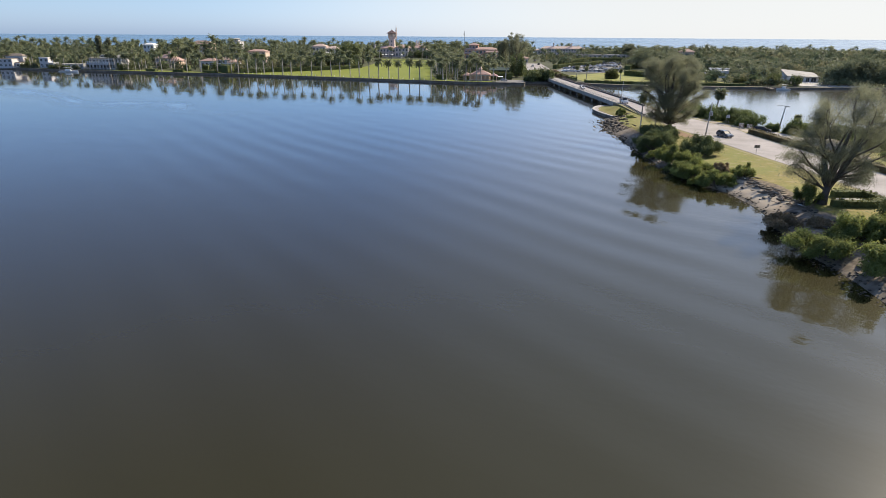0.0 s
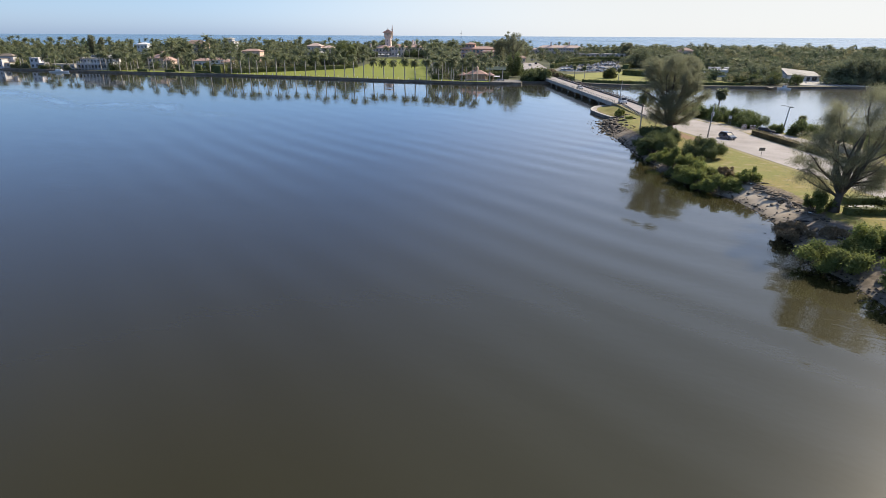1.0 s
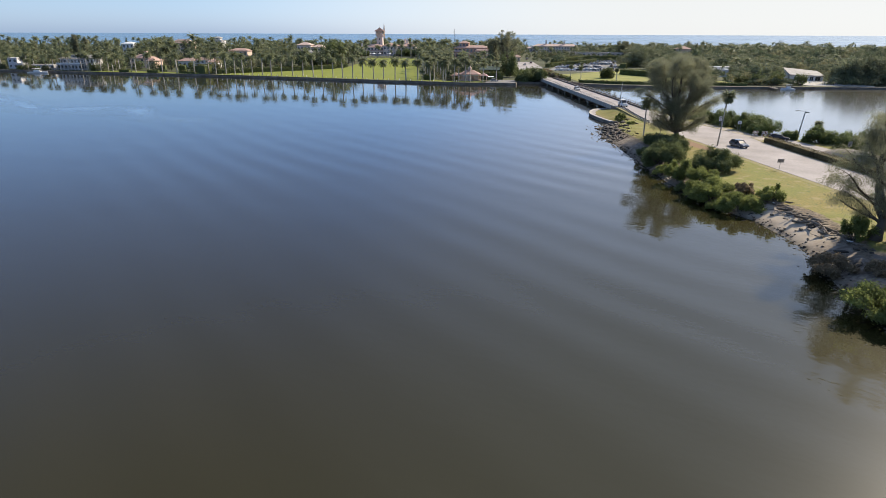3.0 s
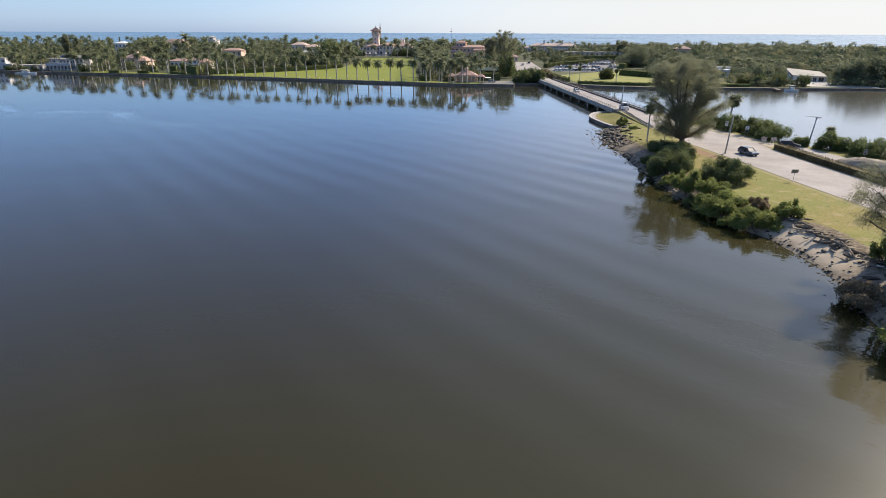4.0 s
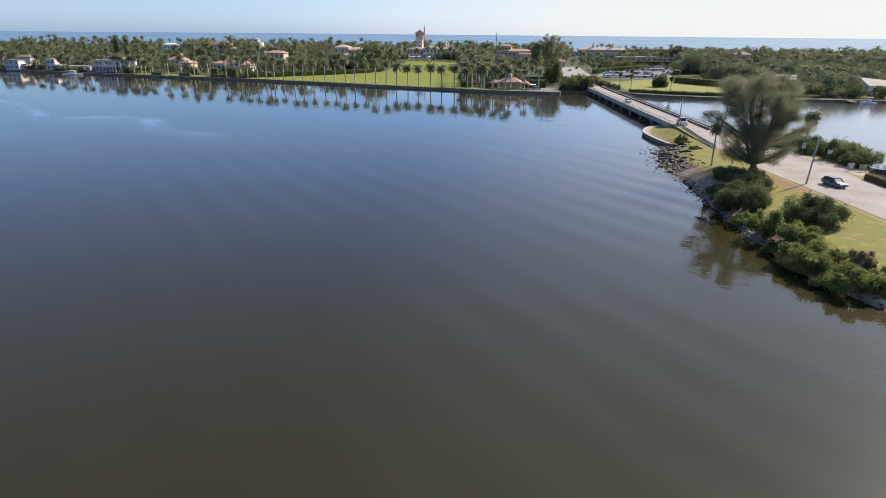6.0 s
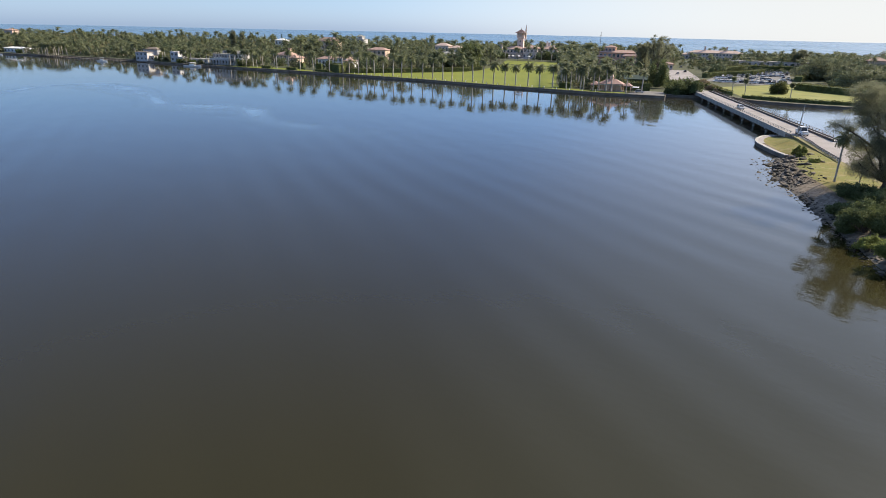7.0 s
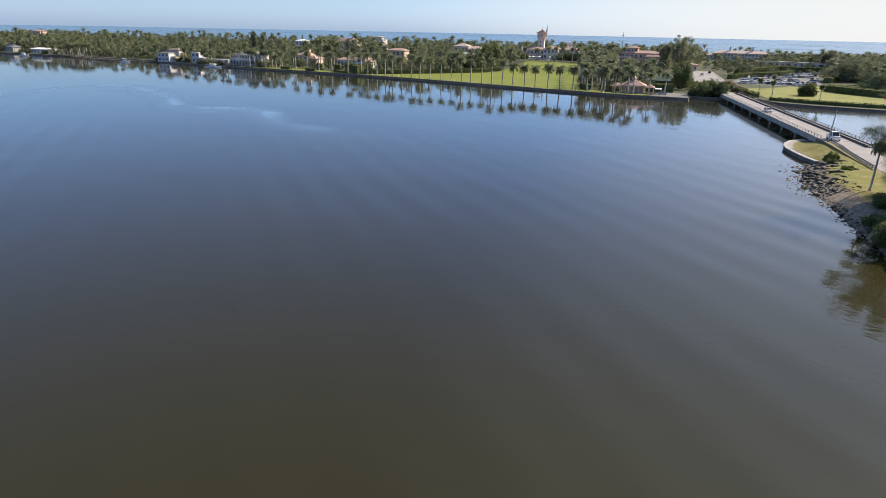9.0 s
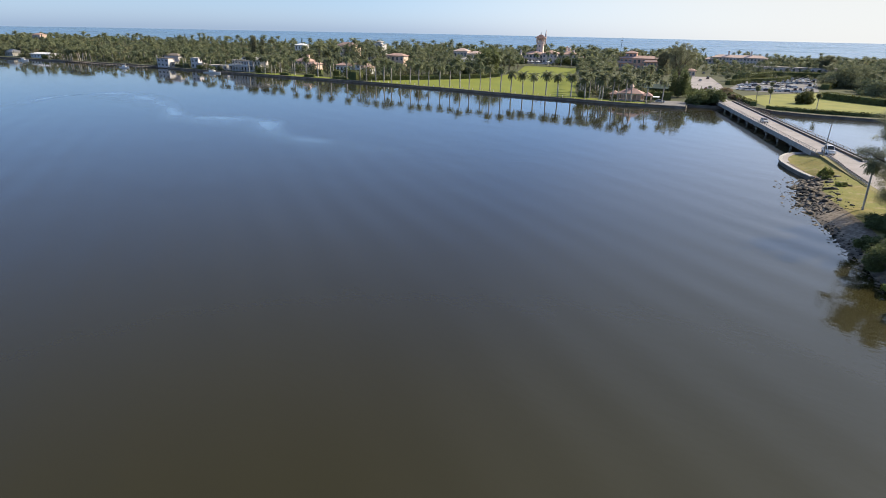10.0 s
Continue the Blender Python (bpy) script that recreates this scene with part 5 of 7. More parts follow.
# the great house with its lookout tower
man = villa("mansion", "sprawling pink-beige mansion with tiled roofs and a lookout tower", -137, 645, 3,
            [(-26, -6, -6, 8, 0, 8.2, "hip", 2.4, 2, 6), (-6, -9, 8, 6, 0, 9.4, "hip", 2.6, 2, 4), (8, -5, 26, 8, 0, 8.8, "hip", 2.6, 2, 5), (-34, -2, -26, 8, 0, 5.2, "hip", 1.8, 1, 2), (26, -8, 36, 4, 0, 5.6, "hip", 2.0, 1, 3)],
            M["stucco_rose"], M["tile"], "mansion")
tx, ty = -12.0, 9.0
part("tower_shaft", Shape().add([(tx + sx * a, ty + sy * a, z) for a, z in ((4.2, 0), (4.0, 8.6), (3.1, 9.8), (2.9, 18.2)) for sx, sy in ((-1, -1), (1, -1), (1, 1), (-1, 1))],
     [(4 * i + j, 4 * i + (j + 1) % 4, 4 * i + 4 + (j + 1) % 4, 4 * i + 4 + j) for i in range(3) for j in range(4)] + [(12, 13, 14, 15)]), M["stucco_rose"], man)
part("tower_gallery", Shape().box(tx - 3.8, ty - 3.8, 18.2, tx + 3.8, ty + 3.8, 18.8, 0, 0.1), M["stucco_rose"], man)
part("tower_core", Shape().box(tx - 1.9, ty - 1.9, 18.8, tx + 1.9, ty + 1.9, 22.9), M["stucco_rose"], man)
for kx in (-1, -0.33, 0.33, 1):
    for ky in (-1, -0.33, 0.33, 1):
        if max(abs(kx), abs(ky)) == 1:
            w = 0.42 if abs(kx) == abs(ky) else 0.2
            part("tower_pier", Shape().box(tx + kx * 3.3 - w, ty + ky * 3.3 - w, 18.8, tx + kx * 3.3 + w, ty + ky * 3.3 + w, 22.9), M["stucco_rose"], man)
for ky in (-1, 1):
    part("tower_balustrade", Shape().box(tx - 3.6, ty + ky * 3.55 - 0.1, 18.8, tx + 3.6, ty + ky * 3.55 + 0.1, 19.8), M["stucco_rose"], man)
    part("tower_balustrade", Shape().box(tx + ky * 3.55 - 0.1, ty - 3.4, 18.8, tx + ky * 3.55 + 0.1, ty + 3.4, 19.8), M["stucco_rose"], man)
part("tower_roof", hip_roof(tx - 3.7, ty - 3.7, tx + 3.7, ty + 3.7, 23.2, 3.4, 1.3), M["tile_dark"], man)
part("finial", Shape().lathe(tx, ty, [(0.25, 26.5), (0.35, 27.1), (0.12, 27.5), (0.06, 28.6)], 8), M["metal"], man)
part("turret", Shape().lathe(tx + 4.4, ty + 1, [(0.7, 17), (0.7, 25.4), (0.9, 25.6), (0.5, 27.6), (0.2, 30.6)], 10), M["stucco_rose"], man)
for z in (10.6, 14.4):
    window_parts(man, tx, ty - 3.2, z, 1.1, 1.8)
part("loggia", arch_wall(Shape(), -25, -7, 6, 0, 2.6, 4.6, -9.2, 0.5), M["stucco_rose"], man)
part("loggia_roof", Shape().box(-25.3, -9.4, 4.61, -6.7, -6.02, 4.95), M["tile"], man)
for cx, cy, z0, z1, w in ((-29.5, 2, 5.2, 11.5, 0.8), (17, 3, 8.8, 14.6, 0.9), (14.5, 6, 8.8, 15.6, 0.7), (22, -1, 8.8, 12.4, 0.8)):
    part("chimney", Shape().box(cx - w, cy - w, z0, cx + w, cy + w, z1).box(cx - w - 0.2, cy - w - 0.2, z1 + 0.003, cx + w + 0.2, cy + w + 0.2, z1 + 0.4), M["stucco_rose"], man)
part("terrace", Shape().box(-20, -20, -0.6, 2, -9.5, 0.3), M["concrete"], man, "pale stone terrace before the house")
for k, (ux, uy) in enumerate(((-17, -20), (-12, -22), (-7, -19), (3, -20))):
    u = thing("garden_parasol", "cream cloth parasol open on the terrace", "parasol", "terrace parasols", at=pose(-137 + ux, 645 + uy, ground(-137, 625) + 0.3))
    part("pole", Shape().tube([(0, 0, 0), (0, 0, 2.6)], 0.05, 6), M["metal"], u)
    part("canopy", Shape().lathe(0, 0, [(2.2, 2.1), (1.2, 2.55), (0.05, 2.85)], 10), M["white"], u)

# salmon house, pavilion, and the houses along the shore
villa("salmon_house", "low salmon-orange house with tiled terraced roofs among palms", -50, 600, 0,
      [(-16, -6, 16, 6, 0, 9.4, "hip", 2.0, 2, 9), (-12, -2, -3, 6, 9.9, 13.4, "hip", 1.8, 1, 3), (4, -10, 20, -6.03, 0, 7.0, "hip", 1.4, 2, 6), (-20, -9, -6, -6.03, 0, 5.6, "hip", 1.4, 1, 5)], M["stucco_orange"], M["tile"])
pav = thing("pavilion", "pink-roofed open garden pavilion with a cupola", "pavilion", at=pose(-32, 364, LAND_Z) @ Matrix.Diagonal((0.76, 0.8, 0.98, 1)))
part("floor_slab", Shape().box(-7.4, -5.2, -0.4, 7.4, 5.2, 0.3), M["concrete"], pav)
for px in (-6.6, -4.0, -1.3, 1.3, 4.0, 6.6):
    for py in (-4.4, 4.4):
        part("column", Shape().lathe(px, py, [(0.36, 0.3), (0.26, 0.5), (0.24, 2.9), (0.36, 3.1)], 8), M["stucco_pink"], pav)
part("back_wall", Shape().box(-6.2, 1.5, 0.3, 6.2, 2.0, 3.1), M["stucco_pink"], pav)
part("beam", Shape().box(-6.95, -4.75, 3.1, 6.95, 4.75, 3.5), M["white"], pav)
part("roof", hip_roof(-7, -4.8, 7, 4.8, 3.78, 2.2, 0.9), M["tile_rose"], pav)
part("cupola", Shape().lathe(0, 0, [(1.2, 5.2), (1.2, 6.7), (1.6, 6.8), (0.9, 7.6), (0.2, 8.6), (0.1, 9.2)], 8), M["stucco_pink"], pav)
for sx in (-1, 1):
    part("wing_roof", hip_roof(sx * 10.2 - 2.6, -3, sx * 10.2 + 2.6, 3.4, 3.0, 1.5, 0.5), M["tile_rose"], pav)
    for px in (sx * 10.2 - 2.3, sx * 10.2 + 2.3):
        for py in (-2.7, 3.1):
            part("column", Shape().lathe(px, py, [(0.3, -0.2), (0.2, 0.3), (0.2, 2.8)], 8), M["stucco_pink"], pav)
part("awning", Shape().box(13.5, -3.5, 2.3, 17.5, 3.5, 2.5), M["white"], pav, "white cloth awning beside the pavilion")
for px, py in ((13.8, -3), (17.2, -3), (13.8, 3), (17.2, 3)):
    part("awning_post", Shape().tube([(px, py, -0.2), (px, py, 2.32)], 0.06, 6), M["metal"], pav)
villa("tower_house", "tall pale house with a square tower above the trees", -288, 578, 0, [(-9, -5, 9, 6, 0, 8.6, "hip", 1.6, 2, 5), (-5.5, -4, 6, 5, 8.9, 15.4, "flat", 0, 2, 3), (-2, -1, 3, 4, 15.8, 17.6, "hip", 1.0, 1, 1)], M["white_stone"], M["concrete"])
villa("red_roofed_villa", "cream villa with red tiled roofs behind garden palms", -281, 452, 0, [(-10, -4, 4, 6, 0, 6.8, "hip", 2.4, 2, 4), (4, -6, 10, 4, 0, 5.0, "hip", 2.0, 1, 2), (-1, 0, 0.6, 1.6, 6.8, 11.2, "flat", 0, 0, 0)], M["stucco_pink"], M["tile"])
villa("red_roofed_villa", "long low villa with red tiled roofs behind hedges", -240, 454, 0, [(-15, -4, -2, 5, 0, 4.9, "hip", 2.0, 1, 4), (-2, -2, 8, 7, 0, 5.8, "hip", 2.2, 2, 3), (8, -5, 15, 3, 0, 4.2, "hip", 1.6, 1, 3)], M["white"], M["tile"])
villa("red_roofed_villa", "villa with a broad red roof among the far trees", -335, 600, 0, [(-11, -5, 11, 6, 0, 12.0, "hip", 3.2, 3, 5)], M["stucco_pink"], M["tile"])
villa("white_roofed_house", "white-roofed house deep among the trees", -407, 622, 0, [(-6, -4, 6, 5, 0, 10.2, "hip", 1.8, 2, 3)], M["white"], M["white"])
villa("red_roofed_house", "house with broad pinkish roofs among the trees", -196, 578, 0, [(-13, -5, 0, 5, 0, 11.6, "hip", 2.4, 2, 4), (0.03, -4, 12, 6, 0, 9.8, "hip", 2.2, 2, 4)], M["stucco_rose"], M["tile_pale"])
villa("low_roofed_house", "house with a pale terracotta roof among the trees", -240, 522, 0, [(-8, -4, 8, 5, 0, 9.4, "hip", 1.8, 2, 4)], M["stucco_pink"], M["tile"])
villa("white_walled_house", "white house half hidden by palms", -178, 522, 0, [(-5, -4, 4, 5, 0, 8.4, "hip", 1.4, 2, 2)], M["white"], M["concrete"])
arc = villa("arcaded_house", "grand white house with an arcade and terrace by the water", -307, 417, 0, [(-14, -3, 4, 6, 0, 7.4, "hip", 1.3, 2, 7), (4, -4, 12, 5, 0, 8.0, "hip", 1.8, 2, 3), (-7, 0, 3, 4, 7.9, 9.6, "flat", 0, 1, 3)], M["white_stone"], M["concrete"], "house")
part("arcade", arch_wall(Shape(), -14.5, 4, 7, -0.3, 2.5, 4.2, -6.4, 0.45), M["white_stone"], arc)
part("balcony", Shape().box(-14.8, -6.6, 4.21, 4.2, -3.02, 4.5), M["white"], arc)
for k in range(14):
    part("baluster", Shape().box(-14.4 + k * 1.4, -6.5, 4.5, -14.2 + k * 1.4, -6.3, 5.35), M["white"], arc)
part("rail", Shape().box(-14.6, -6.55, 5.35, 4.1, -6.25, 5.5), M["white"], arc)
villa("modern_house", "white box-shaped modern house on the waterfront", -391, 420, 8, [(-5.5, -5, 4.5, 4, 0, 6.2, "flat", 0, 2, 3), (4.8, -2, 8, 4, 0, 3.4, "flat", 0, 1, 1), (-6, 4.3, 7, 9, 0, 8.0, "hip", 1.6, 0, 0)], M["white_stone"], M["coping"])
villa("modern_house", "white cubic house with a dark glazed upper floor", -360, 421, 10, [(-5.5, -2, 1.0, 4, 0, 7.2, "flat", 0, 2, 2), (1.3, -4, 5.5, 3, 0, 3.6, "flat", 0, 1, 2)], M["white_stone"], M["white_stone"])
villa("flat_roofed_house", "low white flat-roofed pool house by the water", -337, 419, 0, [(-11, -3, 9, 4, 0, 3.0, "flat", 0, 1, 6)], M["white_stone"], M["concrete"])
villa("bath_club", "long cream club building with a tiled roof near the beach", 36, 792, 0, [(-27, -6, 27, 6, 0, 6.8, "hip", 2.6, 2, 16), (-34, -8, -27, 4, 0, 4.6, "hip", 1.8, 1, 2), (-12, -1, -10.4, 0.6, 8, 13.2, "flat", 0, 0, 0), (10, -1, 11.6, 0.6, 8, 13.2, "flat", 0, 0, 0)], M["stucco_rose"], M["tile_pale"], "club")
inlet_house = thing("white_modern_house", "white house with a sloping pale roof and a waterside terrace", "house", at=pose(156.5, 392, ground(156, 392), 0, 0, -2))
part("wall", Shape().add([(-8.6, 0, -0.4), (8.6, 0, -0.4), (8.6, 11, -0.4), (-8.6, 11, -0.4), (-8.6, 0, 3.5), (8.6, 0, 2.9), (8.6, 11, 4.7), (-8.6, 11, 6.5)], [(0, 1, 5, 4), (1, 2, 6, 5), (2, 3, 7, 6), (3, 0, 4, 7)]), M["white"], inlet_house)
part("roof", Shape().add([(x, y, z + d) for d in (0.02, 0.3) for x, y, z in ((-9.4, -1.0, 3.45), (9.4, -1.0, 2.85), (9.4, 11.8, 4.85), (-9.4, 11.8, 6.7))], [(3, 2, 1, 0), (4, 5, 6, 7), (0, 1, 5, 4), (1, 2, 6, 5), (2, 3, 7, 6), (3, 0, 4, 7)]), M["concrete"], inlet_house, "pale sloping roof")
part("terrace", Shape().box(-12, -33, -0.5, 20, -0.05, 0.25), M["concrete"], inlet_house, "pale paved terrace by the seawall")
part("side_wing", Shape().box(-13.5, 3, -0.4, -8.63, 9, 3.4), M["white"], inlet_house)
for wx, ww in ((-5.4, 2.6), (-1.2, 2.6), (2.6, 1.8), (5.9, 2.6)):
    window_parts(inlet_house, wx, -0.03, 0.5, ww, 2.1)
for k in range(9):
    seat = thing("garden_chair", "white garden chair on the terrace", "chair", "terrace chairs", at=pose(150 + k * 2.6, 372 + (k * 7) % 5, ground(150, 372) + 0.25, 0, 0, k * 40))
    part("seat", Shape().box(-0.35, -0.35, 0.35, 0.35, 0.35, 0.45, 0, 0.02), M["white"], seat)
    part("backrest", Shape().box(-0.35, 0.3, 0.45, 0.35, 0.38, 1.0, 0, 0.02), M["white"], seat)
    for lx in (-0.3, 0.3):
        for ly in (-0.3, 0.3):
            part("leg", Shape().box(lx - 0.03, ly - 0.03, 0, lx + 0.03, ly + 0.03, 0.35), M["white"], seat)
villa("low_building", "long low building with a flat grey roof behind clipped hedges", 74, 640, 0, [(-34, -5, 30, 5, 0, 4.4, "flat", 0, 1, 14)], M["stucco_rose"], M["concrete"])
villa("white_modern_house", "white flat-roofed house among dark trees", 119, 430, -6, [(-9, -4, 6, 5, 0, 4.0, "flat", 0, 1, 3), (-4, 5.03, 8, 9, 0, 5.2, "flat", 0, 0, 0)], M["white"], M["white"])
villa("shore_house", "low white house on the far shore", -569, 445, 0, [(-14, -4, 12, 5, 0, 3.4, "hip", 1.2, 1, 6)], M["white"], M["white"])
villa("shore_house", "grey gabled house on the far shore", -618, 448, 0, [(-6, -4, 5, 5, 0, 4.0, "hip", 2.4, 1, 3)], M["concrete"], M["metal"])
villa("beach_house", "tall pale house on the far beach", -942, 700, 0, [(-8, -5, 9, 6, 0, 10.8, "hip", 2.4, 3, 4)], M["stucco_pink"], M["tile"])
villa("red_roofed_house", "house with a red roof in the far woods", 139, 602, 0, [(-6, -4, 6, 5, 0, 9.2, "hip", 2.4, 1, 3)], M["stucco_pink"], M["tile"])
villa("gatehouse", "small pale gatehouse beside the road", -9, 560, 0, [(-4, -3, 4, 4, 0, 4.0, "hip", 1.6, 1, 3)], M["stucco_pink"], M["tile"])

mast = thing("radio_mast", "thin dark steel mast rising above the trees", "mast", at=pose(-68, 612, ground(-68, 612) - 0.2))
part("pole", Shape().tube([(0, 0, 0), (0, 0, 12), (0, 0, 26)], (0.32, 0.22, 0.12), 8), M["dark"], mast)
part("crossarm", Shape().box(-0.9, -0.1, 23.0, 0.9, 0.1, 23.3), M["dark"], mast)

# dark service awnings and a parked car behind the pavilion
aw = thing("service_tent", "long dark green canopy behind the pavilion", "canopy", at=pose(-22, 386, LAND_Z))
part("roof", Shape().add([(-6, -4, 5.0), (6, -4, 5.0), (6, 4, 6.6), (-6, 4, 6.6), (-6, -4, 4.7), (6, -4, 4.7), (6, 4, 6.3), (-6, 4, 6.3)], [(0, 1, 2, 3), (7, 6, 5, 4), (0, 4, 5, 1), (1, 5, 6, 2), (2, 6, 7, 3), (3, 7, 4, 0)]), M["awning"], aw)
for px, py, pz in ((-5.7, -3.7, 5), (5.7, -3.7, 5), (-5.7, 3.7, 6.3), (5.7, 3.7, 6.3), (0, -3.7, 5), (0, 3.7, 6.3)):
    part("post", Shape().tube([(px, py, -0.2), (px, py, pz)], 0.12, 6), M["dark"], aw)


for i, (x, b, r, h) in enumerate(((-408, 7, 3.5, 4.5), (-402, 10, 3.5, 5.5), (-381, 6, 2.6, 3.2), (-377, 9, 3.2, 5.0), (-371, 6, 2.8, 3.6), (-352, 5, 2.4, 2.8), (-346, 6, 3.0, 3.8), (-338, 5, 2.2, 2.4), (-330, 5, 2.4, 3.0), (-292, 7, 3.4, 5.0), (-286, 9, 3.6, 5.6), (-272, 30, 4.0, 6.0), (-258, 28, 4.2, 6.4), (-226, 30, 4.2, 6.2), (-585, 8, 3.4, 4.4), (-556, 7, 3.0, 3.4), (-548, 10, 4, 5.5))):
    y = shore_y(x) + b
    bush("garden_shrub", x, y, ground(x, y), r, h, 400 + i, M["bush_dark"] if i % 2 else M["wood_leaf"], "leafy garden shrub before a waterside house", leaf=0.4, count=900, low=0.15, lobe=1.5)


# ---- hedges ----
def hedge(label, line, width, height, seed, fn, leaf=0.16, per=55, name="hedge", mat="hedge"):
    """A clipped hedge along a line: a dense inner mass covered in small leaves."""
    rng = np.random.default_rng(seed)
    core, P, U = Shape(), [], []
    for (xa, ya), (xb, yb) in zip(line, line[1:]):
        d = Vector((xb - xa, yb - ya, 0))
        L = d.length
        d.normalize()
        n = Vector((-d.y, d.x, 0))
        k = max(1, int(L / 2))
        for i in range(k):
            a, b = Vector((xa, ya, 0)) + d * L * i / k, Vector((xa, ya, 0)) + d * L * (i + 1) / k
            za, zb = fn(a.x, a.y) - 0.1, fn(b.x, b.y) - 0.1
            w, h = width / 2 * 0.84, height * 0.9
            core.add([(*(p + n * s * w).xy, z + t) for p, z in ((a, za), (b, zb)) for s in (-1, 1) for t in (0, h)], [(0, 1, 5, 4), (2, 6, 7, 3), (1, 3, 7, 5)] + ([(0, 2, 3, 1)] if i == 0 else []) + ([(4, 5, 7, 6)] if i == k - 1 else []))
        m = int(L * (2 * height + width) * per / 10)
        s, u = rng.uniform(0, L, m), rng.uniform(0, 2 * height + width, m)
        table = [fn(xa + d.x * L * q / 40, ya + d.y * L * q / 40) for q in range(41)]
        for si, ui in zip(s, u):
            p = Vector((xa, ya, 0)) + d * si
            z = table[int(si / L * 40)]
            if ui < height:
                c, o = p - n * width / 2 + Vector((0, 0, z + ui)), -n
            elif ui < height + width:
                c, o = p + n * (ui - height - width / 2) + Vector((0, 0, z + height)), Vector((0, 0, 1))
            else:
                c, o = p + n * width / 2 + Vector((0, 0, z + ui - height - width)), n
            P.append(c)
            U.append(o)
    P = np.array(P) + rng.normal(size=(len(P), 3)) * 0.07
    V, F = leaf_quads(P, leaf, rng, np.array(U), 0.2, 0.7)
    e = thing(name, label, "hedge")
    part("inner_growth", core, M["bush_dark"] if mat == "hedge" else M[mat], e)
    part("foliage", fast_mesh("foliage", V, F, [M[mat]]), None, e)
    return e


for i, (x, y, r, h) in enumerate(((13.5, 420, 3.5, 2.6), (16.5, 402, 3.0, 2.4), (19.5, 388, 2.6, 2.2), (13, 440, 3.5, 3.0), (-4, 402, 3.0, 3.2), (-5, 420, 3.4, 3.6), (-9, 436, 4, 5), (140.2, 361, 3.4, 6.4), (128, 362, 4.2, 5.6), (120, 364, 4.0, 6.2), (112, 362, 3.5, 4.2), (133, 372, 4, 6.6))):
    bush("garden_shrub", x, y, ground(x, y), r, h, 330 + i, M["red_leaf"] if i < 4 else M["bush_dark"] if i % 2 else M["hedge"], "reddish-brown dry shrub beside the far road" if i < 4 else "bushy shrub growing beside the far road or inlet wall", leaf=0.32, count=1500)
hedge("long clipped hedge along the road edge", [(55.2, 172.5), (57.3, 160), (59.4, 147), (62.6, 131), (66.6, 111), (71, 89)], 1.6, 1.35, 1, near_ground, 0.13, 150, mat="hedge_brown")
hedge("low clipped hedge round a small plot", [(42.4, 98.4), (48.6, 98.9), (51.0, 101.6), (50.2, 105.4), (45.2, 104.6)], 1.3, 1.15, 2, near_ground, 0.15, 130)
FAR_HEDGES = [([(62, 436), (70, 424), (84, 409), (110, 398)], 5, 3.6, "tall dark clipped hedge curving beside the field"), ([(28, 363), (46, 356), (64, 353.5), (112, 355)], 2.2, 1.5, "low hedge along the inlet seawall"),
              ([(16, 500), (30, 522), (48, 540), (58, 560)], 4, 3.2, "clipped hedge behind the car park"), ([(22, 545), (52, 590), (82, 592), (120, 560)], 5, 3.8, "long clipped hedge rows beyond the car park"),
              ([(14, 425), (18, 398), (23, 372)], 3, 2.2, "low shrubby hedge beside the road end"), ([(72, 500), (86, 540), (100, 560)], 5, 3.6, "dark clipped hedge beside the car park")]
FAR_HEDGES += [([(-196, 394), (-166, 428), (-140, 462)], 3, 3.0, "dark hedge along the side of the lawn"), ([(-158, 447), (-136, 480)], 3, 2.6, "dark hedge behind the lawn"),
              ([(-206, 392), (-206, 402)], 6, 5.4, "tall dark clipped hedge block between two gardens"), ([(-214, 402), (-214, 406)], 5, 5, "clipped green hedge block"), ([(-230, 408), (-226, 409)], 5, 4.6, "clipped green hedge block in a garden"), ([(-246, 411), (-242, 412)], 5, 4.2, "clipped hedge block in a garden"),
              ([(-268, 400.5), (-260, 399.5)], 2.4, 1.8, "low clipped hedge by the seawall"), ([(-246, 397.5), (-238, 396.5)], 2.4, 1.8, "low clipped hedge by the seawall"), ([(-222, 394.5), (-212, 393)], 2.4, 1.6, "low clipped hedge by the seawall"), ([(-58, 368), (-52, 367)], 4, 3.0, "rounded hedge by the lawn edge"),
              ([(-44, 372), (-14, 376)], 3, 4.2, "dark hedge screen behind the pavilion"), ([(-26, 408), (-8, 414)], 3.5, 4, "dark hedge beside the road")]
for i, (line, w, h, lab) in enumerate(FAR_HEDGES):
    hedge(lab, line, w, h, 20 + i, ground, 0.4, 16)


patch("pavement_plot", [(43.6, 99.6), (48.4, 100.0), (49.6, 102.0), (49.2, 104.0), (45.2, 103.4)], M["concrete"], "pale slab inside the small hedged plot", "pavement", 0.06, near_ground, 1)


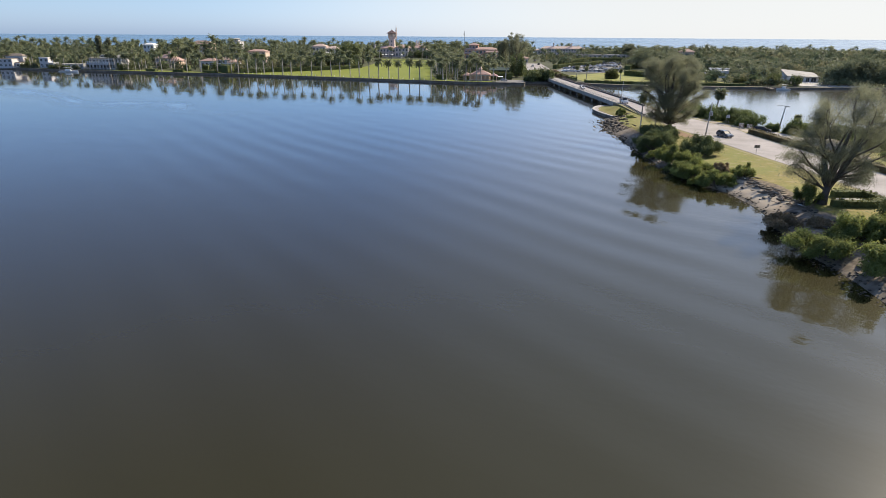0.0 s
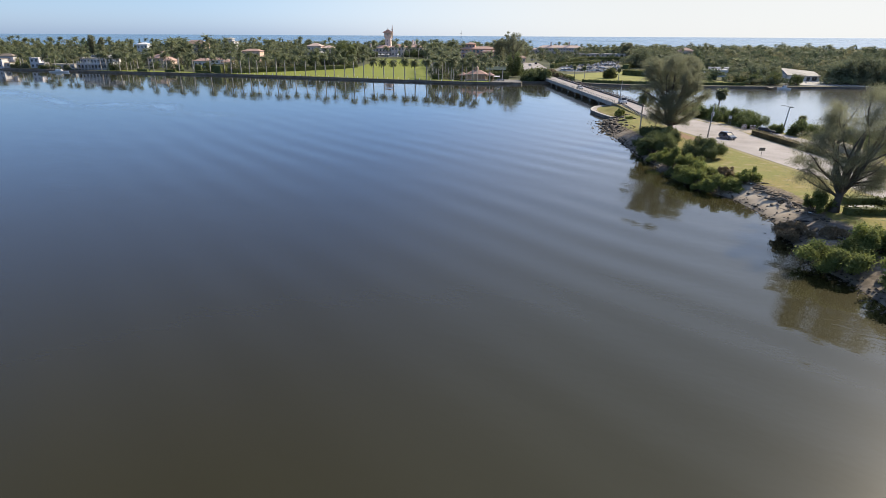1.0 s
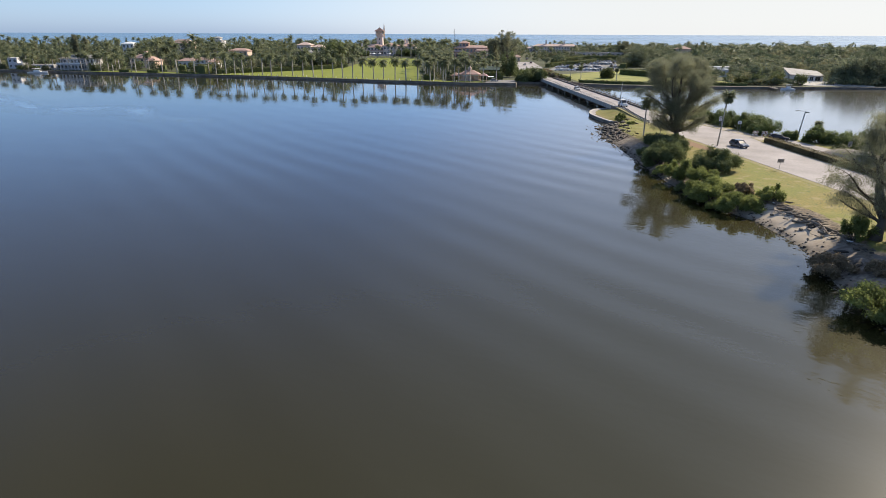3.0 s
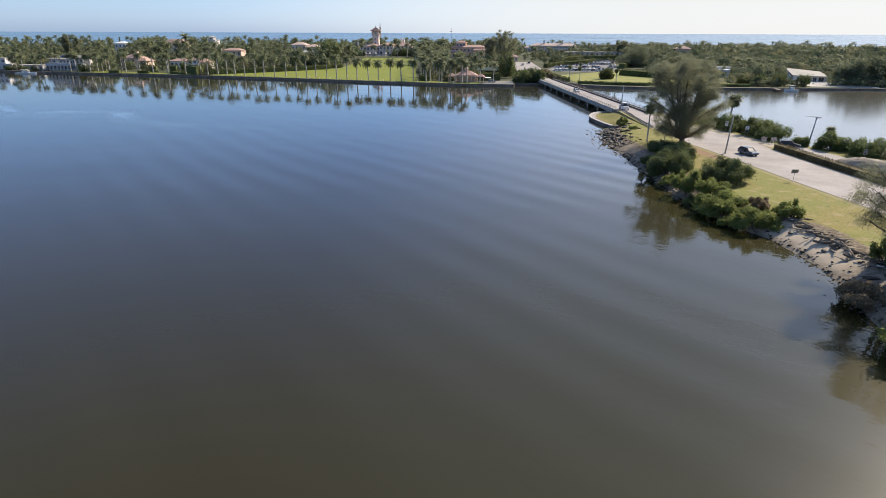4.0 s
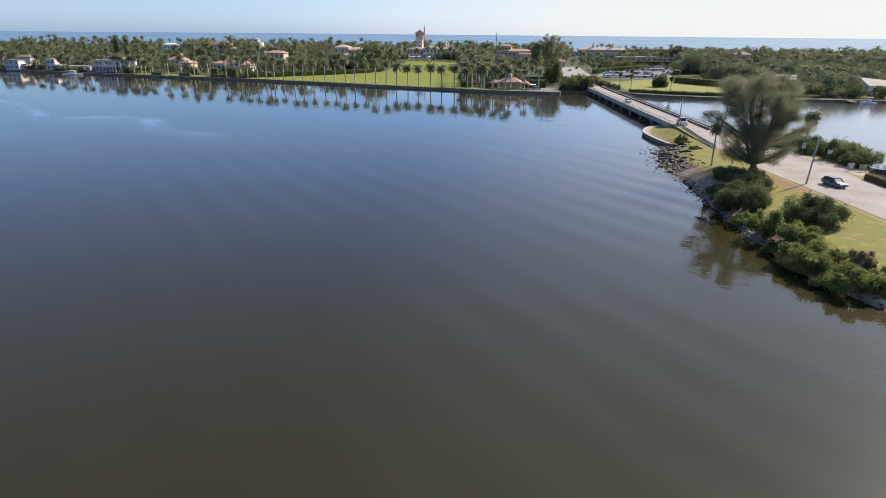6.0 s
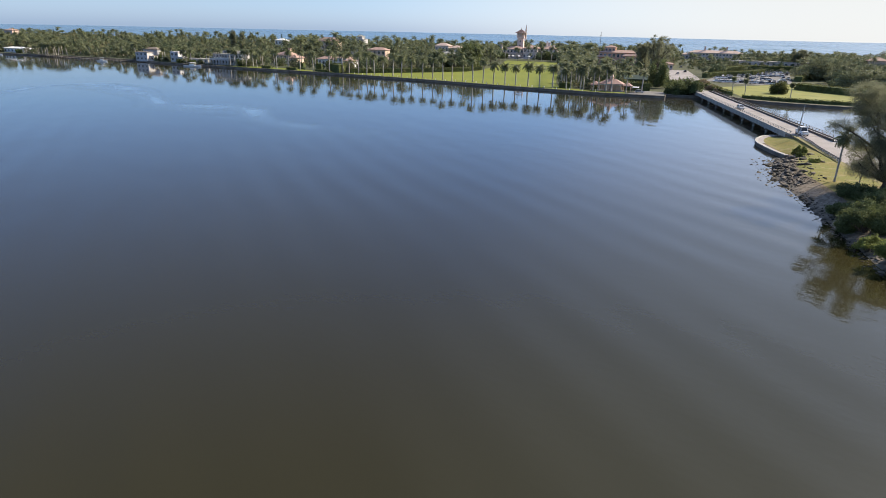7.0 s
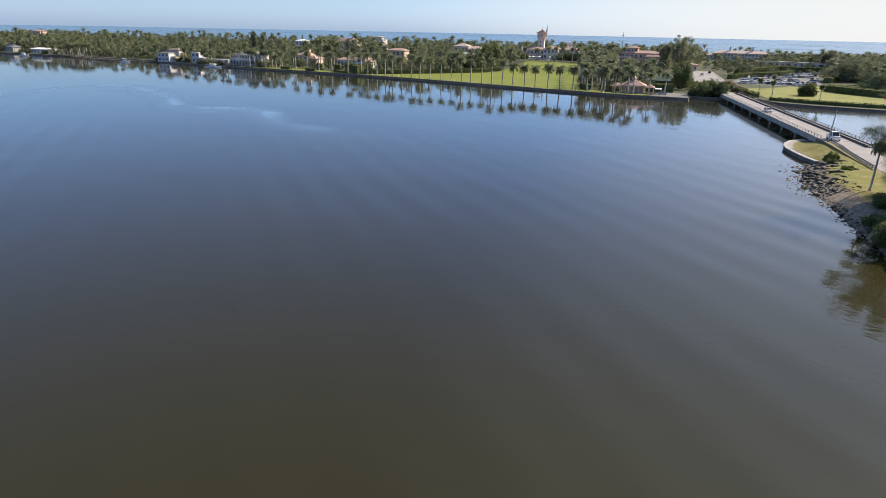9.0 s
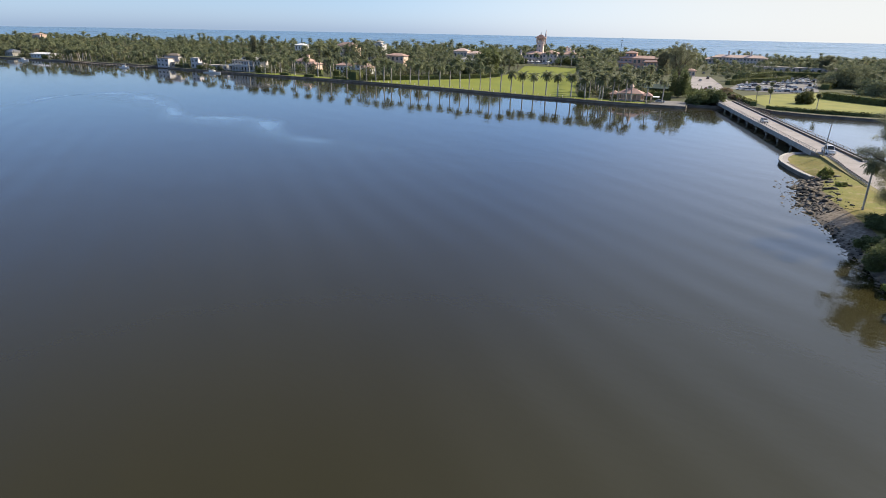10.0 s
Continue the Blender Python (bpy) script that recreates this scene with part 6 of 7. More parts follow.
# ---- cars ----
def car_meshes(paint, van=False):
    """Lofted body, glazed cabin, wheels and lamps of a car 4.5 m long, nose along +x."""
    L, W = 2.25, 0.88
    body = Shape()
    prof = [(-L, 0.45, 0.72), (-L + 0.12, 0.30, 0.98), (-1.2, 0.26, 1.02), (0.7, 0.26, 0.98), (1.7, 0.28, 0.86), (L - 0.1, 0.32, 0.74), (L, 0.42, 0.62)]
    v = []
    for x, lo, hi in prof:
        k = 0.9 if abs(x) > 2.1 else 1.0
        v += [(x, -W * k, lo), (x, -W * k, (lo + hi) / 2 + 0.05), (x, -W * 0.86 * k, hi), (x, W * 0.86 * k, hi), (x, W * k, (lo + hi) / 2 + 0.05), (x, W * k, lo)]
    n = len(prof)
    body.add(v, [(6 * i + j, 6 * i + (j + 1) % 6, 6 * i + 6 + (j + 1) % 6, 6 * i + 6 + j) for i in range(n - 1) for j in range(6)] + [(0, 1, 2, 3, 4, 5), tuple(6 * (n - 1) + j for j in (5, 4, 3, 2, 1, 0))])
    top = 1.95 if van else 1.46
    if van:
        # a tall pickup: high bonnet, cab and an open bed behind
        body.box(-L, -0.86, 0.9, -0.95, -0.74, 1.22, 0, 0.03).box(-L, 0.74, 0.9, -0.95, 0.86, 1.22, 0, 0.03).box(-L, -0.74, 0.9, -L + 0.1, 0.74, 1.2, 0, 0.03).box(1.0, -0.8, 0.85, 2.1, 0.8, 1.12, 0, 0.08)
    xs_ = [(-0.98, 1.0), (-0.85, top), (0.55, top), (1.15, 1.1)] if van else [(-2.05, 0.96), (-1.5, top), (0.3, top), (1.05, 0.94)]
    glass = Shape().add([(x, s * (0.78 if z < 1.2 else 0.66), z) for x, z in xs_ for s in (-1, 1)], [(0, 2, 4, 6), (7, 5, 3, 1), (0, 1, 3, 2), (4, 5, 7, 6), (2, 3, 5, 4)])
    x1, x2 = xs_[1][0], xs_[2][0]
    roof = Shape().box(x1 - 0.06, -0.69, top - 0.06, x2 + 0.06, 0.69, top + 0.05, 0, 0.04)
    pillars = []
    for (xa, za), (xb, zb) in ((xs_[0], xs_[1]), (xs_[3], xs_[2]), ((-0.35, 0.98), (-0.35, top))):
        for sy in (-1, 1):
            pillars.append(Shape().tube([(xa, sy * 0.79, za), (xb, sy * 0.67, zb)], 0.07, 5).mesh("pillar", M[paint]))
    wheel, rim = Shape(), Shape()
    wheel.tube([(0, -0.11, 0), (0, 0.11, 0)], 0.32, 12)
    rim.tube([(0, -0.125, 0), (0, 0.125, 0)], 0.19, 8)
    lamp = Shape().box(-0.05, -0.2, -0.07, 0.04, 0.2, 0.07)
    return (body.mesh("body", M[paint]), glass.mesh("glazing", M["car_glass"]), roof.mesh("roof", M[paint]), wheel.mesh("tyre", M["dark"], False), rim.mesh("rim", M["paint_silver"]), lamp.mesh("headlight", M["paint_white"]), lamp.mesh("tail_light", M["paint_red"]), pillars)


CARS = {}


def car(paint, x, y, z, turn, label, group="", van=False, scale=1.0):
    if (paint, van) not in CARS:
        CARS[(paint, van)] = car_meshes(paint, van)
    body, glass, roof, wheel, rim, head, tail, pillars = CARS[(paint, van)]
    e = thing("car", label, "car", group, at=pose(x, y, z, 0, 0, turn) @ Matrix.Scale(scale, 4))
    for nm, me in (("body", body), ("glazing", glass), ("roof", roof)):
        part(nm, me, None, e)
    for me in pillars if y < 340 else ():
        part("pillar", me, None, e)
    for wx in (-1.35, 1.4):
        for wy in (-0.8, 0.8):
            w = part("wheel", wheel, None, e)
            w.location = (wx, wy, 0.32)
            part("rim", rim, None, w)
    for nm, me, lx in (("headlight", head, 2.2), ("tail_light", tail, -2.22)):
        for ly in (-0.6, 0.6):
            part(nm, me, None, e).location = (lx, ly, 0.66 if lx > 0 else 0.8)
    return e


car("paint_grey", 46.3, 164.6, road_z(164) + 0.003, -70, "dark grey car on the pale road", scale=1.04)
car("paint_black", 58.8, 175.0, near_ground(58.8, 175) + 0.05, -20, "black car parked behind the hedge")
truck = Vector(bridge_at(227.5, 69.6, 2.803))
car("paint_white", truck.x, truck.y, truck.z, -80, "white pickup truck driving off the bridge", van=True, scale=1.1)
second = Vector(bridge_at(288, 69.2, 2.803))
car("paint_silver", second.x, second.y, second.z, -80, "silver car crossing the bridge")
car("paint_silver", -18, 361, LAND_Z + 0.1, 5, "silver car parked on the concrete apron")
for x, y, p in ((2.5, 455, "paint_red"), (5, 468, "paint_grey"), (-1, 520, "paint_white"), (4, 540, "paint_black"), (1, 585, "paint_silver")):
    car(p, x, y, ground(x, y) + 0.15, 95, "car waiting on the far road")
crng = random.Random(9)
for row in range(7):
    for k in range(16):
        u, v_ = k / 15, row / 6
        x = 22 + u * (44 + 6 * v_) + v_ * 6
        y = 468 + v_ * 92 + u * (-2 + 10 * v_)
        x, y = x + crng.uniform(-0.7, 0.7), y + crng.uniform(-1.5, 1.5)
        if crng.random() < 0.12 or not in_poly(x, y, PARK):
            continue
        car(crng.choice(("paint_white", "paint_white", "paint_white", "paint_white", "paint_silver", "paint_silver", "paint_black", "paint_grey")), x, y, ground(x, y) + 0.11, (88 if row % 2 else 20) + crng.uniform(-6, 6) + 180 * crng.randint(0, 1), "car parked in the crowded car park", "cars in the car park")


# ---- causeway fittings ----
def light_post(x, y, z, top, label, arm=None, box=False, lean=0.0):
    e = thing("street_lamp", label, "street lamp", at=pose(x, y, z - 0.2))
    h = top - z + 0.2
    part("pole", Shape().tube([(0, 0, 0), (lean * 0.5, 0, h * 0.5), (lean, 0, h)], (0.17, 0.14, 0.10), 10), M["concrete"] if arm is None else M["metal"], e, smooth=True)
    if arm:
        part("arm", Shape().tube([(lean, 0, h - 0.3), (lean + arm * 0.5, 0, h + 0.05), (lean + arm, 0, h + 0.1)], 0.05, 6), M["metal"], e)
        part("lamp_head", Shape().box(lean + arm - 0.35, -0.16, h, lean + arm + 0.35, 0.16, h + 0.16, 0, 0.05), M["metal"], e)
        part("bracket", Shape().box(lean - 0.1, -0.12, h - 0.4, lean + 0.9, 0.12, h - 0.15, 0, 0.04), M["metal"], e)
    else:
        part("cap", Shape().box(lean - 0.14, -0.14, h, lean + 0.14, 0.14, h + 0.12, 0, 0.03), M["metal"], e)
    if box:
        part("meter_box", Shape().box(0.12, -0.2, h * 0.62, 0.42, 0.2, h * 0.62 + 0.9, 0, 0.04), M["metal"], e)
    return e


light_post(41.8, 165.2, near_ground(41.8, 165.2), 10.4, "grey concrete utility post on the grass verge", box=True, lean=0.5)
light_post(29.7, 231.8, near_ground(29.7, 231.8), 10.8, "grey concrete utility post at the bridge end", lean=0.3)
light_post(63.4, 176.2, near_ground(63.4, 176.2), 9.0, "grey steel street lamp with a curved arm behind the hedge", arm=-1.9, lean=0.7)


def road_sign(x, y, z, w, h, top, turn, mat, label, posts=1):
    e = thing("road_sign", label, "sign", at=pose(x, y, z - 0.1, 0, 0, turn))
    for px in ((0,) if posts == 1 else (-w * 0.35, w * 0.35)):
        part("post", Shape().tube([(px, 0, 0), (px, 0, top - 0.05)], 0.04, 6), M["metal"], e)
    part("panel", Shape().box(-w / 2, -0.06, top - h, w / 2, -0.045, top, 0), mat, e)
    for k in range(3):
        part("lettering", Shape().box(-w * 0.36, -0.066, top - h * (0.3 + 0.25 * k), w * (0.36 - 0.1 * k), -0.062, top - h * (0.22 + 0.25 * k)), M["dark"], e, "unreadable line of dark lettering")
    return e


road_sign(45.7, 140.4, near_ground(45.7, 140.4), 1.25, 0.65, 2.2, 8, M["sand"], "faded tan sign on a post in the verge")
road_sign(51.4, 196.0, near_ground(51.4, 196), 0.9, 1.3, 3.0, 20, M["white"], "white sign panel on a post by the mangroves")
road_sign(53.6, 187.4, near_ground(53.6, 187.4), 1.1, 0.8, 3.0, 20, M["white"], "white sign board on two posts by the mangroves", 2)
road_sign(45.0, 163.0, near_ground(45, 163), 0.5, 0.5, 1.5, 0, M["dark"], "small dark marker on a post at the road edge")
road_sign(67.5, 160.5, near_ground(67.5, 160.5), 0.9, 1.1, 2.6, 10, M["metal"], "grey sign on a post behind the hedge")
for x, y in ((55.2, 180.2), (57.0, 179.2)):
    bar = thing("road_barrier", "striped folding road barrier at the roadside", "barrier", "barriers", at=pose(x, y, near_ground(x, y), 0, 0, 15))
    for z0 in (0.45, 0.85, 1.25):
        part("board", Shape().box(-0.75, -0.05, z0, 0.75, 0.02, z0 + 0.24, 0, 0.02), M["white"], bar)
        for k in range(4):
            part("stripe", Shape().box(-0.68 + k * 0.38, -0.056, z0 + 0.02, -0.5 + k * 0.38, -0.052, z0 + 0.22), M["paint_red"], bar)
    for px in (-0.6, 0.6):
        part("leg", Shape().tube([(px, -0.35, 0), (px, 0.05, 1.5)], 0.04, 5).tube([(px, 0.35, 0), (px, 0.05, 1.5)], 0.04, 5), M["metal"], bar)

# guard rail beside the bridge approach
gr = thing("guard_rail", "low concrete guard rail with stubby posts along the road", "guard rail")
pa, pb = Vector((30.9, 231.5, 0)), Vector((33.4, 200.5, 0))
gpost = Shape().box(-0.16, -0.16, -0.3, 0.16, 0.16, 0.85, 0, 0.03).mesh("post", M["concrete"])
gpts = []
for k in range(19):
    p = pa.lerp(pb, k / 18)
    z = near_ground(p.x, p.y)
    part("post", gpost, None, gr).location = (p.x, p.y, z)
    gpts.append((p.x - 0.02, p.y, z + 0.72))
part("rail", Shape().tube(gpts, 0.12, 6), M["seawall"], gr)
part("lower_rail", Shape().tube([(x, y, z - 0.38) for x, y, z in gpts], 0.08, 6), M["concrete"], gr)

# curved quay with a pale cap and path
QUAY = [(30, 246.6), (25.5, 245.2), (22.6, 242), (20.8, 237), (20.0, 232), (20.2, 228), (21.3, 222), (22.8, 216), (24.4, 211.5)]
q1, q2, q3 = Shape(), Shape(), Shape()
inner_q = []
for i, (x, y) in enumerate(QUAY):
    a, b = Vector(QUAY[max(0, i - 1)]), Vector(QUAY[min(len(QUAY) - 1, i + 1)])
    d = (b - a).normalized()
    inner_q.append(Vector((-d.y, d.x)))
for i in range(len(QUAY) - 1):
    (xa, ya), (xb, yb) = QUAY[i], QUAY[i + 1]
    na, nb = inner_q[i], inner_q[i + 1]
    for s, o0, o1, z0, z1 in ((q1, 0.0, 0.5, -1.2, 0.78), (q2, -0.12, 0.7, 0.78, 1.0), (q3, 0.7, 2.0 if i < 5 else 1.1, 0.5, 0.93)):
        v = [(xa + na.x * o, ya + na.y * o, z) for z in (z0, z1) for o in (o0, o1)] + [(xb + nb.x * o, yb + nb.y * o, z) for z in (z0, z1) for o in (o0, o1)]
        s.add(v, [(0, 4, 6, 2), (2, 6, 7, 3), (1, 3, 7, 5), (0, 1, 5, 4)] + ([(0, 2, 3, 1)] if i == 0 else []) + ([(4, 5, 7, 6)] if i == len(QUAY) - 2 else []))
tagged(new("quay_wall", q1.mesh("quay_wall", M["seawall"])), "dark stained curved quay wall", "wall", kind="structure")
tagged(new("trim_quay", q2.mesh("trim_quay", M["concrete"])), "pale concrete cap on the quay wall", "coping", kind="structure")
tagged(new("pavement_quay", q3.mesh("pavement_quay", M["asphalt_pale"])), "pale sandy path along the quay", "pavement", kind="structure")
patch("pavement_pad", [(57.6, 177.4), (61.5, 178.5), (65.5, 165.5), (66.5, 158), (61.5, 157.5), (59.2, 166)], M["asphalt_pale"], "pale concrete pad behind the hedge", "pavement", 0.06, near_ground, 2)
patch("shoulder", [(53.4, 181), (50, 193.5), (46.2, 205.5), (48.2, 206), (52.5, 194.5), (56.5, 183), (58, 178), (54.6, 174)], M["sand"], "dusty bare road shoulder", "ground", 0.05, near_ground, 2)


# ---- rocks, driftwood and debris on the shore ----
def rock_mesh(seed):
    rng = random.Random(seed)
    bm = bmesh.new()
    bmesh.ops.create_icosphere(bm, subdivisions=2, radius=1)
    for v in bm.verts:
        k = 1 + 0.32 * noise.noise(v.co * 1.3 + Vector((seed * 3.1, 0, 0)))
        v.co = Vector((v.co.x * 1.2 * k, v.co.y * 0.85 * k, v.co.z * 0.55 * k))
        v.co.z = min(v.co.z, 0.42 + 0.06 * rng.random())
    me = bpy.data.meshes.new("rock")
    bm.to_mesh(me)
    bm.free()
    me.materials.append(M["rock"])
    return me


ROCKS = [rock_mesh(i) for i in range(6)]
rrng = random.Random(21)


def shore_point(s, off):
    """A point at distance s along the rocky shore from the quay, off metres inland."""
    line = NEAR[2:17]
    for (xa, ya), (xb, yb) in zip(line, line[1:]):
        L = math.hypot(xb - xa, yb - ya)
        if s <= L:
            tx_, ty_ = (xb - xa) / L, (yb - ya) / L
            return xa + tx_ * s - ty_ * off, ya + ty_ * s + tx_ * off
        s -= L
    return None


count = 0
while count < 300:
    zone = rrng.random()
    s = rrng.uniform(0, 34) if zone < 0.55 else rrng.uniform(34, 95) if zone < 0.8 else rrng.uniform(95, 150)
    off = rrng.gauss(1.6, 2.6) if zone < 0.55 else rrng.gauss(-0.2, 0.8)
    p = shore_point(s, off)
    if p is None:
        continue
    size = rrng.uniform(0.2, 0.5) * (1.5 if zone < 0.55 else 0.95 if zone < 0.8 else 0.55) * (0.7 if off < -1 else 1)
    z = max(near_ground(*p), -0.12)
    r = new("rock", ROCKS[count % 6])
    r.matrix_world = pose(p[0], p[1], z + size * 0.08, rrng.uniform(-12, 12), rrng.uniform(-12, 12), rrng.uniform(0, 360)) @ Matrix.Diagonal((size, size * rrng.uniform(0.7, 1.2), size * rrng.uniform(0.7, 1.3), 1))
    tagged(r, "dark wet rock at the water's edge" if off < 1 else "brown rock on the shore", "rock", "shore rocks")
    count += 1
# smaller stones, past counting
V, Fs = [], []
pebble = bmesh.new()
bmesh.ops.create_icosphere(pebble, subdivisions=1, radius=1)
pebble.verts.index_update()
base = np.array([v.co[:] for v in pebble.verts]) * np.array([1.2, 0.85, 0.5]) * np.random.default_rng(3).uniform(0.8, 1.15, (len(pebble.verts), 1))
faces = np.array([[v.index for v in f.verts] for f in pebble.faces])
pebble.free()
for k in range(1900):
    s = rrng.uniform(0, 36) if rrng.random() < 0.6 else rrng.uniform(36, 150)
    p = shore_point(s, rrng.gauss(1.8, 2.2) if s < 36 else rrng.gauss(0.1, 0.9))
    if p is None:
        continue
    size = rrng.uniform(0.08, 0.24)
    a = rrng.uniform(0, 6.283)
    R = np.array([[math.cos(a), -math.sin(a), 0], [math.sin(a), math.cos(a), 0], [0, 0, 1]]) * size
    Fs.append(faces + len(V) * len(base))
    V.append(base @ R.T + np.array([p[0], p[1], max(near_ground(*p), -0.05) + 0.03]))
tagged(new("shore_stones", fast_mesh("shore_stones", np.concatenate(V), np.concatenate(Fs), [M["rock"]])), "small dark stones scattered along the waterline", "stones", kind="stuff")


def log_mesh(seed, plank):
    rng = random.Random(seed)
    if plank:
        s = Shape().box(-1.6, -0.14, 0, 1.6, 0.14, 0.09, 0, 0.015)
    else:
        pts = [(-1.5 + 0.6 * k, rng.uniform(-0.12, 0.12), 0.1 + rng.uniform(-0.04, 0.08)) for k in range(6)]
        s = Shape().tube(pts, [0.22, 0.25, 0.22, 0.18, 0.13, 0.06], 7)
        s.tube([pts[3], (pts[3][0] + 0.3, 0.5, 0.45)], (0.07, 0.02), 5)
    return s.mesh("driftwood", M["driftwood"])


LOGS = [log_mesh(i, i % 2) for i in range(6)]
for k in range(150):
    u = k / 149
    x, y = 35.9 + 3.0 * u + rrng.gauss(0, 0.75), 116.5 - 19.0 * u + rrng.gauss(0, 0.7)
    small = k % 3 != 0
    r = new("driftwood", LOGS[k % 6])
    r.matrix_world = pose(x, y, near_ground(x, y) + 0.03 + 0.25 * rrng.random() ** 2, rrng.uniform(-10, 10), rrng.uniform(-14, 14), rrng.gauss(-45, 38)) @ Matrix.Scale(rrng.uniform(0.16, 0.38) if small else rrng.uniform(0.45, 0.85), 4)
    tagged(r, "weathered grey driftwood log on the sand" if k % 2 == 0 else "broken old timber plank on the sand", "driftwood", "driftwood on the beach")
for k in range(46):
    u = rrng.random()
    x, y = 35.8 + 3.2 * u + rrng.gauss(0, 0.9), 117 - 22.0 * u + rrng.gauss(0, 0.8)
    size = rrng.uniform(0.12, 0.38)
    r = new("rock", ROCKS[k % 6])
    r.matrix_world = pose(x, y, near_ground(x, y) + size * 0.1, 0, rrng.uniform(-15, 15), rrng.uniform(0, 360)) @ Matrix.Diagonal((size, size * 0.8, size, 1))
    tagged(r, "brown stone lying among driftwood", "rock", "stones in the driftwood")
for x, y, turn in ((38.1, 98.6, 20), (35.6, 115.9, 70)):
    r = new("broken_board", LOGS[1])
    r.matrix_world = pose(x, y, near_ground(x, y) + 0.18, 8, 12, turn) @ Matrix.Diagonal((0.3, 1.2, 1, 1))
    r.data = r.data.copy()
    r.data.materials[0] = M["white"]
    tagged(r, "pale broken board lying on the driftwood", "board")
for k in range(12):
    x, y = 37 + rrng.uniform(-2, 3), 91 + rrng.uniform(-16, 10)
    r = new("stone_slab", ROCKS[k % 6])
    r.matrix_world = pose(x, y, near_ground(x, y) + 0.05, 0, rrng.uniform(-10, 10), rrng.uniform(0, 360)) @ Matrix.Diagonal((0.8, 0.6, 0.3, 1))
    tagged(r, "flat pale stone slab among shore scrub", "rock", "shore slabs")

# ---- docks and boats ----
def dock(x0, y0, x1, y1, width, label):
    e = thing("dock", label, "dock")
    d = Vector((x1 - x0, y1 - y0, 0))
    L = d.length
    d.normalize()
    n = Vector((-d.y, d.x, 0))
    for k in range(int(L / 0.9)):
        c = Vector((x0, y0, 0)) + d * (0.9 * k + 0.45)
        part("plank", Shape().add([tuple(c + d * a * 0.42 + n * b * width / 2 + Vector((0, 0, z))) for z in (0.95, 1.05) for a, b in ((-1, -1), (1, -1), (1, 1), (-1, 1))], [(3, 2, 1, 0), (4, 5, 6, 7), (0, 1, 5, 4), (1, 2, 6, 5), (2, 3, 7, 6), (3, 0, 4, 7)]), M["driftwood"], e)
    for k in range(int(L / 4) + 1):
        for b in (-1, 1):
            p = Vector((x0, y0, 0)) + d * min(L, 4 * k + 0.2) + n * b * width / 2
            part("post", Shape().tube([(p.x, p.y, -1.5), (p.x, p.y, 1.9)], 0.14, 6), M["driftwood"], e)
    return e


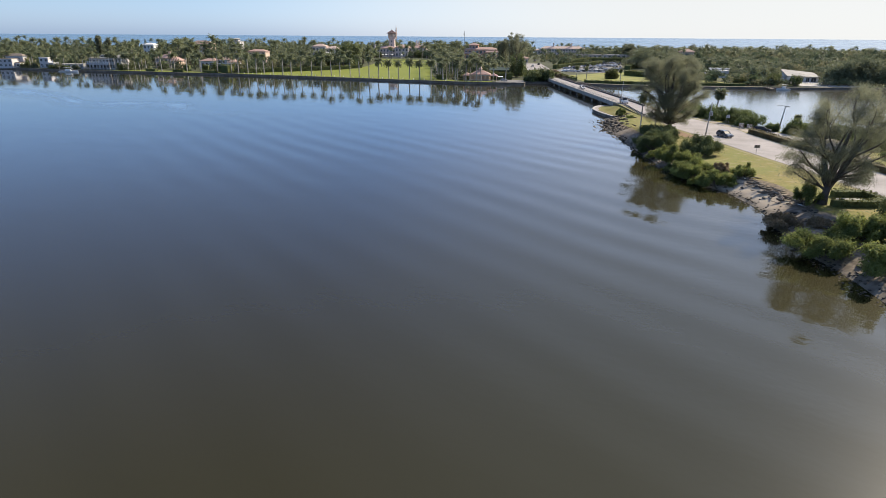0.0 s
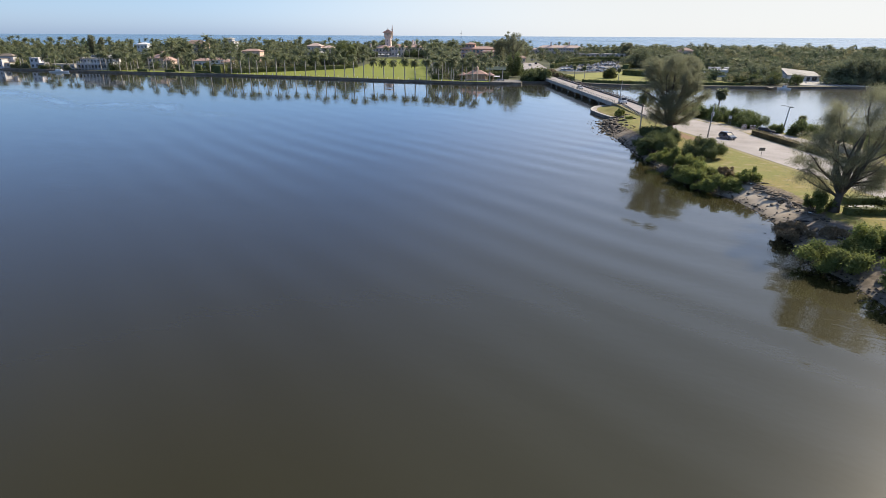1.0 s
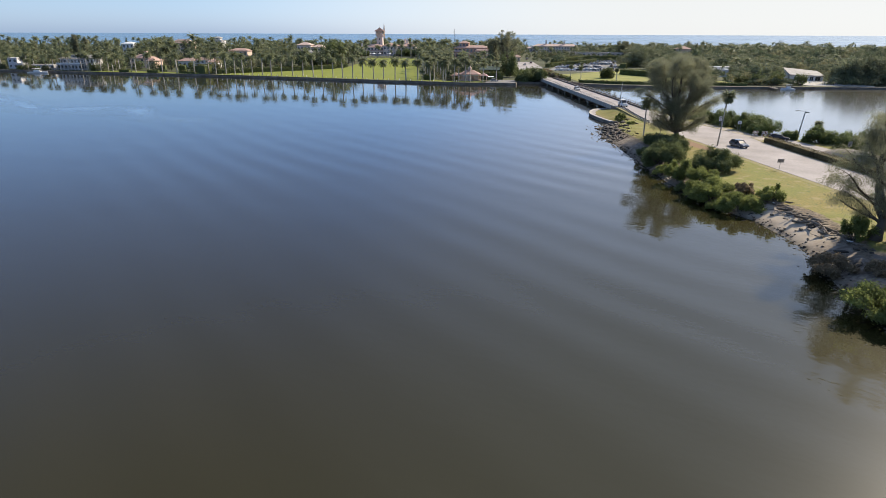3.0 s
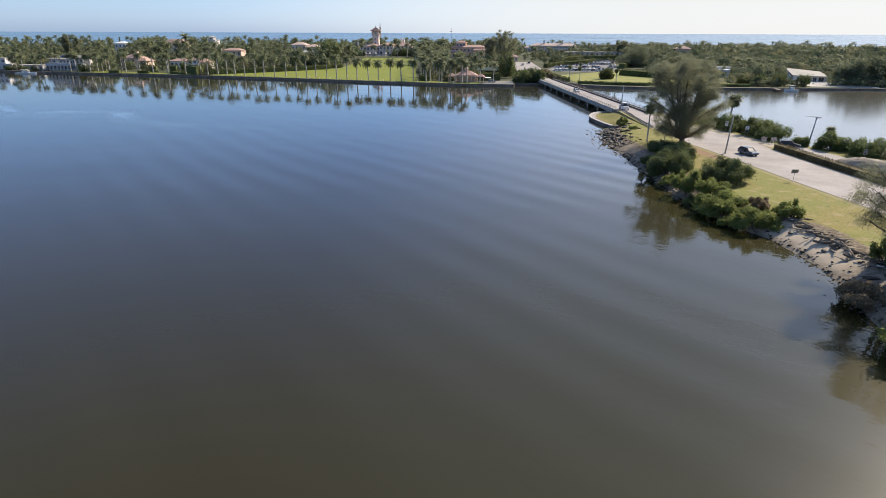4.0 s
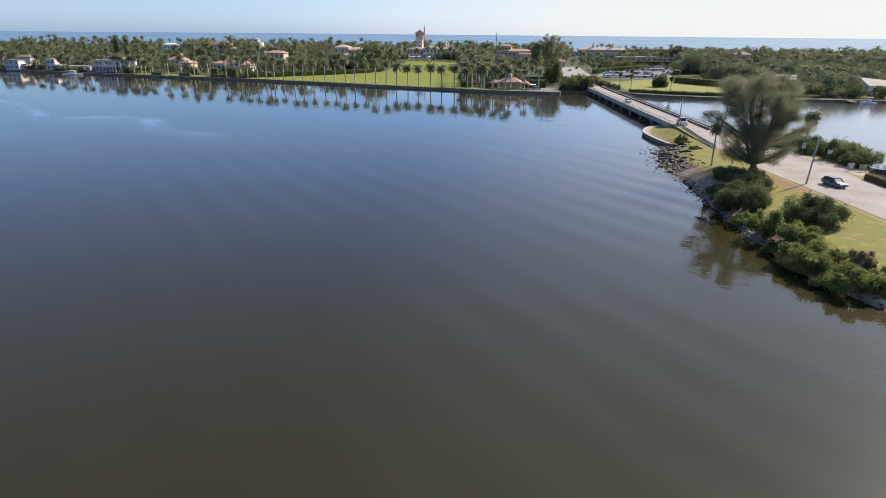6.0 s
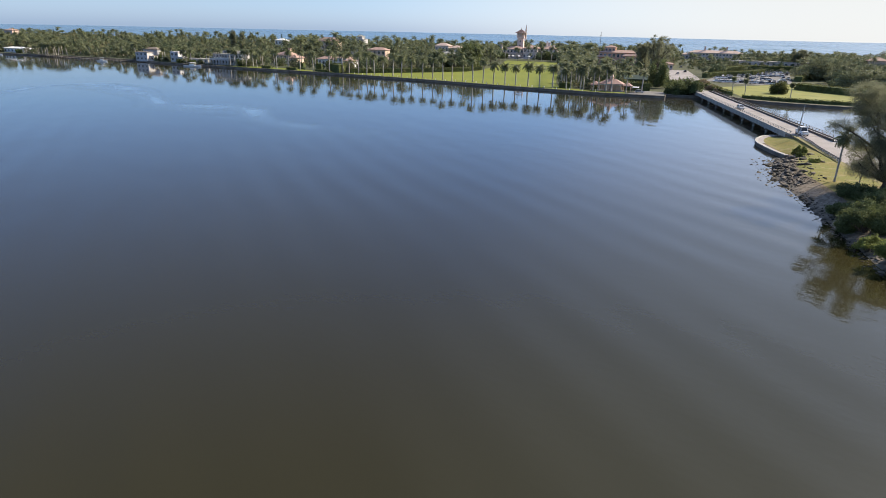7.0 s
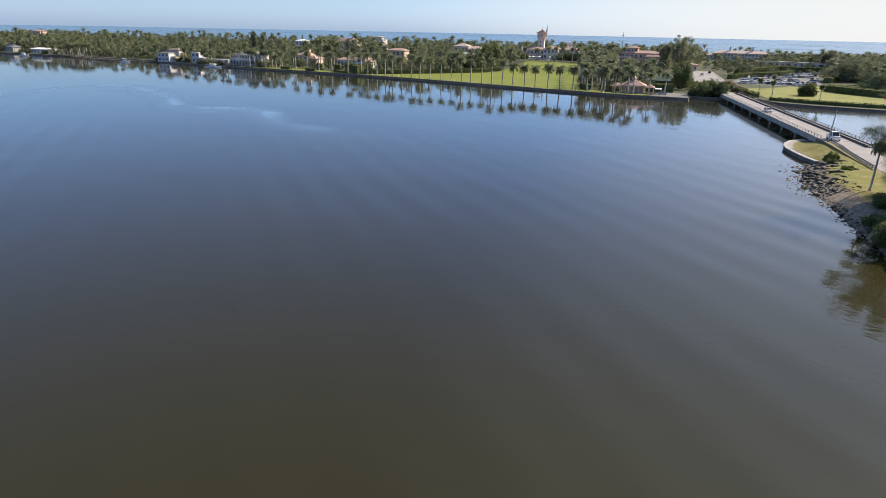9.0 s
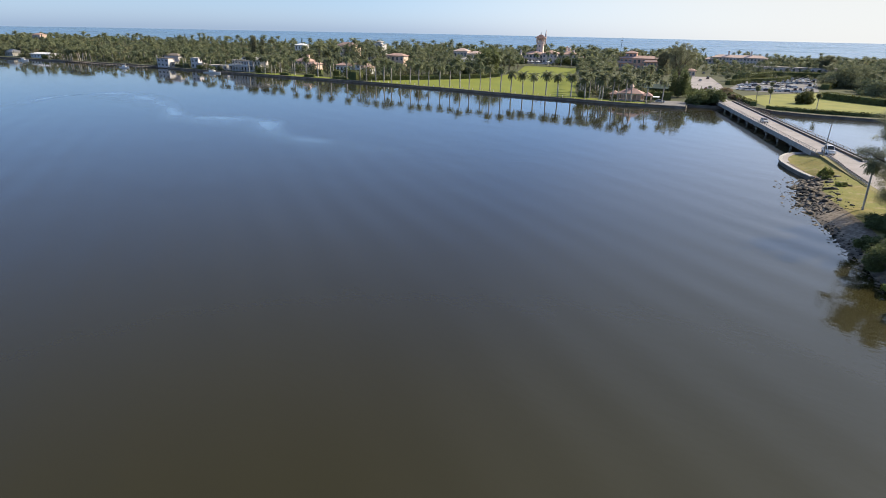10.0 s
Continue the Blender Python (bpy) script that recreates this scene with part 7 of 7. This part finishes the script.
def boat(x, y, turn, L, label):
    e = thing("boat", label, "boat", at=pose(x, y, 0.0, 0, 0, turn))
    hull = Shape()
    secs = []
    for u in (0, 0.25, 0.55, 0.8, 1.0):
        w = L * 0.15 * (1 - max(0, u - 0.45) ** 2 * 3.1)
        w = max(w, 0.03)
        secs += [(L * (u - 0.5), -w, 0.75 + 0.35 * u), (L * (u - 0.5), -w * 0.75, -0.3), (L * (u - 0.5), w * 0.75, -0.3), (L * (u - 0.5), w, 0.75 + 0.35 * u)]
    hull.add(secs, [(4 * i + j, 4 * i + 4 + j, 4 * i + 5 + j, 4 * i + 1 + j) for i in range(4) for j in range(3)] + [(0, 1, 2, 3), (4 * 4 + 3, 4 * 4 + 2, 4 * 4 + 1, 4 * 4)] + [(4 * i, 4 * i + 3, 4 * i + 7, 4 * i + 4) for i in range(4)])
    part("hull", hull, M["paint_white"], e)
    part("cabin", Shape().box(-L * 0.18, -L * 0.09, 0.85, L * 0.14, L * 0.09, 2.0, 0, 0.15), M["paint_white"], e)
    part("windscreen", Shape().box(L * 0.141, -L * 0.08, 1.25, L * 0.15, L * 0.08, 1.85), M["glass"], e)
    part("canopy", Shape().box(-L * 0.24, -L * 0.1, 2.75, L * 0.12, L * 0.1, 2.86, 0, 0.03), M["white"], e)
    for px, py in ((-0.22, -0.09), (-0.22, 0.09), (0.1, -0.09), (0.1, 0.09)):
        part("canopy_post", Shape().tube([(L * px, L * py, 0.8), (L * px, L * py, 2.78)], 0.04, 5), M["metal"], e)
    return e


boat(-325, 397, 8, 13, "white motor yacht moored at the seawall")
boat(129, 346.5, 175, 6.5, "white motor boat moored at the inlet dock")
boat(-556, 416, 20, 9, "white motor boat moored by the seawall")
boat(-416, 401, 3, 9, "white motor boat beside a long dock")
dock(122.5, 349.8, 121.5, 341, 2.4, "short timber dock with piles in the inlet")
dock(-470, 413, -405, 407, 2.2, "long timber dock running along the far shore")
dock(-405, 423, -405, 406, 2.0, "timber dock reaching out from the far shore")
dock(-520, 427, -470, 416, 2.2, "long low timber dock with piles")


# heap of grey gravel behind the hedge
rng = np.random.default_rng(4)
gx, gy = np.meshgrid(np.linspace(-3.4, 3.4, 33), np.linspace(-13, 13, 49))
gz = 2.3 * np.clip(1 - (gx / 3.0) ** 2 - (gy / 12.4) ** 2, -0.05, 1) ** 1.0 + rng.normal(size=gx.shape) * 0.05
gz = np.where(gz < 0, -0.2, gz)
V = np.stack([gx, gy, gz], -1).reshape(-1, 3)
idx = np.arange(33 * 49).reshape(49, 33)
F = np.stack([idx[:-1, :-1], idx[:-1, 1:], idx[1:, 1:], idx[1:, :-1]], -1).reshape(-1, 4)
heap = new("gravel_heap", fast_mesh("gravel_heap", V, F, [M["gravel"]]))
heap.matrix_world = pose(65.0, 149.5, near_ground(65, 149.5) - 0.05, 0, 0, 11)
tagged(heap, "long heap of brown-grey gravel behind the hedge", "gravel", kind="stuff")


# little white path lights along the lawn's waterside edge
lamp_me = Shape().lathe(0, 0, [(0.16, -0.1), (0.14, 0.7), (0.26, 0.75), (0.05, 0.95)], 8).mesh("path_light", M["white"])
x = -190.0
while x < -36:
    b = new("path_light", lamp_me)
    b.location = (x, shore_y(x) + 1.6, LAND_Z + 0.06)
    tagged(b, "small white garden light beside the seawall", "garden light", "path lights")
    x += 6.6
